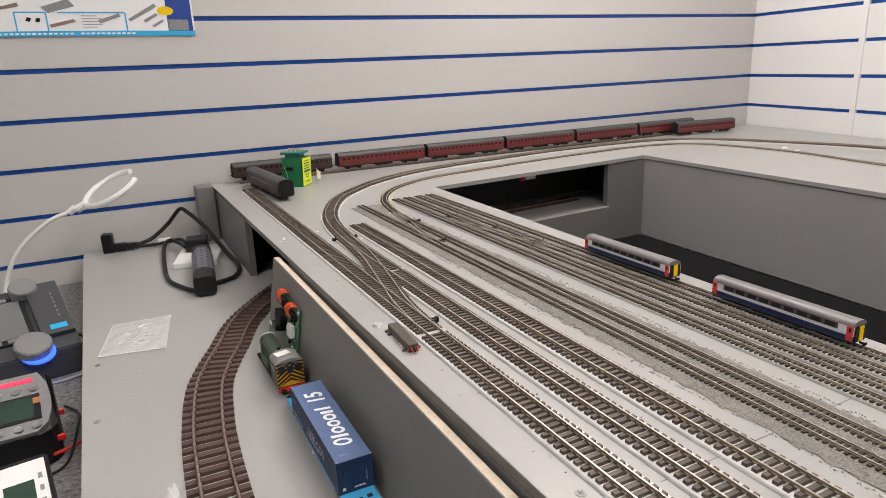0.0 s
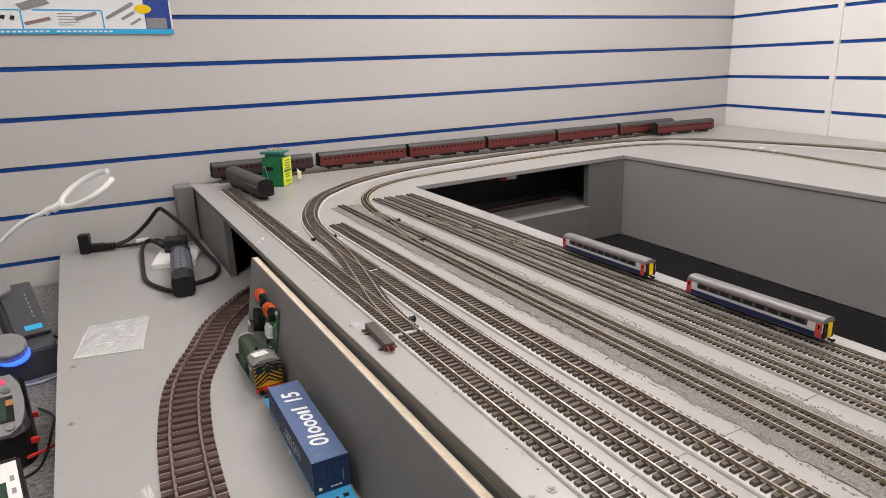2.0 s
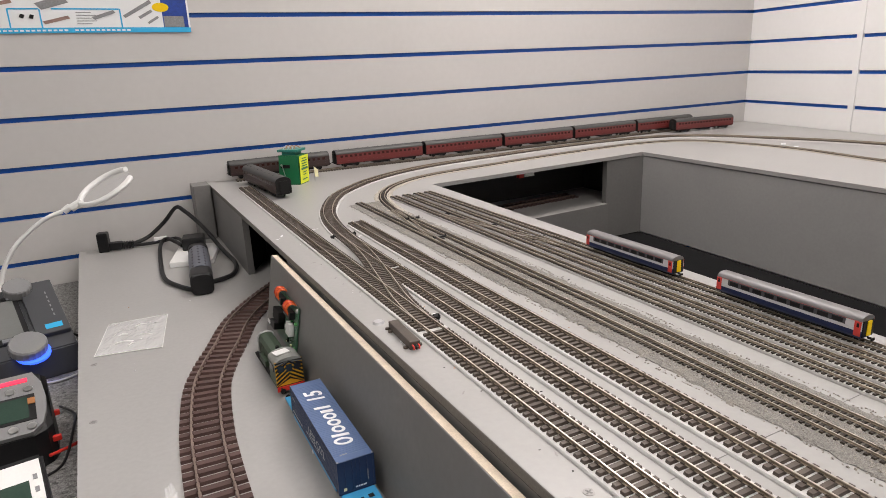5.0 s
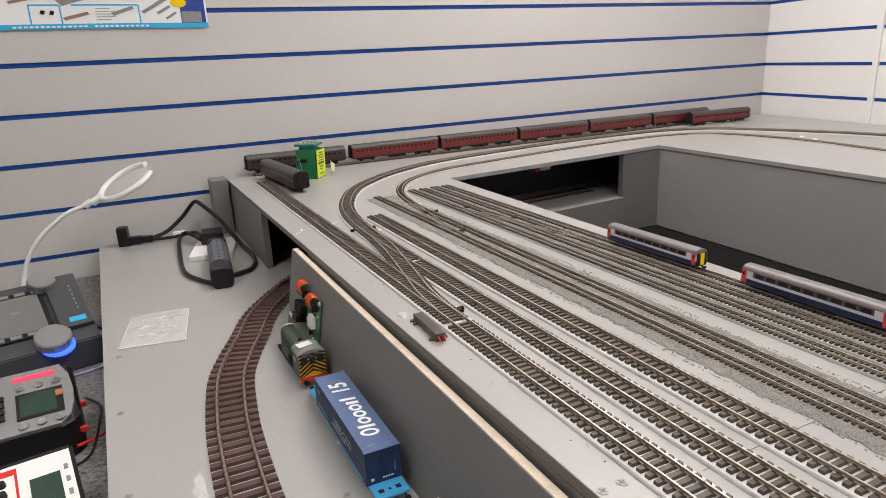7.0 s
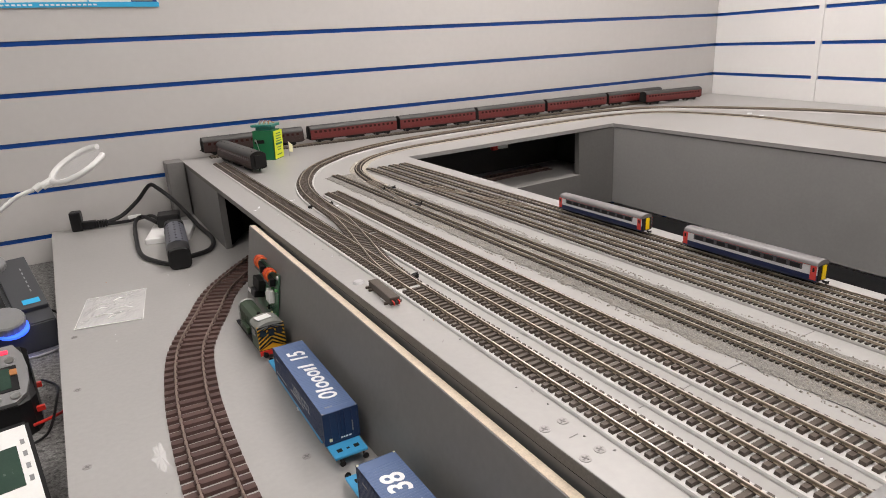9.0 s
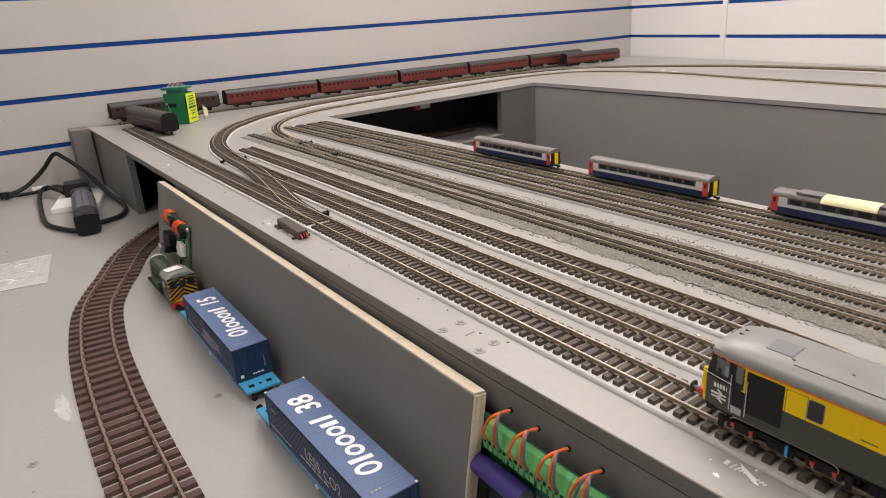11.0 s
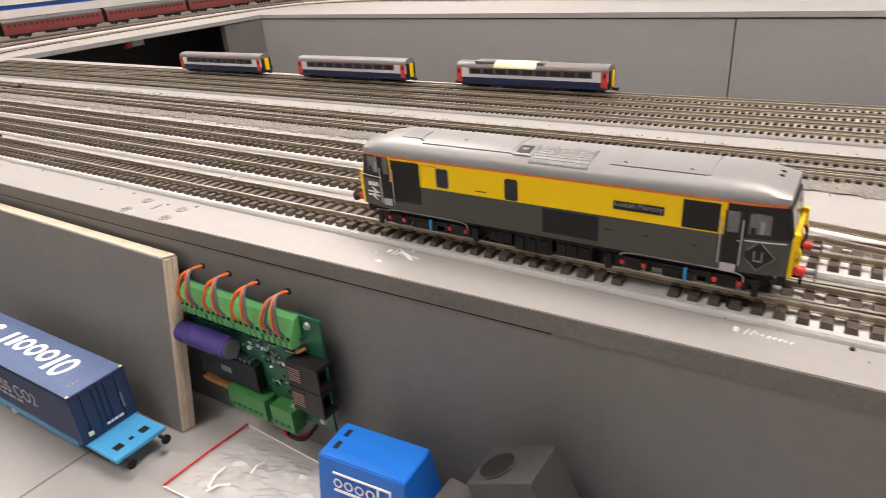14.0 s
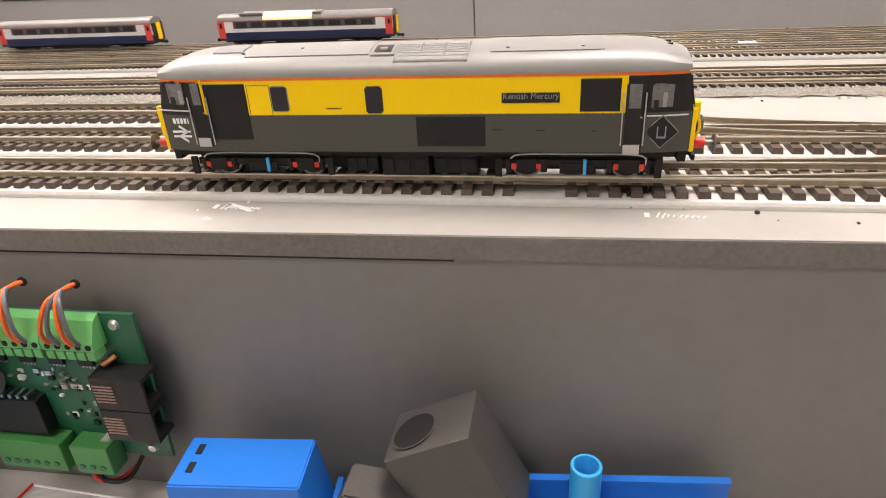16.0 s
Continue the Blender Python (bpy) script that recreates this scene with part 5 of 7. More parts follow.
# circuit board on the fascia: u to the viewer's right, v up, w out of the board
PCB = Matrix(((0, 0, -1, -0.0035), (-1, 0, 0, 0), (0, 1, 0, 0), (0, 0, 0, 1)))
pcb = thing("circuit_board", "green circuit board with screw terminals fixed to the grey fascia", "circuit board")
bm = bmesh.new()
vs = box(bm, -0.002, 0.1130, 0.8965, 0.9705, 0.0, 0.0016)
for v in vs:
    if v.co.y > 0.95:
        v.co.y -= 0.0015
    if v.co.x > 0.1 and v.co.y < 0.9:
        v.co.x -= 0.002
rot_part("board", bm, PCB, pcb_green, pcb)
for k in range(4):
    u = 0.0066 + 0.0231 * k
    bm = bmesh.new()
    loft(bm, [[(uu, 0.9555, 0.0016), (uu, 0.9560, 0.0092), (uu, 0.9595, 0.0092), (uu, 0.9675, 0.0050), (uu, 0.9692, 0.0016)] for uu in (u, u + 0.0226)])
    t = rot_part("terminal_block", bm, PCB, green_plastic, pcb, "bright green screw terminal block")
    for j in range(5):
        bm = bmesh.new()
        box(bm, u + 0.0010 + 0.0044 * j, u + 0.0046 + 0.0044 * j, 0.9518, 0.9557, 0.003, 0.0092, bevel=0.0004)
        rot_part("lever", bm, PCB, green_plastic, t)
        bm = bmesh.new()
        cyl(bm, (u + 0.0029 + 0.0044 * j, 0.9580, 0.0082), (u + 0.0029 + 0.0044 * j, 0.9580, 0.0095), 0.0012, seg=10)
        rot_part("wire_hole", bm, PCB, matt_black, t)
    hole = (u + 0.0135, 0.9790, -0.0032)
    bm = bmesh.new()
    cyl(bm, (hole[0], hole[1], -0.0030), (hole[0], hole[1], -0.0022), 0.0019, seg=14)
    rot_part("cable_hole", bm, PCB, matt_black, pcb, "dark drilled cable hole")
    for j, (du, mat) in enumerate(((0.0052, orange_wire), (0.0085, strip_grey if k > 1 else orange_wire), (0.0140, orange_wire), (0.0172, strip_grey))):
        if j in (1, 3) and k < 3 and j == 1:
            continue
        bm = bmesh.new()
        tube(bm, smooth_path([hole, (hole[0] - 0.001, hole[1] + 0.0006, 0.0035), (u + du * 0.5 + hole[0] * 0.5 - u * 0.5, 0.9770, 0.0095), (u + du, 0.9660, 0.0120), (u + du, 0.9582, 0.0088)], 0.0022), 0.00095, 7)
        rot_part("wire", bm, PCB, mat, t, "orange wire" if mat is orange_wire else "grey wire", smooth=True)
bm = bmesh.new()
cyl(bm, (-0.001, 0.9355, 0.0085), (0.0440, 0.9355, 0.0085), 0.0068, seg=24)
c = rot_part("capacitor", bm, PCB, purple, pcb, "purple can capacitor", smooth=True)
bm = bmesh.new()
cyl(bm, (0.0441, 0.9355, 0.0085), (0.0446, 0.9355, 0.0085), 0.0060, seg=24)
rot_part("can_end", bm, PCB, grey_plastic, c)
bm = bmesh.new()
box(bm, 0.010, 0.0605, 0.9095, 0.9275, 0.0016, 0.0080, bevel=0.0006)
chip = rot_part("chip", bm, PCB, black_plastic, pcb, "black integrated circuit in a socket")
for k in range(12):
    bm = bmesh.new()
    box(bm, 0.0130 + 0.0038 * k, 0.0145 + 0.0038 * k, 0.9275, 0.9295, 0.002, 0.0070)
    rot_part("pin", bm, PCB, metal, chip)
bars(chip, PCB @ Matrix.Translation((0.030, 0.9160, 0.0081)), [0.0015, 0.0022, 0.0030], 0.0042, print_grey, 0.2)
bm = bmesh.new()
box(bm, 0.006, 0.033, 0.9005, 0.9030, 0.0016, 0.0070)
rot_part("crystal", bm, PCB, copper, pcb, "orange-brown strip component")
for u0, u1 in ((0.0345, 0.0665), (0.0710, 0.0885)):
    bm = bmesh.new()
    box(bm, u0, u1, 0.8925, 0.9075, 0.0018, 0.0112, bevel=0.0006)
    t = rot_part("plug_block", bm, PCB, plug_green, pcb, "green plug-in terminal")
    n = int((u1 - u0) / 0.0048)
    for k in range(n):
        bm = bmesh.new()
        cyl(bm, (u0 + 0.0034 + 0.0048 * k, 0.8965, 0.0110), (u0 + 0.0034 + 0.0048 * k, 0.8965, 0.0117), 0.0014, seg=10)
        rot_part("screw", bm, PCB, pcb_green, t)
for v0 in (0.9310, 0.9150):
    # open towards the viewer's right, with walls and a slotted front
    j = None
    bm = bmesh.new()
    box(bm, 0.0935, 0.1045, v0 - 0.0005, v0 + 0.0150, 0.0016, 0.0120, bevel=0.0004)
    box(bm, 0.1045, 0.1160, v0 + 0.0132, v0 + 0.0150, 0.0016, 0.0120)
    box(bm, 0.1045, 0.1160, v0 - 0.0005, v0 + 0.0013, 0.0016, 0.0120)
    box(bm, 0.1045, 0.1160, v0 + 0.0013, v0 + 0.0132, 0.0108, 0.0120)
    j = rot_part("data_socket", bm, PCB, black_plastic, pcb, "black modular data socket")
    for k in range(6):
        bm = bmesh.new()
        box(bm, 0.0945, 0.1030, v0 + 0.0032 + 0.0015 * k, v0 + 0.0038 + 0.0015 * k, 0.0120, 0.0123)
        rot_part("contact", bm, PCB, print_brown, j)
for k in range(7):
    u = 0.002 + 0.0135 * k
    bm = bmesh.new()
    box(bm, u, u + 0.0066, 0.9440, 0.9477, 0.0016, 0.0030)
    s = rot_part("driver_chip", bm, PCB, black_plastic, pcb, "small black driver chip")
    for e in range(4):
        for v0, v1 in ((0.9477, 0.9495), (0.9423, 0.9440)):
            bm = bmesh.new()
            box(bm, u + 0.0006 + 0.0016 * e, u + 0.0012 + 0.0016 * e, v0, v1, 0.0016, 0.0022)
            rot_part("chip_leg", bm, PCB, metal, s)
rnd = random.Random(5)
for k in range(46):
    u, v = rnd.uniform(0.062, 0.086), rnd.uniform(0.910, 0.938)
    if k > 26:
        u, v = rnd.uniform(0.046, 0.086), rnd.uniform(0.9300, 0.9400)
    a, b = rnd.choice(((0.0010, 0.0018), (0.0018, 0.0010), (0.0026, 0.0022)))
    bm = bmesh.new()
    box(bm, u, u + a, v, v + b, 0.0016, 0.0016 + rnd.choice((0.0006, 0.0012)))
    rot_part("component", bm, PCB, rnd.choice((black_plastic, black_plastic, metal, print_white, print_grey)), pcb)
for u, v in ((0.1040, 0.9640), (0.1030, 0.9015)):
    bm = bmesh.new()
    cyl(bm, (u, v, 0.0016), (u, v, 0.0030), 0.0024, 0.0017, seg=14)
    rot_part("screw", bm, PCB, metal, pcb, "bright screw head", smooth=True)
for k in range(3):
    bm = bmesh.new()
    cyl(bm, (0.0850 - 0.0040 * k, 0.9065 - 0.003 * k, 0.0016), (0.0850 - 0.0040 * k, 0.9065 - 0.003 * k, 0.0070), 0.0022, seg=14)
    rot_part("small_capacitor", bm, PCB, silver_plastic, pcb, smooth=True)
bm = bmesh.new()
tube(bm, smooth_path([(0.0945, 0.9465, 0.003), (0.0980, 0.9485, 0.006), (0.1015, 0.9505, 0.003)], 0.001), 0.0011, 7)
rot_part("resistor", bm, PCB, copper, pcb, "brown resistor")
for du, mat in ((0.0, red_plastic), (0.003, black_plastic)):
    bm = bmesh.new()
    tube(bm, smooth_path([(0.076 + du, 0.8935, 0.007), (0.077 + du, 0.8870, 0.009), (0.086 + du, 0.8855, 0.006), (0.093, 0.8905 + du * 0.5, -0.002)], 0.002), 0.0011, 7)
    rot_part("lead", bm, PCB, mat, pcb, smooth=True)

# small board on the plank
P2 = Matrix.Translation((-0.0265, 0, ZL)) @ pose(0, 0, 0, 0, 9.5, 0.75) @ Matrix(((0, 0, -1, -0.0063), (-1, 0, 0, 0), (0, 1, 0, 0), (0, 0, 0, 1)))
pcb2 = thing("circuit_board", "small green circuit board with orange wires fixed to the plank", "circuit board")
U0, U1 = -0.684, -0.586
pale_pcb = material("pcb_pale_green", (0.05, 0.13, 0.075), 0.3, var=0.35, scale=120, fine=600, bump=0.1)
bm = bmesh.new()
box(bm, U0, U1, 0.022, 0.090, 0.0, 0.0016)
board = rot_part("board", bm, P2, pale_pcb, pcb2, "pale green board")
for u, v in ((U1 - 0.005, 0.085), (U1 - 0.005, 0.027), (U0 + 0.005, 0.085)):
    bm = bmesh.new()
    cyl(bm, (u, v, 0.0016), (u, v, 0.0036), 0.0036, 0.0026, seg=12)
    rot_part("screw", bm, P2, silver_plastic, pcb2, "pale screw head", smooth=True)
for u, v in ((U0 + 0.006, 0.084), (U0 + 0.054, 0.078)):
    bm = bmesh.new()
    box(bm, u, u + 0.032, v - 0.007, v + 0.003, 0.0016, 0.0100, bevel=0.0010)
    t = rot_part("wire_header", bm, P2, black_plastic, pcb2, "black wire header")
    for k in range(6):
        w = u + 0.006 + 0.0036 * k
        bm = bmesh.new()
        tube(bm, smooth_path([(w, v - 0.002, 0.0095), (w + 0.001, v + 0.006, 0.0125), (w + 0.004, v + 0.0130, 0.0100), (w + 0.006, v + 0.0145, 0.0055), (w + 0.006, v + 0.0125, 0.0005)], 0.003), 0.0011, 7)
        rot_part("wire", bm, P2, orange_wire if k % 3 else red_plastic, t, "orange wire" if k % 3 else "red wire", smooth=True)
bm = bmesh.new()
box(bm, U0 + 0.006, U0 + 0.038, 0.050, 0.066, 0.0016, 0.0120, bevel=0.0010)
rot_part("relay", bm, P2, matt_black, pcb2, "black relay block")
bm = bmesh.new()
box(bm, U0 + 0.012, U0 + 0.036, 0.040, 0.050, 0.0016, 0.0170, bevel=0.0014)
rot_part("plug", bm, P2, black_plastic, pcb2, "black plug on its header")
bm = bmesh.new()
tube(bm, smooth_path([(U0 + 0.030, 0.036, 0.018), (U0 + 0.034, 0.022, 0.022), (U0 + 0.040, 0.010, 0.016), (U0 + 0.046, 0.004, 0.006)], 0.003), 0.0020, 8)
rot_part("lead", bm, P2, black_plastic, pcb2, "black lead", smooth=True)
bm = bmesh.new()
box(bm, U0 + 0.066, U0 + 0.084, 0.046, 0.064, 0.0016, 0.0090, bevel=0.0008)
box(bm, U0 + 0.054, U0 + 0.067, 0.050, 0.055, 0.0030, 0.0070, bevel=0.0006)
rot_part("white_connector", bm, P2, white_plastic, pcb2, "off-white connector")
rnd = random.Random(9)
for k in range(16):
    u, v = U0 + rnd.uniform(0.050, 0.094), rnd.choice((rnd.uniform(0.026, 0.044), rnd.uniform(0.064, 0.070)))
    bm = bmesh.new()
    box(bm, u, u + rnd.uniform(0.002, 0.005), v, v + rnd.uniform(0.002, 0.004), 0.0016, rnd.uniform(0.0025, 0.005), bevel=0.0003)
    rot_part("component", bm, P2, rnd.choice((matt_black, cream, metal, green_plastic)), pcb2)
bm = bmesh.new()
box(bm, U0 + 0.002, U0 + 0.016, 0.042, 0.047, 0.0171, 0.0177)
rot_part("paper_label", bm, P2, white_plastic, pcb2, "white paper label")

# blue moulded box with its brand drawn as plain strokes
bb = thing("plastic_box", "bright blue moulded plastic box with a white emblem", "box", Matrix.Translation((-0.0250, -0.1570, ZL)) @ pose(0, 0, 0, 0, 0, 5))
bm = bmesh.new()
loft(bm, [[(-0.0165, -0.0300, 0), (0.0165, -0.0300, 0), (0.0165, 0.0275, 0), (-0.0165, 0.0275, 0)],
          [(-0.0150, -0.0262, 0.030), (0.0150, -0.0262, 0.030), (0.0150, 0.0252, 0.030), (-0.0150, 0.0252, 0.030)],
          [(-0.0122, -0.0246, 0.0500), (0.0122, -0.0246, 0.0500), (0.0122, 0.0246, 0.0500), (-0.0122, 0.0246, 0.0500)]])
bmesh.ops.bevel(bm, geom=[e for e in bm.edges], offset=0.0006, segments=2, affect="EDGES")
part("shell", bm, box_blue, bb)
for x in (-0.006, 0.003):
    bm = bmesh.new()
    box(bm, x, x + 0.005, 0.0175, 0.0200, 0.0500, 0.0503)
    part("slot", bm, matt_black, bb, "dark slot in the lid")
bm = bmesh.new()
box(bm, -0.0160, 0.0160, -0.0320, -0.0296, 0.0, 0.026)
part("rear_lip", bm, box_blue, bb)
face = Matrix.Translation((-0.0150, 0, 0.030)) @ Matrix(((0, 0, -1, 0), (-1, 0, 0, 0), (0, 1, 0, 0), (0, 0, 0, 1))) @ Matrix.Rotation(-0.155, 4, "X")
for name, u0, u1, v0, v1 in (("emblem_bar", -0.0155, 0.0165, 0.0125, 0.0132), ("emblem_bar", -0.0150, 0.0165, 0.0030, 0.0037), ("emblem_bar", 0.0165, 0.0172, 0.0030, 0.0132)):
    bm = bmesh.new()
    box(bm, u0, u1, v0, v1, 0.0, 0.0012)
    rot_part(name, bm, face, print_white, bb, "white emblem line")
for k in range(5):
    u = -0.0150 + 0.0062 * k
    bm = bmesh.new()
    if k < 4:
        n = 18
        outer = [(u + 0.0026 + 0.0026 * math.cos(a * math.tau / n), 0.0080 + 0.0026 * math.sin(a * math.tau / n)) for a in range(n)]
        inner = [(u + 0.0026 + 0.0016 * math.cos(a * math.tau / n), 0.0080 + 0.0016 * math.sin(a * math.tau / n)) for a in range(n)]
        va = [bm.verts.new((x, y, 0.0012)) for x, y in outer]
        vb = [bm.verts.new((x, y, 0.0012)) for x, y in inner]
        for a in range(n):
            bm.faces.new((va[a], va[(a + 1) % n], vb[(a + 1) % n], vb[a]))
    else:
        box(bm, u, u + 0.0010, 0.0054, 0.0122, 0.0, 0.0012)
    rot_part("emblem_ring", bm, face, print_white, bb, "white emblem shape")

tray = thing("blue_tray", "long blue plastic tray lying against the fascia", "tray", Matrix.Translation((-0.0190, -0.2620, ZL)))
bm = bmesh.new()
box(bm, -0.0150, 0.0150, -0.072, 0.066, 0.0, 0.0020)
part("base", bm, box_blue, tray)
for a in ((-0.0150, -0.0135, -0.072, 0.066), (0.0135, 0.0150, -0.072, 0.066), (-0.0135, 0.0135, -0.072, -0.0705), (-0.0135, 0.0135, 0.0645, 0.066)):
    bm = bmesh.new()
    vs = box(bm, *a, 0.0020, 0.0280 if a[0] > 0 else 0.016)
    for v in vs:
        if v.co.z > 0.01:
            v.co.z += 0.050 - 0.045 - 0.095 * (v.co.y + 0.0) if a[0] > 0 else 0.0
    part("wall", bm, box_blue, tray)
bm = bmesh.new()
vs = box(bm, 0.0120, 0.0150, -0.072, 0.066, 0.0281, 0.0295)
for v in vs:
    v.co.z += 0.005 - 0.095 * v.co.y
part("rim", bm, box_blue, tray)
pp = thing("plastic_pipe", "short light blue plastic pipe standing on end", "pipe", Matrix.Translation((-0.0140, -0.2825, ZL + 0.0021)))
bm = bmesh.new()
n = 28
rows = []
for r, z in ((0.0056, 0.0), (0.0056, 0.0492), (0.0053, 0.0495), (0.0045, 0.0495), (0.0043, 0.0490), (0.0043, 0.0)):
    rows.append([bm.verts.new((r * math.cos(a * math.tau / n), r * math.sin(a * math.tau / n), z)) for a in range(n)])
for a, b in zip(rows, rows[1:]):
    for k in range(n):
        bm.faces.new((a[k], a[(k + 1) % n], b[(k + 1) % n], b[k]))
part("tube_wall", bm, pipe_blue, pp, smooth=True)

bx = thing("speaker_housing", "dark grey plastic housing with a round hole, tilted in the tray", "housing", Matrix.Translation((-0.0200, -0.2385, 0.9195)) @ pose(0, 0, 0, -26, 0, 0))
bm = bmesh.new()
box(bm, -0.0120, 0.0120, -0.0165, 0.0165, -0.0210, 0.0225, bevel=0.0006)
dark_case = material("dark_case_plastic", (0.050, 0.048, 0.047), 0.42, var=0.12, scale=60, fine=500, bump=0.15)
part("case", bm, dark_case, bx)
bm = bmesh.new()
cyl(bm, (-0.0005, 0.0065, 0.0222), (-0.0005, 0.0065, 0.0228), 0.0082, seg=28)
part("round_hole", bm, matt_black, bx, "black round opening")
bm = bmesh.new()
n = 28
va = [bm.verts.new((-0.0005 + 0.0088 * math.cos(a * math.tau / n), 0.0065 + 0.0088 * math.sin(a * math.tau / n), 0.0231)) for a in range(n)]
vb = [bm.verts.new((-0.0005 + 0.0081 * math.cos(a * math.tau / n), 0.0065 + 0.0081 * math.sin(a * math.tau / n), 0.0231)) for a in range(n)]
for a in range(n):
    bm.faces.new((va[a], va[(a + 1) % n], vb[(a + 1) % n], vb[a]))
part("rim", bm, dark_case, bx)
br = thing("speaker_bracket", "dark plastic bracket with two holes beside the housing", "bracket", Matrix.Translation((-0.0330, -0.2120, 0.9150)) @ pose(0, 0, 0, 22, 0, 0))
bm = bmesh.new()
loft(bm, [[(-0.004, 0.016, -0.040), (0.012, 0.016, -0.040), (0.012, 0.014, 0.0), (-0.004, 0.014, 0.0)], [(-0.004, -0.012, -0.046), (0.012, -0.012, -0.046), (0.012, -0.010, 0.006), (-0.004, -0.010, 0.006)]])
bmesh.ops.bevel(bm, geom=list(bm.edges), offset=0.0008, segments=2, affect="EDGES")
part("plate", bm, dark_case, br)
for y, z in ((-0.0045, -0.004), (0.008, -0.010)):
    bm = bmesh.new()
    cyl(bm, (-0.0039, y, z), (-0.0045, y, z), 0.0017, seg=14)
    part("hole", bm, matt_black, br)
bm = bmesh.new()
box(bm, -0.0425, -0.0410, -0.2560, -0.2440, ZL + 0.005, ZL + 0.024)
solid("decoder_board", bm, pcb_green, "tiny green circuit board beside the housing", "circuit board")


def film_bag(label, outline, z, seed, contents):
    """A flat crinkled clear bag over an outline of four corners, with small parts in it."""
    b = thing("plastic_bag", label, "bag")
    r = random.Random(seed)
    n = 22
    p00, p10, p11, p01 = [Vector((*p, 0)) for p in outline]
    bm = bmesh.new()
    grid = []
    for i in range(n + 1):
        row = []
        for j in range(n + 1):
            u, v = i / n, j / n
            p = (p00 * (1 - u) + p10 * u) * (1 - v) + (p01 * (1 - u) + p11 * u) * v
            edge = min(u, v, 1 - u, 1 - v) * 4
            h = z + 0.0008 + min(1, edge) * (0.004 * (0.5 + noise.noise(Vector((u * 5, v * 5, seed)))) + 0.0030 * abs(noise.noise(Vector((u * 16, v * 13, seed + 4)))))
            row.append(bm.verts.new((p.x, p.y, max(z + 0.0006, h))))
        grid.append(row)
    for i in range(n):
        for j in range(n):
            bm.faces.new((grid[i][j], grid[i + 1][j], grid[i + 1][j + 1], grid[i][j + 1]))
    part("film", bm, bag_film, b, "crinkled clear film")
    up = Vector((0, 0, z + 0.0011))
    bm = bmesh.new()
    tube(bm, [p00 + up, p01 + up, p11 + up, p10 + up], 0.0006, 6)
    part("welded_edge", bm, bag_edge, b, "pale welded bag edge")
    # Pale tubes draw the glints along the film's folds.
    for k in range(5):
        u, v, w = r.uniform(0.1, 0.7), r.uniform(0.1, 0.8), r.uniform(0.1, 0.28)
        q = lambda u, v: (p00 * (1 - u) + p10 * u) * (1 - v) + (p01 * (1 - u) + p11 * u) * v
        bm = bmesh.new()
        a, c2 = q(u, v), q(min(0.95, u + w), min(0.95, v + r.uniform(-0.08, 0.10)))
        tube(bm, [a + Vector((0, 0, z + 0.0040)), (a + c2) / 2 + Vector((0, 0, z + 0.0058)), c2 + Vector((0, 0, z + 0.0036))], 0.0008, 6)
        part("crease", bm, bag_edge, b, "pale tube for the glint along a fold of the film")
    bm = bmesh.new()
    tube(bm, [p00 + Vector((0, 0, z + 0.002)), p00 * 0.5 + p10 * 0.5 + Vector((0, 0, z + 0.0025)), p10 + Vector((0, 0, z + 0.002))], 0.0007, 6)
    part("zip_strip", bm, contents[1], b, "zip strip along the mouth")
    for k in range(contents[0]):
        u, v = r.uniform(0.15, 0.85), r.uniform(0.3, 0.85)
        p = (p00 * (1 - u) + p10 * u) * (1 - v) + (p01 * (1 - u) + p11 * u) * v
        bm = bmesh.new()
        box(bm, -0.004, 0.004, -0.0012, 0.0012, 0, 0.0016, bevel=0.0004, m=Matrix.Translation((p.x, p.y, z + 0.0005)) @ Matrix.Rotation(r.uniform(0, 3), 4, "Z"))
        part("small_fitting", bm, contents[2], b)
    return b


film_bag("clear zip bag of small metal fittings on the lower board", [(-0.287, 0.796), (-0.1946, 0.778), (-0.175, 0.924), (-0.266, 0.928)], ZL, 3, (9, white_plastic, metal))
film_bag("crinkled clear zip bag with a red strip by the fascia", [(-0.066, -0.030), (-0.006, -0.033), (-0.0100, -0.118), (-0.0600, -0.128)], ZL, 8, (3, red_plastic, matt_black))

# screws and marks
def screw(x, y, z, r=0.0042, group="screws"):
    s = thing("screw_head", "countersunk screw head painted over in the board", "screw", Matrix.Translation((x, y, z)), group=group)
    bm = bmesh.new()
    cyl(bm, (0, 0, -0.001), (0, 0, 0.0004), r, r * 0.92, seg=18)
    part("head", bm, screw_grey, s)
    for a in (0.4, 0.4 + math.pi / 2):
        bm = bmesh.new()
        box(bm, -r * 0.6, r * 0.6, -r * 0.13, r * 0.13, 0.0004, 0.0006, m=Matrix.Rotation(a, 4, "Z"))
        part("cross_slot", bm, fascia_grey, s)


for x, y, z in ((0.0059, 0.0561, ZU), (0.0219, 0.0567, ZU), (0.0206, 0.0194, ZU), (0.0070, 0.0175, ZU), (-0.0926, 0.3030, ZL), (-0.281, 0.409, ZL), (-0.2863, 0.5905, ZL), (-0.248, 0.3027, ZL), (-0.2870, 0.77, ZL), (-0.03, 0.20, ZL)):
    screw(x, y, z, 0.0042 if z > 0.9 else 0.0048)
for x, y, m in ((0.0343, -0.0316, red_plastic), (0.0375, -0.1092, copper), (0.0382, -0.2745, red_plastic)):
    bm = bmesh.new()
    box(bm, -0.002, 0.002, -0.0015, 0.0015, 0, 0.0012, bevel=0.0004, m=Matrix.Translation((x, y, ZU)) @ Matrix.Rotation(y * 40, 4, "Z"))
    solid("paint_fleck", bm, m, "small red-brown paint fleck beside the sleepers", "fleck")


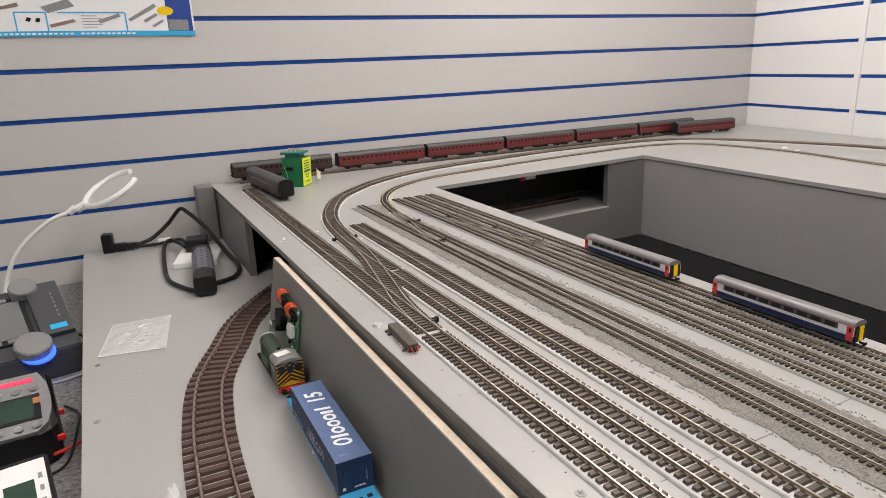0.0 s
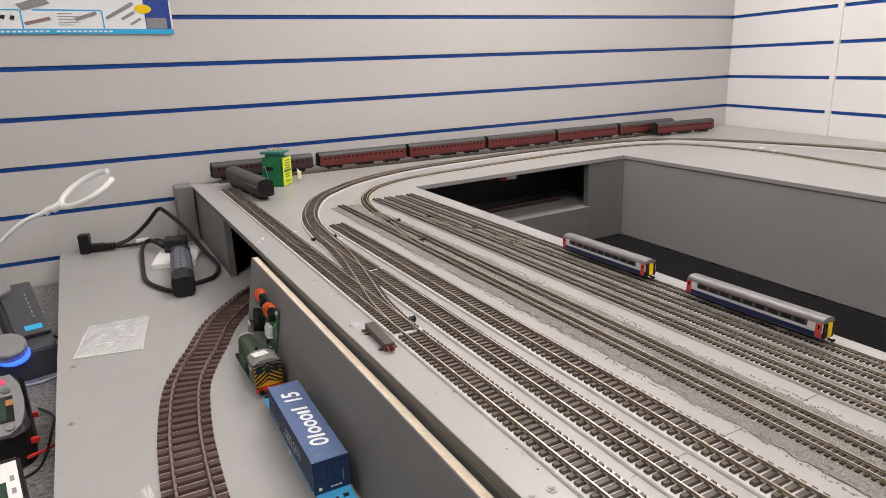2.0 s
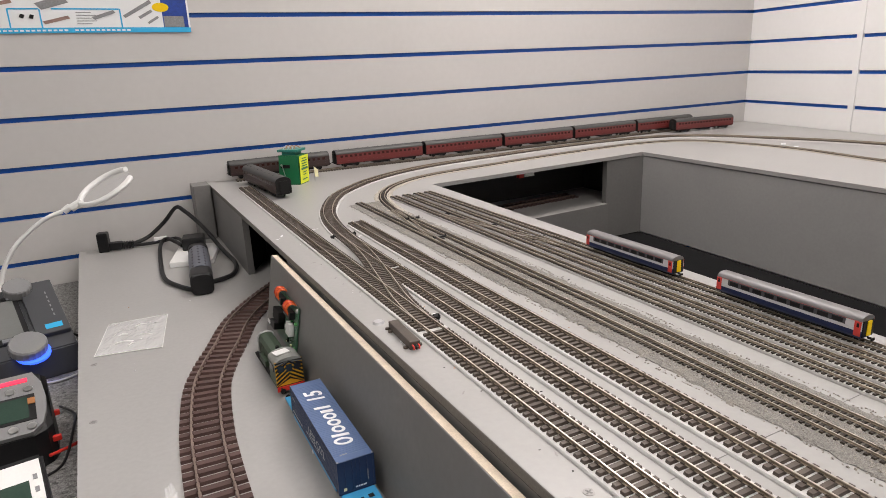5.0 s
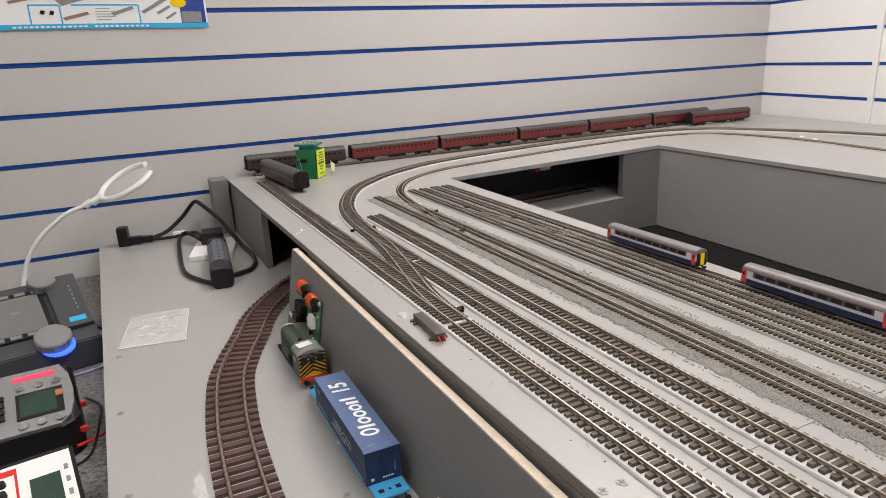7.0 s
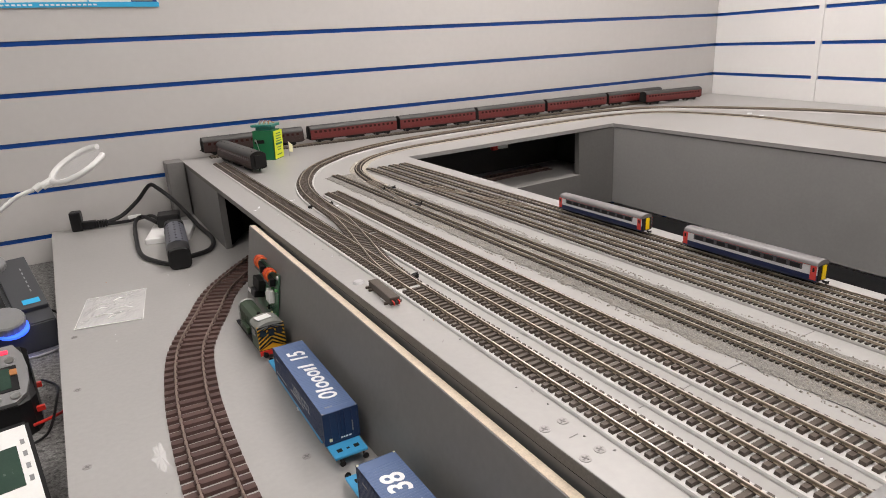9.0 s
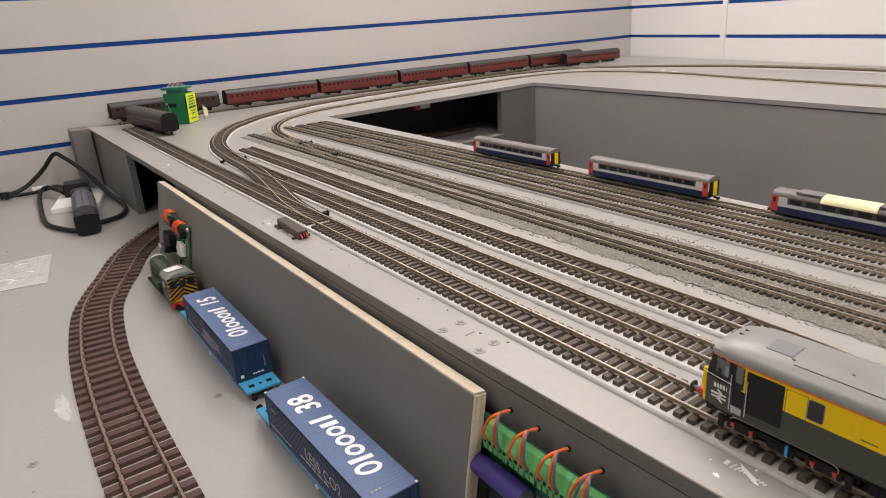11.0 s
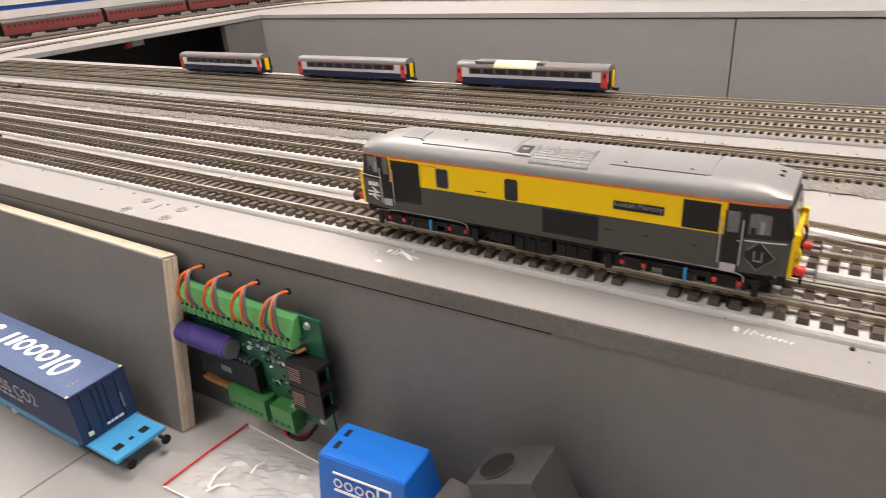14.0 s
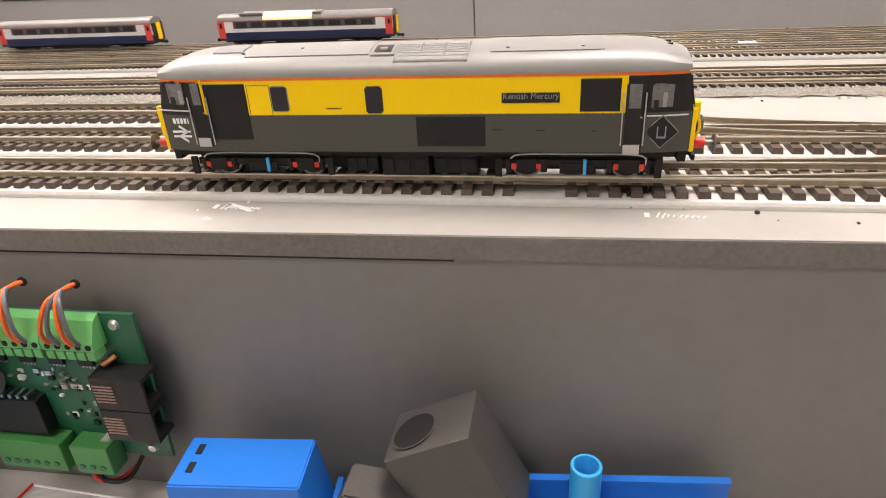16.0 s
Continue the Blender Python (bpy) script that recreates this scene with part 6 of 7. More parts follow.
def scribble(x, y, seed):
    """Unreadable white pencil writing as short strokes."""
    r = random.Random(seed)
    mark = thing("pencil_mark", "faint white pencil strokes on the board", "mark", Matrix.Translation((x, y, ZU)), group="pencil marks")
    bm = bmesh.new()
    box(bm, -0.0016, 0.0020, 0.0010, 0.0028, 0.0001, 0.0003)
    part("dash", bm, print_white, mark)
    for k in range(9):
        a = -0.001 - 0.0019 * k
        h = 0.0022 if k < 2 else 0.0009
        p, q = (-h - 0.00016 * k, a, 0.0002), (h - 0.00016 * k, a - r.uniform(0.0006, 0.0016), 0.0002)
        bm = bmesh.new()
        tube(bm, [p, ((p[0] + q[0]) / 2 + 0.0003, (p[1] + q[1]) / 2, p[2]), q], 0.00034, 5)
        part("stroke", bm, print_white, mark)


scribble(0.0262, -0.1405, 1)
scribble(0.0262, -0.3023, 2)
scribble(0.0140, 0.332, 5)
bm = bmesh.new()
box(bm, 0.0128, 0.0205, 0.0, 0.0006, 0, 0.0003, m=Matrix.Translation((0.0, 0.0385, ZU)) @ Matrix.Rotation(0.05, 4, "Z"))
box(bm, 0.075, 0.40, 0.0, 0.0005, 0, 0.0003, m=Matrix.Translation((0.0, 0.0385, ZU)) @ Matrix.Rotation(0.01, 4, "Z"))
solid("board_seam", bm, fascia_grey, "thin dark seam between two baseboard sheets", "seam")
bm = bmesh.new()
box(bm, low_l(0.04) + 0.002, -0.03, 0.0, 0.0009, 0, 0.0003, m=Matrix.Translation((0, 0.0385, ZL)))
solid("board_seam", bm, fascia_grey, "thin dark seam between two baseboard sheets", "seam")

# pale strips between the large sleepers, and a scrap of clear film beside them
for x, y, a in ((-0.1757, 0.351, -0.03), (-0.1110, 0.722, -0.36)):
    bm = bmesh.new()
    box(bm, -0.0300, 0.0300, -0.0017, 0.0017, 0.0002, 0.0030, bevel=0.0004)
    solid("joint_strip", bm, print_white, "white strip laid across the large track", "strip", Matrix.Translation((x, y, ZL)) @ Matrix.Rotation(a, 4, "Z"), group="joint strips")
bm = bmesh.new()
r = random.Random(31)
rim = [bm.verts.new((0.008 * r.uniform(0.6, 1.2) * math.cos(k * math.tau / 18), 0.028 * r.uniform(0.7, 1.2) * math.sin(k * math.tau / 18), 0.0004)) for k in range(18)]
mid = bm.verts.new((0, 0, 0.0016))
for k in range(18):
    bm.faces.new((rim[k], rim[(k + 1) % 18], mid))
solid("film_scrap", bm, bag_film, "scrap of clear film lying beside the large track", "film", Matrix.Translation((-0.2165, 0.384, ZL + 0.0003)))

# point motor
pm = thing("point_motor", "dark plastic point motor with red and black wires", "point motor", Matrix.Translation((0.0195, 0.3400, ZU)) @ pose(0, 0, 0, 0, 0, -3))
bm = bmesh.new()
box(bm, -0.0055, 0.0055, -0.031, 0.031, 0.0, 0.0085, bevel=0.0012)
part("housing", bm, sleeper_brown, pm)
for y in (-0.024, 0.020, 0.029):
    for s in (-1, 1):
        bm = bmesh.new()
        cyl(bm, (s * 0.0075, y, 0), (s * 0.0075, y, 0.0020), 0.0023, seg=12)
        box(bm, min(0, s * 0.0075), max(0, s * 0.0075), y - 0.0012, y + 0.0012, 0, 0.0018)
        part("lug", bm, sleeper_brown, pm)
for k, mat in enumerate((red_plastic, black_plastic, red_plastic)):
    bm = bmesh.new()
    tube(bm, smooth_path([(-0.003 + 0.003 * k, -0.030, 0.005), (-0.003 + 0.003 * k, -0.0345, 0.005), (-0.003 + 0.0025 * k, -0.0365, 0.0015)], 0.001), 0.0008, 6)
    part("wire", bm, mat, pm, smooth=True)
bm = bmesh.new()
cyl(bm, (0, 0, 0), (0, 0, 0.0025), 0.0068, 0.0050, seg=20)
solid("white_stud", bm, silver_plastic, "small round pale stud on the board", "stud", Matrix.Translation((0.0118, 0.3905, ZU)), smooth=True)

# ---- back corner ----
gb = thing("ticket_machine", "green novelty box with a yellow printed panel and teal top", "box", Matrix.Translation((0.1690, 1.3300, ZU)) @ pose(0, 0, 0, 0, 0, -40))
bm = bmesh.new()
loft(bm, [[(-0.0270, -0.0260, 0), (0.0270, -0.0260, 0), (0.0270, 0.0260, 0), (-0.0270, 0.0260, 0)], [(-0.0245, -0.0230, 0.070), (0.0245, -0.0230, 0.070), (0.0245, 0.0230, 0.070), (-0.0245, 0.0230, 0.070)]])
bmesh.ops.bevel(bm, geom=list(bm.edges), offset=0.001, segments=2, affect="EDGES")
part("case", bm, box_green_mat, gb)
bm = bmesh.new()
box(bm, -0.0175, 0.0175, -0.0175, 0.0175, 0.070, 0.078, bevel=0.001)
box(bm, -0.0265, 0.0265, -0.0235, 0.0235, 0.078, 0.0835, bevel=0.001)
part("top_tray", bm, teal, gb, "teal top tray")
for k in range(6):
    bm = bmesh.new()
    tube(bm, smooth_path([(-0.015 + 0.006 * k, -0.012, 0.0835), (-0.013 + 0.005 * k, 0, 0.091), (-0.012 + 0.006 * k, 0.012, 0.0835)], 0.003), 0.0009, 6)
    part("wire_loop", bm, copper if k % 2 else metal, gb, "thin wire loop")
bm = bmesh.new()
vs = box(bm, -0.0235, 0.0235, -0.0007, 0.0, 0.002, 0.068)
panel = rot_part("printed_panel", bm, Matrix(((0, -1, 0, 0.0272), (1, 0, 0, 0), (0, 0, 1, 0), (0, 0, 0, 1))) @ Matrix.Rotation(0.036, 4, "X"), sign_yellow, gb, "yellow printed panel")
for k, (w, z) in enumerate(((0.022, 0.060), (0.028, 0.054), (0.026, 0.048), (0.030, 0.042), (0.034, 0.034), (0.020, 0.027), (0.016, 0.021), (0.026, 0.010))):
    bm = bmesh.new()
    box(bm, -w / 2, w / 2, 0.0001, 0.0006, z, z + (0.0022 if k != 4 else 0.005))
    rot_part("print_bar", bm, Matrix(((0, -1, 0, 0.0287), (1, 0, 0, 0), (0, 0, 1, 0), (0, 0, 0, 1))) @ Matrix.Rotation(0.036, 4, "X"), box_green_mat, panel, "dark green bar of print")
bm = bmesh.new()
box(bm, -0.019, 0.004, -0.0262, -0.0240, 0.040, 0.048)
part("slot", bm, matt_black, gb, "dark coin slot")
bm = bmesh.new()
cyl(bm, (-0.015, -0.0270, 0.046), (-0.008, -0.030, 0.022), 0.0008, seg=8)
cyl(bm, (-0.0165, -0.0270, 0.048), (-0.0155, -0.0300, 0.0478), 0.0026, seg=12)
part("lever", bm, metal, gb, "small metal lever")
fl = thing("paper_flag", "small cream paper flag on a pin", "flag", Matrix.Translation((0.2200, 1.3300, ZU)))
bm = bmesh.new()
cyl(bm, (0, 0, 0), (0, 0, 0.036), 0.0006, seg=8)
part("pin", bm, metal, fl)
bm = bmesh.new()
loft(bm, [[(0.0006, 0, 0.010), (0.0006, 0, 0.034), (0.0010, 0, 0.034), (0.0010, 0, 0.010)], [(0.010, 0.003, 0.008), (0.010, 0.003, 0.026), (0.0104, 0.003, 0.026), (0.0104, 0.003, 0.008)]])
part("paper", bm, cream, fl)

# device under the board in the tunnel opening
dv = thing("under_board_motor", "red and white point motor hanging under the baseboard", "point motor", Matrix.Translation((0.72, 1.155, ZU - 0.0096)))
bm = bmesh.new()
box(bm, 0.0, 0.030, -0.008, 0.008, -0.016, 0.0, bevel=0.001)
part("bracket", bm, white_plastic, dv)
bm = bmesh.new()
box(bm, -0.016, -0.001, -0.006, 0.006, -0.018, -0.008, bevel=0.001)
part("coil", bm, red_plastic, dv, "red coil")

# power strip with its lead
ps = thing("power_strip", "grey and black cylindrical power strip on the lower board", "power strip", Matrix.Translation((-0.1060, 0.992, ZL)) @ pose(0, 0, 0, 0, 0, -5.5))
bm = bmesh.new()
def strip_ring(y, g=0.0):
    return [((0.0215 - g) * math.cos(a) * (1 if math.sin(a) > -0.3 else 0.9), y, 0.0222 + (0.0222 - g) * math.sin(a)) for a in [math.tau * k / 22 for k in range(22)]]
loft(bm, [strip_ring(0.052), strip_ring(0.215)])
part("body", bm, strip_grey, ps, "grey ribbed body", smooth=True)
for y0, y1 in ((0.0, 0.052), (0.215, 0.240)):
    bm = bmesh.new()
    square = lambda y, g: [(math.copysign(abs(math.cos(a)) ** 0.55, math.cos(a)) * (0.0205 - g), y, 0.0214 + math.copysign(abs(math.sin(a)) ** 0.55, math.sin(a)) * (0.0212 - g)) for a in [math.tau * k / 32 for k in range(32)]]
    loft(bm, [square(y0, 0.003), square(y0 + 0.003, 0), square(y1 - 0.0005, 0)])
    part("end_cap", bm, black_plastic, ps, "black end cap", smooth=True)
for k in range(7):
    for a in (60, 90, 125):
        bm = bmesh.new()
        aa = radians(a)
        c = Vector((0.0212 * math.cos(aa), 0.066 + 0.022 * k + (0.006 if a == 90 else 0), 0.0222 + 0.0219 * math.sin(aa)))
        d = Vector((math.cos(aa), 0, math.sin(aa)))
        cyl(bm, c, c + d * 0.0007, 0.0019, seg=10)
        part("socket_hole", bm, matt_black, ps, "dark socket hole")
wp = thing("wall_socket", "white double socket plate lying behind the power strip", "socket", Matrix.Translation((-0.085, 1.2750, ZL)) @ pose(0, 0, 0, 0, 0, -14))
bm = bmesh.new()
box(bm, -0.045, 0.045, -0.072, 0.072, 0.0, 0.012, bevel=0.002)
part("plate", bm, white_plastic, wp)
bm = bmesh.new()
box(bm, 0.026, 0.036, -0.060, -0.046, 0.012, 0.0145, bevel=0.0006)
part("switch", bm, red_plastic, wp, "red rocker switch")
pl = thing("plug", "black three-pin plug pushed into the socket", "plug", Matrix.Translation((-0.082, 1.315, ZL + 0.0122)) @ pose(0, 0, 0, 0, 0, -10))
bm = bmesh.new()
box(bm, -0.024, 0.024, -0.026, 0.026, 0.0, 0.028, bevel=0.004)
part("body", bm, black_plastic, pl)
ac = thing("angle_plug", "black angled mains connector on its lead by the wall", "plug", Matrix.Translation((-0.258, 1.458, ZL)) @ pose(0, 0, 0, 0, 0, -10))
bm = bmesh.new()
box(bm, -0.022, 0.002, -0.014, 0.014, 0.0, 0.046, bevel=0.004)
box(bm, -0.004, 0.030, -0.010, 0.010, 0.002, 0.020, bevel=0.003)
for k in range(4):
    box(bm, 0.031 + 0.006 * k, 0.035 + 0.006 * k, -0.008, 0.008, 0.003, 0.018)
part("body", bm, black_plastic, ac)


def cable(label, pts, r, mat=black_plastic):
    bm = bmesh.new()
    tube(bm, smooth_path(pts, 0.008), r, 8)
    return solid("cable", bm, mat, label, "cable", smooth=True)


cable("black mains lead looping over the lower board", [(-0.205, 1.452, ZL + 0.011), (-0.170, 1.462, ZL + 0.020), (-0.130, 1.465, ZL + 0.050), (-0.100, 1.450, ZL + 0.085), (-0.085, 1.430, ZL + 0.080), (-0.055, 1.365, ZL + 0.050), (-0.030, 1.250, ZL + 0.014), (-0.020, 1.150, ZL + 0.006), (-0.040, 1.075, ZL + 0.005), (-0.086, 1.050, ZL + 0.0048)], 0.0048)
cable("black mains lead looping over the lower board", [(-0.118, 1.020, ZL + 0.0048), (-0.140, 1.058, ZL + 0.0048), (-0.162, 1.130, ZL + 0.0048), (-0.160, 1.260, ZL + 0.0050), (-0.150, 1.380, ZL + 0.014), (-0.134, 1.405, ZL + 0.022), (-0.118, 1.370, ZL + 0.020), (-0.106, 1.325, ZL + 0.018)], 0.0045)
cable("black mains lead looping over the lower board", [(-0.205, 1.448, ZL + 0.008), (-0.170, 1.440, ZL + 0.008), (-0.140, 1.430, ZL + 0.012), (-0.112, 1.385, ZL + 0.024), (-0.102, 1.335, ZL + 0.022)], 0.0040)
bm = bmesh.new()
box(bm, -0.16, -0.13, 1.436, 1.448, ZL + 0.008, ZL + 0.020, bevel=0.002)
solid("cable_tag", bm, white_plastic, "white tag round the lead", "tag")
cable("thin black controller lead hanging over the board edge", [(-0.36, 0.60, 0.808), (-0.33, 0.615, 0.812), (-0.318, 0.68, 0.825), (-0.322, 0.75, 0.812), (-0.345, 0.80, 0.806)], 0.0018)
cable("red lead beside the controllers", [(-0.345, 0.640, 0.815), (-0.325, 0.655, 0.812), (-0.312, 0.68, 0.806), (-0.31, 0.72, 0.803)], 0.0022, red_plastic)
cable("thin black controller lead beside the console", [(-0.340, 0.98, 0.85), (-0.322, 0.97, 0.84), (-0.318, 0.945, 0.815), (-0.325, 0.93, 0.803)], 0.0020)
cable("thin black controller lead beside the console", [(-0.340, 0.99, 0.85), (-0.316, 0.985, 0.84), (-0.311, 0.955, 0.812), (-0.318, 0.94, 0.803)], 0.0020)
cable("pale grey lead on the carpet", [(-0.40, 0.905, 0.803), (-0.35, 0.90, 0.803), (-0.315, 0.915, 0.803)], 0.0022, silver_plastic)

# ---- controllers on the carpet shelf ----
SH = 0.80


def wedge(bm, x0, x1, prof):
    loft(bm, [[(x, y, z) for y, z in prof] for x in (x0, x1)])


ec = thing("command_console", "dark grey digital command console with grey screen and silver knobs", "controller")
bm = bmesh.new()
wedge(bm, -0.66, -0.3345, [(0.862, SH), (0.862, 0.848), (1.020, 0.918), (1.034, 0.905), (1.034, SH)])
bmesh.ops.bevel(bm, geom=list(bm.edges), offset=0.002, segments=2, affect="EDGES")
dark_console = material("console_grey", (0.055, 0.057, 0.063), 0.42, var=0.06, bump=0.05)
part("body", bm, dark_console, ec)
TOP = Matrix.Translation((0, 0.862, 0.848)) @ Matrix.Rotation(math.atan2(0.070, 0.158), 4, "X")
def on_top(name, x0, x1, a0, a1, h, mat, lab="", base=0.0, bev=0.0, par=None, frame=TOP):
    bm = bmesh.new()
    box(bm, x0, x1, a0, a1, base - 0.001, h, bevel=bev)
    return rot_part(name, bm, frame, mat, par or ec, lab)
on_top("screen_bezel", -0.62, -0.392, 0.034, 0.150, 0.004, black_plastic, "dark screen surround", bev=0.001)
on_top("screen", -0.60, -0.400, 0.046, 0.138, 0.0047, lcd_grey, "grey display screen")
on_top("side_panel", -0.386, -0.336, 0.030, 0.168, 0.009, dark_console, "raised side panel", bev=0.002)
on_top("label_patch", -0.370, -0.345, 0.040, 0.052, 0.0094, print_cyan, "light blue printed label")
for k in range(6):
    on_top("print_bar", -0.352, -0.350, 0.070 + 0.012 * k, 0.076 + 0.012 * k, 0.0094, print_grey)
for k in range(9):
    on_top("key", -0.60 + 0.024 * k, -0.584 + 0.024 * k, 0.036, 0.044, 0.006, grey_plastic, bev=0.0006)
    on_top("key", -0.60 + 0.024 * k, -0.584 + 0.024 * k, 0.140, 0.148, 0.006, grey_plastic, bev=0.0006)
for x, a, size in ((-0.402, 0.010, 0.92), (-0.388, 0.156, 0.74)):
    bm = bmesh.new()
    n = 40
    rows = []
    for r, z in ((0.029 * size, 0.004), (0.029 * size, 0.017), (0.0265 * size, 0.0195)):
        rows.append([bm.verts.new((x + (r + (0.0006 if k % 2 else 0)) * math.cos(k * math.tau / n), a + (r + (0.0006 if k % 2 else 0)) * math.sin(k * math.tau / n), z)) for k in range(n)])
    for p, q in zip(rows, rows[1:]):
        for k in range(n):
            bm.faces.new((p[k], p[(k + 1) % n], q[(k + 1) % n], q[k]))
    bm.faces.new(rows[-1])
    bm.faces.new(rows[0][::-1])
    rot_part("knob", bm, TOP, console_silver, ec, "large silver knob")
bm = bmesh.new()
cyl(bm, (-0.398, 0.002, 0.0), (-0.398, 0.002, 0.0042), 0.0250, seg=32)
rot_part("light_ring", bm, TOP, blue_led, ec, "glowing blue light under the knob")
bm = bmesh.new()
box(bm, -0.3346, -0.3335, 0.868, 0.905, 0.846, 0.8495)
part("trim_strip", bm, silver_plastic, ec)

ec.matrix_basis = Matrix.Translation((-0.3245, 0.973, 0)) @ pose(0, 0, 0, 0, 0, 13) @ Matrix.Translation((0.3345, -0.900, 0))
hc = thing("hand_controller", "silver and black controller with display, keypad and red light", "controller")
bm = bmesh.new()
def curved(x, g):
    return [(x, 0.636 - g, SH), (x, 0.636 - g, 0.846), (x, 0.738 + g, 0.888), (x, 0.744 + g, 0.880), (x, 0.744 + g, SH)]
loft(bm, [curved(-0.56, 0), curved(-0.40, 0), curved(-0.362, 0), curved(-0.348, -0.010), curved(-0.341, -0.024)])
part("base", bm, black_plastic, hc)
T2 = Matrix.Translation((0, 0.636, 0.8462)) @ Matrix.Rotation(math.atan2(0.042, 0.102), 4, "X")
bm = bmesh.new()
outline = [(-0.555, 0.002), (-0.362, 0.002), (-0.350, 0.014), (-0.345, 0.035), (-0.344, 0.060), (-0.347, 0.085), (-0.356, 0.106), (-0.555, 0.106)]
slab(bm, outline, 0.0, 0.006)
rot_part("face_plate", bm, T2, console_silver, hc, "silver face plate")
on_top("display_frame", -0.408, -0.356, 0.022, 0.066, 0.0072, black_plastic, frame=T2, par=hc)
on_top("display", -0.404, -0.364, 0.026, 0.062, 0.0076, lcd_green, "dark green display", frame=T2, par=hc)
on_top("orange_key", -0.364, -0.356, 0.048, 0.058, 0.0086, copper, "orange key", frame=T2, par=hc)
on_top("light_bar", -0.410, -0.362, 0.090, 0.097, 0.0074, red_led, "glowing red light bar", frame=T2, par=hc, bev=0.001)
for k in range(3):
    for a in (0.012, 0.077):
        bm = bmesh.new()
        cyl(bm, (-0.402 + 0.020 * k, a, 0.005), (-0.402 + 0.020 * k, a, 0.0078), 0.0065, 0.0050, seg=18)
        rot_part("button", bm, T2, metal, hc, "silver round button", smooth=True)
for i in range(3):
    for j in range(4):
        bm = bmesh.new()
        box(bm, -0.430 - 0.014 * i, -0.420 - 0.014 * i, 0.028 + 0.011 * j, 0.036 + 0.011 * j, 0.005, 0.0095, bevel=0.0012)
        rot_part("key", bm, T2, black_plastic, hc, "black keypad key")
for a in (0.010, 0.092):
    bm = bmesh.new()
    cyl(bm, (-0.450, a, 0.005), (-0.450, a, 0.016), 0.017, 0.015, seg=26)
    rot_part("dial", bm, T2, black_plastic, hc, "black control dial", smooth=True)
for k, y in enumerate((0.650, 0.725)):
    bm = bmesh.new()
    box(bm, -0.345, -0.335, y, y + 0.006, 0.824, 0.831, bevel=0.001)
    part("socket_plug", bm, red_plastic, hc, "small red plug")

hc.matrix_basis = Matrix.Translation((-0.343, 0.695, 0)) @ pose(0, 0, 0, 0, 0, 4.5) @ Matrix.Translation((0.345, -0.690, 0))
pc = thing("programmer", "white and black programmer with green display and red outlined buttons", "controller")
bm = bmesh.new()
wedge(bm, -0.56, -0.336, [(0.385, SH), (0.385, 0.838), (0.545, 0.870), (0.552, 0.862), (0.552, SH)])
bmesh.ops.bevel(bm, geom=list(bm.edges), offset=0.003, segments=2, affect="EDGES")
part("case", bm, black_plastic, pc)
T3 = Matrix.Translation((0, 0.385, 0.8382)) @ Matrix.Rotation(math.atan2(0.032, 0.160), 4, "X")
on_top("face_plate", -0.528, -0.34, 0.004, 0.154, 0.0012, white_plastic, "white face plate", frame=T3, par=pc)
on_top("display", -0.38, -0.352, 0.058, 0.122, 0.0022, lcd_green, "dark green display", frame=T3, par=pc)
on_top("red_outline", -0.448, -0.39, 0.050, 0.148, 0.0018, red_plastic, frame=T3, par=pc)
on_top("button_field", -0.446, -0.3925, 0.053, 0.138, 0.0021, white_plastic, frame=T3, par=pc)
for i in range(2):
    for j in range(5):
        bm = bmesh.new()
        cyl(bm, (-0.404 - 0.020 * i, 0.062 + 0.016 * j, 0.001), (-0.404 - 0.020 * i, 0.062 + 0.016 * j, 0.0075), 0.0045, 0.0036, seg=14)
        rot_part("button", bm, T3, black_plastic, pc, "black button", smooth=True)
for k in range(4):
    on_top("print_bar", -0.348, -0.344, 0.062 + 0.02 * k, 0.070 + 0.02 * k, 0.0018, print_grey, frame=T3, par=pc)
pc.matrix_basis = Matrix.Translation((-0.337, 0.548, 0)) @ pose(0, 0, 0, 0, 0, 8.5) @ Matrix.Translation((0.336, -0.545, 0))
bm = bmesh.new()
box(bm, -0.337, -0.313, 0.400, 0.430, 0.801, 0.822, bevel=0.001)
cn = solid("connector_block", bm, white_plastic, "white multi-way connector on the carpet", "connector")

# magnifier lamp
ml = thing("magnifier_lamp", "white magnifying lamp on a curved neck", "lamp")
bm = bmesh.new()
cyl(bm, (-0.475, 1.330, SH), (-0.475, 1.330, SH + 0.030), 0.085, 0.060, seg=32)
part("base", bm, white_plastic, ml, smooth=True)
bm = bmesh.new()
tube(bm, smooth_path([(-0.470, 1.33, SH + 0.026), (-0.468, 1.33, 0.852), (-0.4495, 1.33, 0.902), (-0.420, 1.33, 0.944), (-0.3755, 1.33, 0.980), (-0.350, 1.33, 0.993), (-0.3239, 1.33, 1.0005)], 0.008), 0.0046, 12)
part("neck", bm, white_plastic, ml, "curved white neck", smooth=True)
bm = bmesh.new()
cyl(bm, (-0.326, 1.33, 0.999), (-0.312, 1.33, 1.008), 0.0075, seg=16)
part("collar", bm, white_plastic, ml, smooth=True)
HEAD = Matrix.Translation((-0.238, 1.325, 1.042)) @ Matrix.Rotation(radians(-27), 4, "Y") @ Matrix.Rotation(radians(14), 4, "X")
bm = bmesh.new()
pts = []
for k in range(34):
    a = radians(180 - 150 + k * 300 / 33)
    pts.append((0.060 * math.cos(a), 0.054 * math.sin(a), 0))
tube(bm, [Vector(p) for p in pts], 0.0062, 10)
tube(bm, [Vector((-0.082, 0, 0)), Vector((-0.070, 0.0, 0)), Vector((-0.056, 0, 0))], 0.0085, 10)
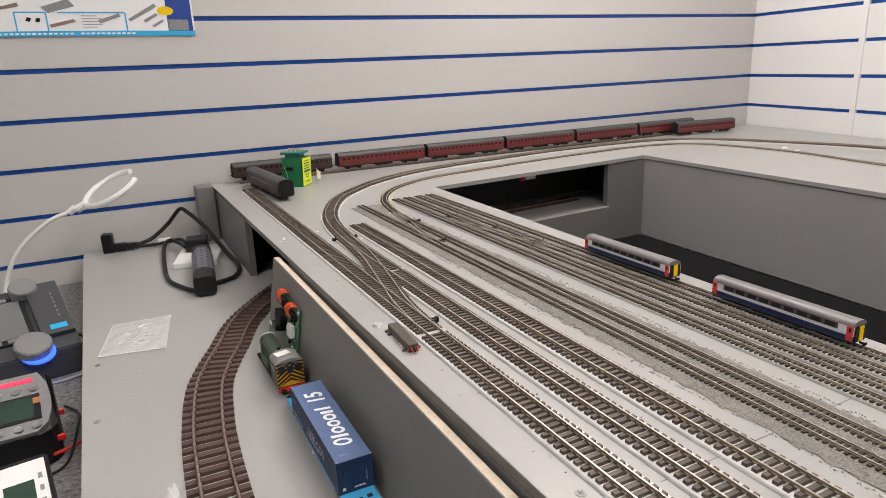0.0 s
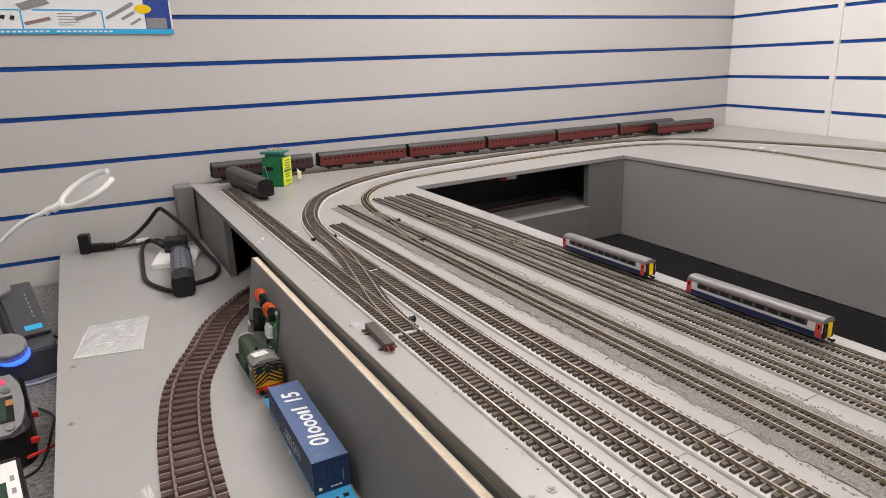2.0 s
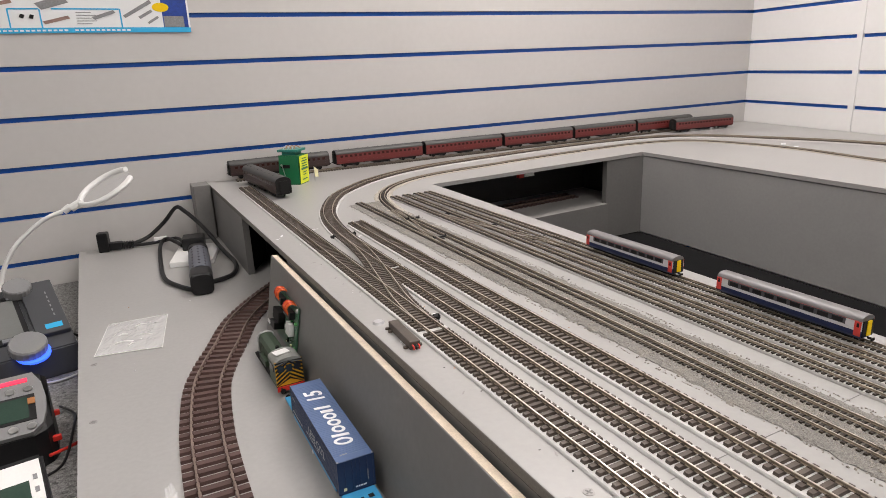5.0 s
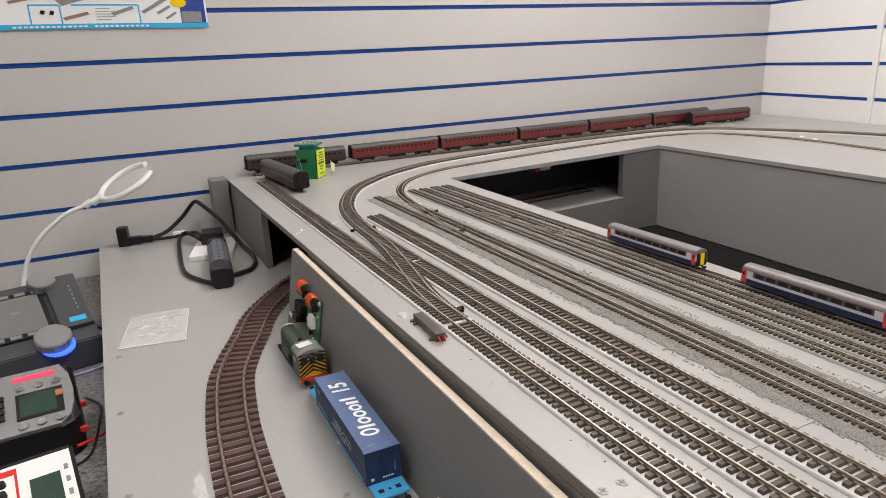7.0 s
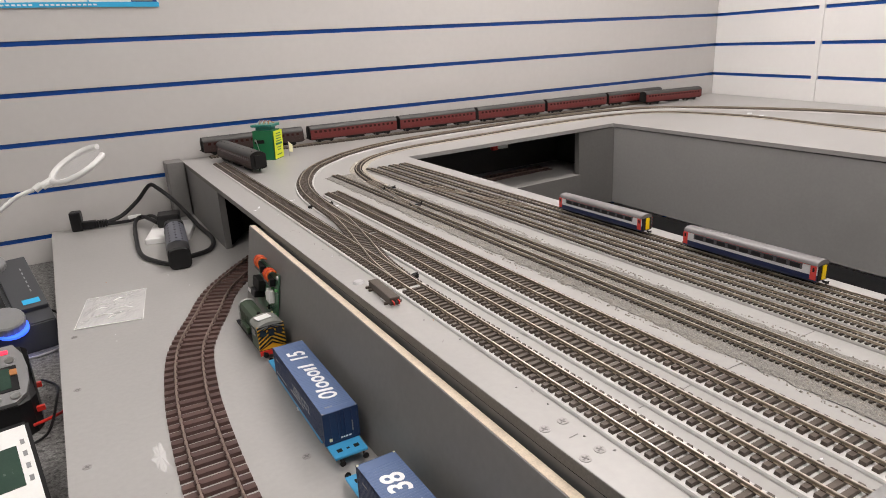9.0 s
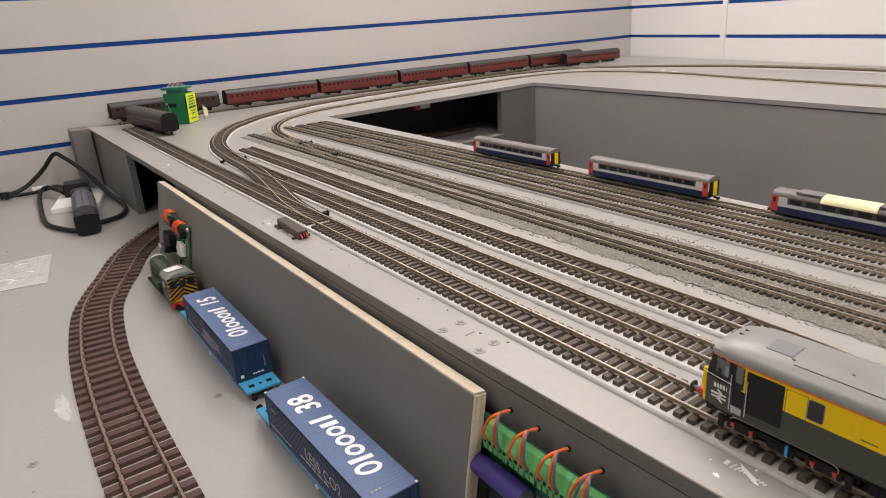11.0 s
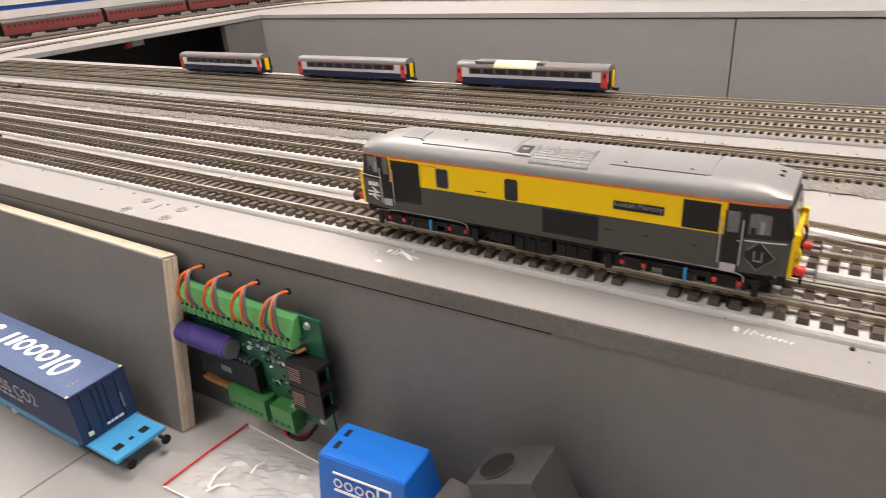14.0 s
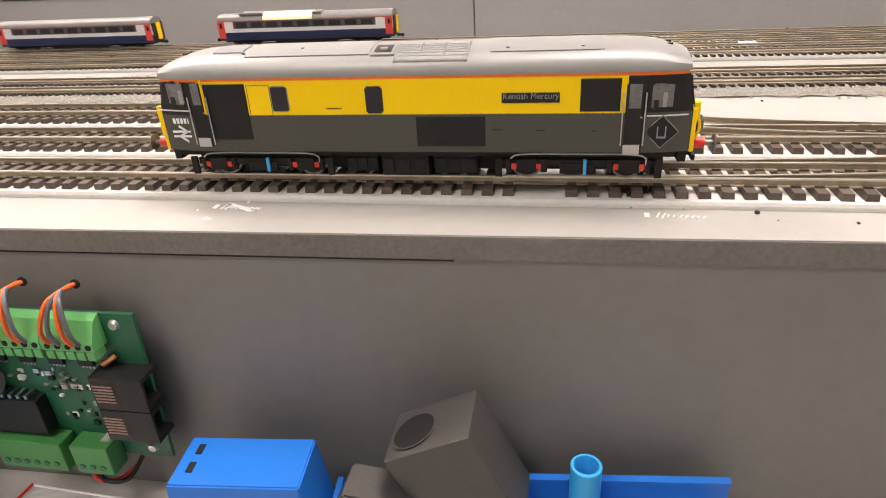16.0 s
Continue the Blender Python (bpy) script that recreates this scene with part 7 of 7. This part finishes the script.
rot_part("ring", bm, HEAD, white_plastic, ml, "white ring frame", smooth=True)
bm = bmesh.new()
n = 36
rows = [[bm.verts.new((0.057 * r * math.cos(k * math.tau / n), 0.051 * r * math.sin(k * math.tau / n), 0.004 * (1 - r * r))) for k in range(n)] for r in (0.3, 0.7, 1.0)]
for p, q in zip(rows, rows[1:]):
    for k in range(n):
        bm.faces.new((p[k], p[(k + 1) % n], q[(k + 1) % n], q[k]))
bm.faces.new(rows[0])
rot_part("lens", bm, HEAD, glass, ml, "clear magnifying lens", smooth=True)

# poster on the slat wall
po = thing("poster", "white track catalogue poster with cyan border and pictures", "poster")
def bent(x):
    return 0.004 * math.sin((x + 0.75) * 4.0)
def sheet(name, x0, x1, z0, z1, lift, mat, lab="", par=None, shape=None):
    bm = bmesh.new()
    n = 14
    rows = []
    for k in range(n + 1):
        x = x0 + (x1 - x0) * k / n
        y = WALL_Y - 0.0035 - lift
        rows.append([(x, y, z0 + bent(x)), (x, y, z1 + bent(x)), (x, y + 0.0003, z1 + bent(x)), (x, y + 0.0003, z0 + bent(x))])
    loft(bm, rows)
    return part(name, bm, mat, par or po, lab)
sheet("paper", -0.78, 0.001, 1.362, 1.86, 0.0, print_white)
sheet("border", -0.78, 0.001, 1.362, 1.373, 0.0004, print_cyan, "cyan bottom border")
sheet("photo", -0.058, -0.003, 1.373, 1.50, 0.0004, print_blue, "dark blue photograph")
sheet("photo_track", -0.056, -0.012, 1.374, 1.398, 0.0008, print_grey)
for x in (-0.365, -0.306, -0.148):
    sheet("rule", x, x + 0.003, 1.373, 1.412, 0.0006, print_cyan, "cyan rule line")
for x0, x1 in ((-0.365, -0.306), (-0.282, -0.148)):
    sheet("rule", x0, x1, 1.4105, 1.4135, 0.0007, print_cyan, "cyan rule line")
def quad_pic(name, pts, mat):
    bm = bmesh.new()
    y = WALL_Y - 0.0045
    a = [bm.verts.new((x, y, z + bent(x))) for x, z in pts]
    b = [bm.verts.new((x, y + 0.0003, z + bent(x))) for x, z in pts]
    n = len(a)
    bm.faces.new(a)
    bm.faces.new(b[::-1])
    for k in range(n):
        bm.faces.new((a[k], b[k], b[(k + 1) % n], a[(k + 1) % n]))
    part(name, bm, mat, po)
quad_pic("picture", [(-0.302, 1.386), (-0.298, 1.380), (-0.248, 1.392), (-0.252, 1.398)], print_brown)
quad_pic("picture", [(-0.206, 1.395), (-0.200, 1.389), (-0.156, 1.404), (-0.160, 1.410)], print_grey)
quad_pic("picture", [(-0.312, 1.423), (-0.300, 1.410), (-0.246, 1.425), (-0.258, 1.44)], print_grey)
quad_pic("picture", [(-0.40, 1.420), (-0.398, 1.415), (-0.352, 1.424), (-0.354, 1.432)], print_brown)
quad_pic("picture", [(-0.345, 1.395), (-0.337, 1.392), (-0.333, 1.400), (-0.341, 1.402)], matt_black)
quad_pic("picture", [(-0.327, 1.393), (-0.319, 1.391), (-0.316, 1.399), (-0.323, 1.401)], matt_black)
quad_pic("picture", [(-0.142, 1.398), (-0.137, 1.393), (-0.078, 1.426), (-0.082, 1.433)], print_grey)
quad_pic("picture", [(-0.110, 1.396), (-0.106, 1.391), (-0.078, 1.407), (-0.081, 1.412)], print_grey)
quad_pic("picture", [(-0.092, 1.384), (-0.089, 1.380), (-0.066, 1.394), (-0.069, 1.398)], print_grey)
quad_pic("yellow_oval", [(-0.060 + 0.018 * math.cos(a * math.tau / 20), 1.417 + 0.010 * math.sin(a * math.tau / 20)) for a in range(20)], yellow_paint)
for k in range(5):
    sheet("print_bar", -0.236, -0.206 + 0.01 * (k % 2), 1.380 + 0.006 * k, 1.3815 + 0.006 * k, 0.0006, print_grey)
for k in range(26):
    x = -0.40 + 0.0105 * k
    if -0.262 < x < -0.25:
        continue
    sheet("print_bar", x, x + 0.007, 1.3655, 1.3690, 0.0008, print_white)
# white specks on the far board
for x, y in ((1.50, 0.98), (1.47, 0.92), (0.3203, -0.4025), (0.345, -0.52)):
    bm = bmesh.new()
    box(bm, -0.012, 0.012, -0.006, 0.006, 0, 0.003, bevel=0.001, m=Matrix.Translation((x, y, ZU)) @ Matrix.Rotation(0.6, 4, "Z") if x > 1 else Matrix.Translation((x, y, ZU + 0.003)) @ Matrix.Diagonal((0.35, 1, 1, 1)))
    solid("plaster_chip", bm, print_white, "small white chip lying on the board", "chip")

# glue residue and the tie bar beside the siding points
bm = bmesh.new()
box(bm, -0.0015, 0.0150, -0.0062, 0.0062, 0.0028, 0.0056, bevel=0.0004)
box(bm, -0.0045, -0.0018, -0.0012, 0.0012, 0.0, 0.0052, bevel=0.0005)
tb = solid("point_tie_bar", bm, matt_black, "black plastic tie bar between the point rails", "tie bar", Matrix.Translation((0.0410, -0.2955, ZU)))
r = random.Random(21)
for y, wide in ((-0.2955, 0.012), (-0.3075, 0.007), (-0.3135, 0.006), (-0.279, 0.004)):
    bm = bmesh.new()
    n = 14
    rows = []
    for q, z in ((1.0, 0.0), (0.85, 0.0012), (0.4, 0.0017)):
        rows.append([bm.verts.new((q * 0.0042 * math.cos(k * math.tau / n) * r.uniform(0.8, 1.15), q * wide * 0.55 * math.sin(k * math.tau / n) * r.uniform(0.85, 1.1), z)) for k in range(n)])
    for a, b in zip(rows, rows[1:]):
        for k in range(n):
            bm.faces.new((a[k], a[(k + 1) % n], b[(k + 1) % n], b[k]))
    bm.faces.new(rows[-1])
    bm.faces.new(rows[0][::-1])
    solid("glue_residue", bm, screw_grey, "torn lump of pale underlay stuck to the board", "residue", Matrix.Translation((0.0365, y, ZU + 0.0001)))
# dark grit and pale flecks lying on the boards
for k in range(70):
    if k < 34:
        x, y, z = r.uniform(0.02, 0.036), r.uniform(-0.42, 0.9), ZU
    elif k < 52:
        x, y, z = r.choice((0.0735, 0.122, 0.176, 0.270)) + r.uniform(-0.004, 0.004), r.uniform(-0.4, 0.85), ZU
    else:
        x, y, z = r.uniform(-0.27, -0.09), r.uniform(0.1, 1.1), ZL
        if -0.215 < x < -0.135 and y < 0.62:
            continue
    s = r.uniform(0.0004, 0.0011)
    bm = bmesh.new()
    bmesh.ops.create_icosphere(bm, subdivisions=1, radius=s)
    for v in bm.verts:
        v.co.x *= r.uniform(0.6, 2.0)
        v.co.z *= 0.5
    solid("grit", bm, r.choice((matt_black, fascia_grey, print_white, copper)), "tiny speck of grit lying on the board", "grit", Matrix.Translation((x, y, z + s * 0.3)), group="grit specks")

# ---- tracks laid ----
track("straight siding of code rail on brown sleepers with pale underlay", [(T1X, 1.327), (T1X, 0.8), (T1X, 0.2), (T1X, -0.40)], OO, ZU, sleeper_brown, 0.0340, skip=lambda p: abs(p.y - 0.3306) < 0.0045 or abs(p.y + 0.262) < 0.006)
track("straight siding of code rail on brown sleepers with pale underlay", [(T1X, -0.4077), (T1X, -0.9), (T1X, -1.4)], OO, ZU, sleeper_brown, 0.0340, single=False)
track("main line curving from the sidings along the back wall", MAIN[:9], OO, ZU, sleeper_brown, 0.0340, skip=lambda p: abs(p.y - 0.5535) < 0.0045)
track("main line curving along the back wall", MAIN[8:], OO, ZU, sleeper_brown, 0.0340, single=False)
track("straight siding beside the main line on brown sleepers", [(T3X, 0.83), (T3X, 0.3), (T3X, -0.02), (0.1455, -0.09), (0.1405, -0.15), (0.1310, -0.21), (0.1220, -0.267), (0.1145, -0.32), (0.1060, -0.37), (0.1005, -0.42), (T2X, -0.47)], OO, ZU, sleeper_brown, 0.0340, skip=lambda p: p.y < -0.27)
track("main line lead through the points", [(T2X, -0.2577), (T2X, -0.6), (T2X, -1.0), (T2X, -1.4)], OO, ZU + 0.0002, sleeper_brown, 0.0342)
track("crossover rails of a set of points", [(0.0995, 0.76), (0.0915, 0.64), (0.072, 0.52), (0.056, 0.43), (T1X, 0.36)], OO, ZU + 0.0030, sleeper_brown)
track("crossover rails of a set of points", [(T1X, -0.25), (0.0525, -0.34), (0.061, -0.43), (0.075, -0.52), (0.089, -0.61), (T2X, -0.72)], OO, ZU + 0.0031, sleeper_brown, skip=lambda p: p.y > -0.40)
for nx in (0.2925, 0.3190, 0.3450, 0.3705):
    track("narrow storage siding of fine rail on dark sleepers", [(nx, 1.0), (nx, 0.4), (nx, -0.3), (nx, -1.4)], NG, ZU, sleeper_black, 0.0172, single=False, group="storage sidings", bed=fine_bed)
for a, b, y0 in ((0.2925, 0.3190, 0.80), (0.3190, 0.3450, 0.66)):
    track("crossover rails between storage sidings", [(a, y0), (a + 0.004, y0 - 0.05), (b - 0.004, y0 - 0.13), (b, y0 - 0.18)], NG, ZU + 0.0031, sleeper_black, sleepers=False)
for nx, y0 in ((0.211, 0.99), (0.239, 0.80)):
    track("ballasted siding of fine rail", [(nx, y0), (nx, 0.4), (nx, -0.3), (nx, -1.4)], NG, ZU + 0.0016, sleeper_black, single=False, group="ballasted tracks")
INNER = [(0.239, 0.79), (0.246, 0.90), (0.270, 1.01), (0.319, 1.098), (0.3875, 1.158), (0.48, 1.200), (0.64, 1.228), (0.946, 1.268), (1.25, 1.275), (1.40, 1.19), (1.44, 0.93), (1.39, 0.647), (1.34, 0.3), (1.27, -0.2), (1.2, -1.3)]
track("ballasted branch line of fine rail curving round the well", INNER, NG, ZU + 0.0016, sleeper_black, single=False, group="ballasted tracks")
track("ballasted crossing rails of fine track", [(0.211, 0.62), (0.216, 0.70), (0.233, 0.82), (0.239, 0.88)], NG, ZU + 0.0020, sleeper_black, sleepers=False)
bm = bmesh.new()
bed_strip(bm, smooth_path([(0.2235, 0.985, ZU), (0.2235, 0.4, ZU), (0.2225, -0.4, ZU), (0.222, -1.4, ZU)], 0.006), 0.072, 0.0003, 0.0015, 0.062, 0.002)
solid("ballast_bed", bm, ballast_mat, "loose grey ballast round the fine-rail tracks", "ballast", kind="stuff")
bm = bmesh.new()
bed_strip(bm, smooth_path([(x, y, ZU) for x, y in INNER], 0.008), 0.036, 0.0002, 0.0014, 0.028, 0.0015)
solid("ballast_bed", bm, ballast_tan, "pale tan ballast under the curving branch line", "ballast", kind="stuff")
LOW = [(-0.172, -0.10), (-0.1745, 0.06), (-0.1757, 0.20), (-0.1762, 0.32), (-0.1735, 0.42), (-0.168, 0.50), (-0.154, 0.60), (-0.134, 0.665), (-0.1065, 0.732), (-0.0793, 0.802), (-0.0464, 0.86), (0.025, 0.955), (0.13, 1.065), (0.30, 1.18), (0.6, 1.245), (0.98, 1.28)]
track("large-scale curved track with red-brown sleepers on the lower board", LOW, OG, ZL, sleeper_red)


def stones(name, label, mat, count, place, seed, size):
    """Loose angular stones, all in one mesh."""
    r = random.Random(seed)
    verts, faces = [], []
    for k in range(count):
        x, y, z = place(r)
        a = r.uniform(0, math.tau)
        s = size * r.uniform(0.55, 1.35)
        b = len(verts)
        for i, (u, v, w) in enumerate(((1, 0.1, 0), (0.1, 1, 0), (-1, -0.1, 0), (0, -1, 0), (0.45, 0.35, 0.9), (-0.4, -0.3, 0.8))):
            u, v, w = u * r.uniform(0.7, 1.2), v * r.uniform(0.7, 1.2), w * r.uniform(0.7, 1.2)
            verts.append((x + s * (u * math.cos(a) - v * math.sin(a)), y + s * (u * math.sin(a) + v * math.cos(a)), z + s * w))
        faces += [tuple(b + i for i in f) for f in ((0, 1, 4), (1, 2, 5), (1, 5, 4), (2, 3, 5), (3, 0, 4), (3, 4, 5))]
    me = bpy.data.meshes.new(name)
    me.from_pydata(verts, [], faces)
    me.materials.append(mat)
    tagged(new(name, me), label, "ballast", kind="stuff")


def beside(r):
    y = r.choice((r.uniform(-0.45, 0.985), r.uniform(-0.1, 0.6)))
    x = 0.2235 + 0.036 * max(-1.12, min(1.12, r.gauss(0, 0.52))) + 0.002 * math.sin(y * 31)
    return x, y, ZU + (0.0013 if abs(x - 0.2235) < 0.030 else 0.0002)


INNER_PATH = smooth_path([(x, y, ZU) for x, y in INNER], 0.004)


def along(r):
    i = r.randrange(5, 420)
    p, q = INNER_PATH[i], INNER_PATH[i + 1]
    d = (q - p).normalized()
    o = max(-0.019, min(0.021, r.gauss(0, 0.010)))
    return p.x + d.y * o, p.y - d.x * o, ZU + (0.0012 if abs(o) < 0.013 else 0.0002)


stones("ballast_stones", "loose grey stones beside the fine-rail tracks", stone_mat, 12000, beside, 4, 0.0010)
stones("ballast_stones", "loose tan stones along the curving branch line", ballast_tan, 3500, along, 5, 0.0008)


# point blades' fittings
def point_fitting(x, y, wide, seed):
    r = random.Random(seed)
    p = thing("point_fitting", "black plastic tie bar and spring of a set of points", "point fitting", Matrix.Translation((x, y, ZU + 0.0030)), group="point fittings")
    bm = bmesh.new()
    box(bm, -wide / 2, wide / 2, -0.0016, 0.0016, -0.0028, 0.0014, bevel=0.0003)
    part("tie_bar", bm, matt_black, p)
    for s in (-1, 1):
        bm = bmesh.new()
        cyl(bm, (s * wide * 0.52, 0, -0.0028), (s * wide * 0.52, 0, 0.0040), 0.0013, 0.0009, seg=8)
        box(bm, s * wide * 0.40, s * wide * 0.62, 0.002, 0.006 + r.uniform(0, 0.003), -0.0028, 0.0008, bevel=0.0003)
        part("lug", bm, matt_black, p)
    bm = bmesh.new()
    box(bm, -wide * 0.25, wide * 0.25, -0.0085, -0.0035, -0.0028, 0.0002, bevel=0.0003)
    part("spring_box", bm, sleeper_black, p)


for k, (x, y, wide) in enumerate(((0.1005, 0.760, 0.034), (0.0560, 0.3640, 0.030), (0.243, 0.798, 0.020), (0.222, 0.656, 0.020), (0.3440, 0.560, 0.018), (0.330, 0.674, 0.020), (0.3165, 0.79, 0.018))):
    point_fitting(x, y, wide, k)
for nx in (0.2925, 0.3190, 0.3450, 0.3705):
    bm = bmesh.new()
    box(bm, nx - 0.0085, nx + 0.0085, 1.0005, 1.0035, ZU, ZU + 0.0045, bevel=0.0004)
    solid("track_end_block", bm, sleeper_black, "dark end block of a storage siding", "buffer stop", group="end blocks")


def smear(x, y, a, length, wide, mat, label, seed):
    """A thin ragged patch of paint or dirt lying on the board."""
    r = random.Random(seed)
    bm = bmesh.new()
    n = 16
    ring = []
    for k in range(n):
        b = math.tau * k / n
        q = r.uniform(0.45, 1.15)
        ring.append(bm.verts.new((length * 0.5 * q * math.cos(b), wide * 0.5 * q * math.sin(b), 0.0003)))
    mid = bm.verts.new((0, 0, 0.00045))
    for k in range(n):
        bm.faces.new((ring[k], ring[(k + 1) % n], mid))
    solid("paint_smear", bm, mat, label, "smear", Matrix.Translation((x, y, ZU)) @ Matrix.Rotation(a, 4, "Z"), group="smears")


for k, (x, y, a, length, wide) in enumerate(((0.0142, 0.829, 1.2, 0.018, 0.0045), (0.0040, 0.812, 0.5, 0.012, 0.004), (0.0727, 0.841, 0.1, 0.014, 0.005), (0.1236, 0.750, 0.3, 0.010, 0.005), (0.0263, -0.1488, 1.1, 0.016, 0.004), (0.0260, 0.365, 0.9, 0.008, 0.0025), (0.0725, 0.38, 0.4, 0.007, 0.0045), (0.0150, -0.1405, 1.4, 0.006, 0.003))):
    smear(x, y, a, length, wide, print_white, "dried white paint smear on the board", k)
for k, (x, y, a, length, wide) in enumerate(((0.0165, 0.649, 0.3, 0.012, 0.003), (0.1894, 0.661, 0.2, 0.014, 0.003), (0.2700, 0.547, 0.8, 0.012, 0.003), (0.0290, 0.100, 1.2, 0.010, 0.002), (0.0160, 0.210, 0.7, 0.008, 0.002), (0.122, 0.30, 0.2, 0.009, 0.002))):
    smear(x, y, a, length, wide, screw_grey, "grey scuff mark on the painted board", 40 + k)
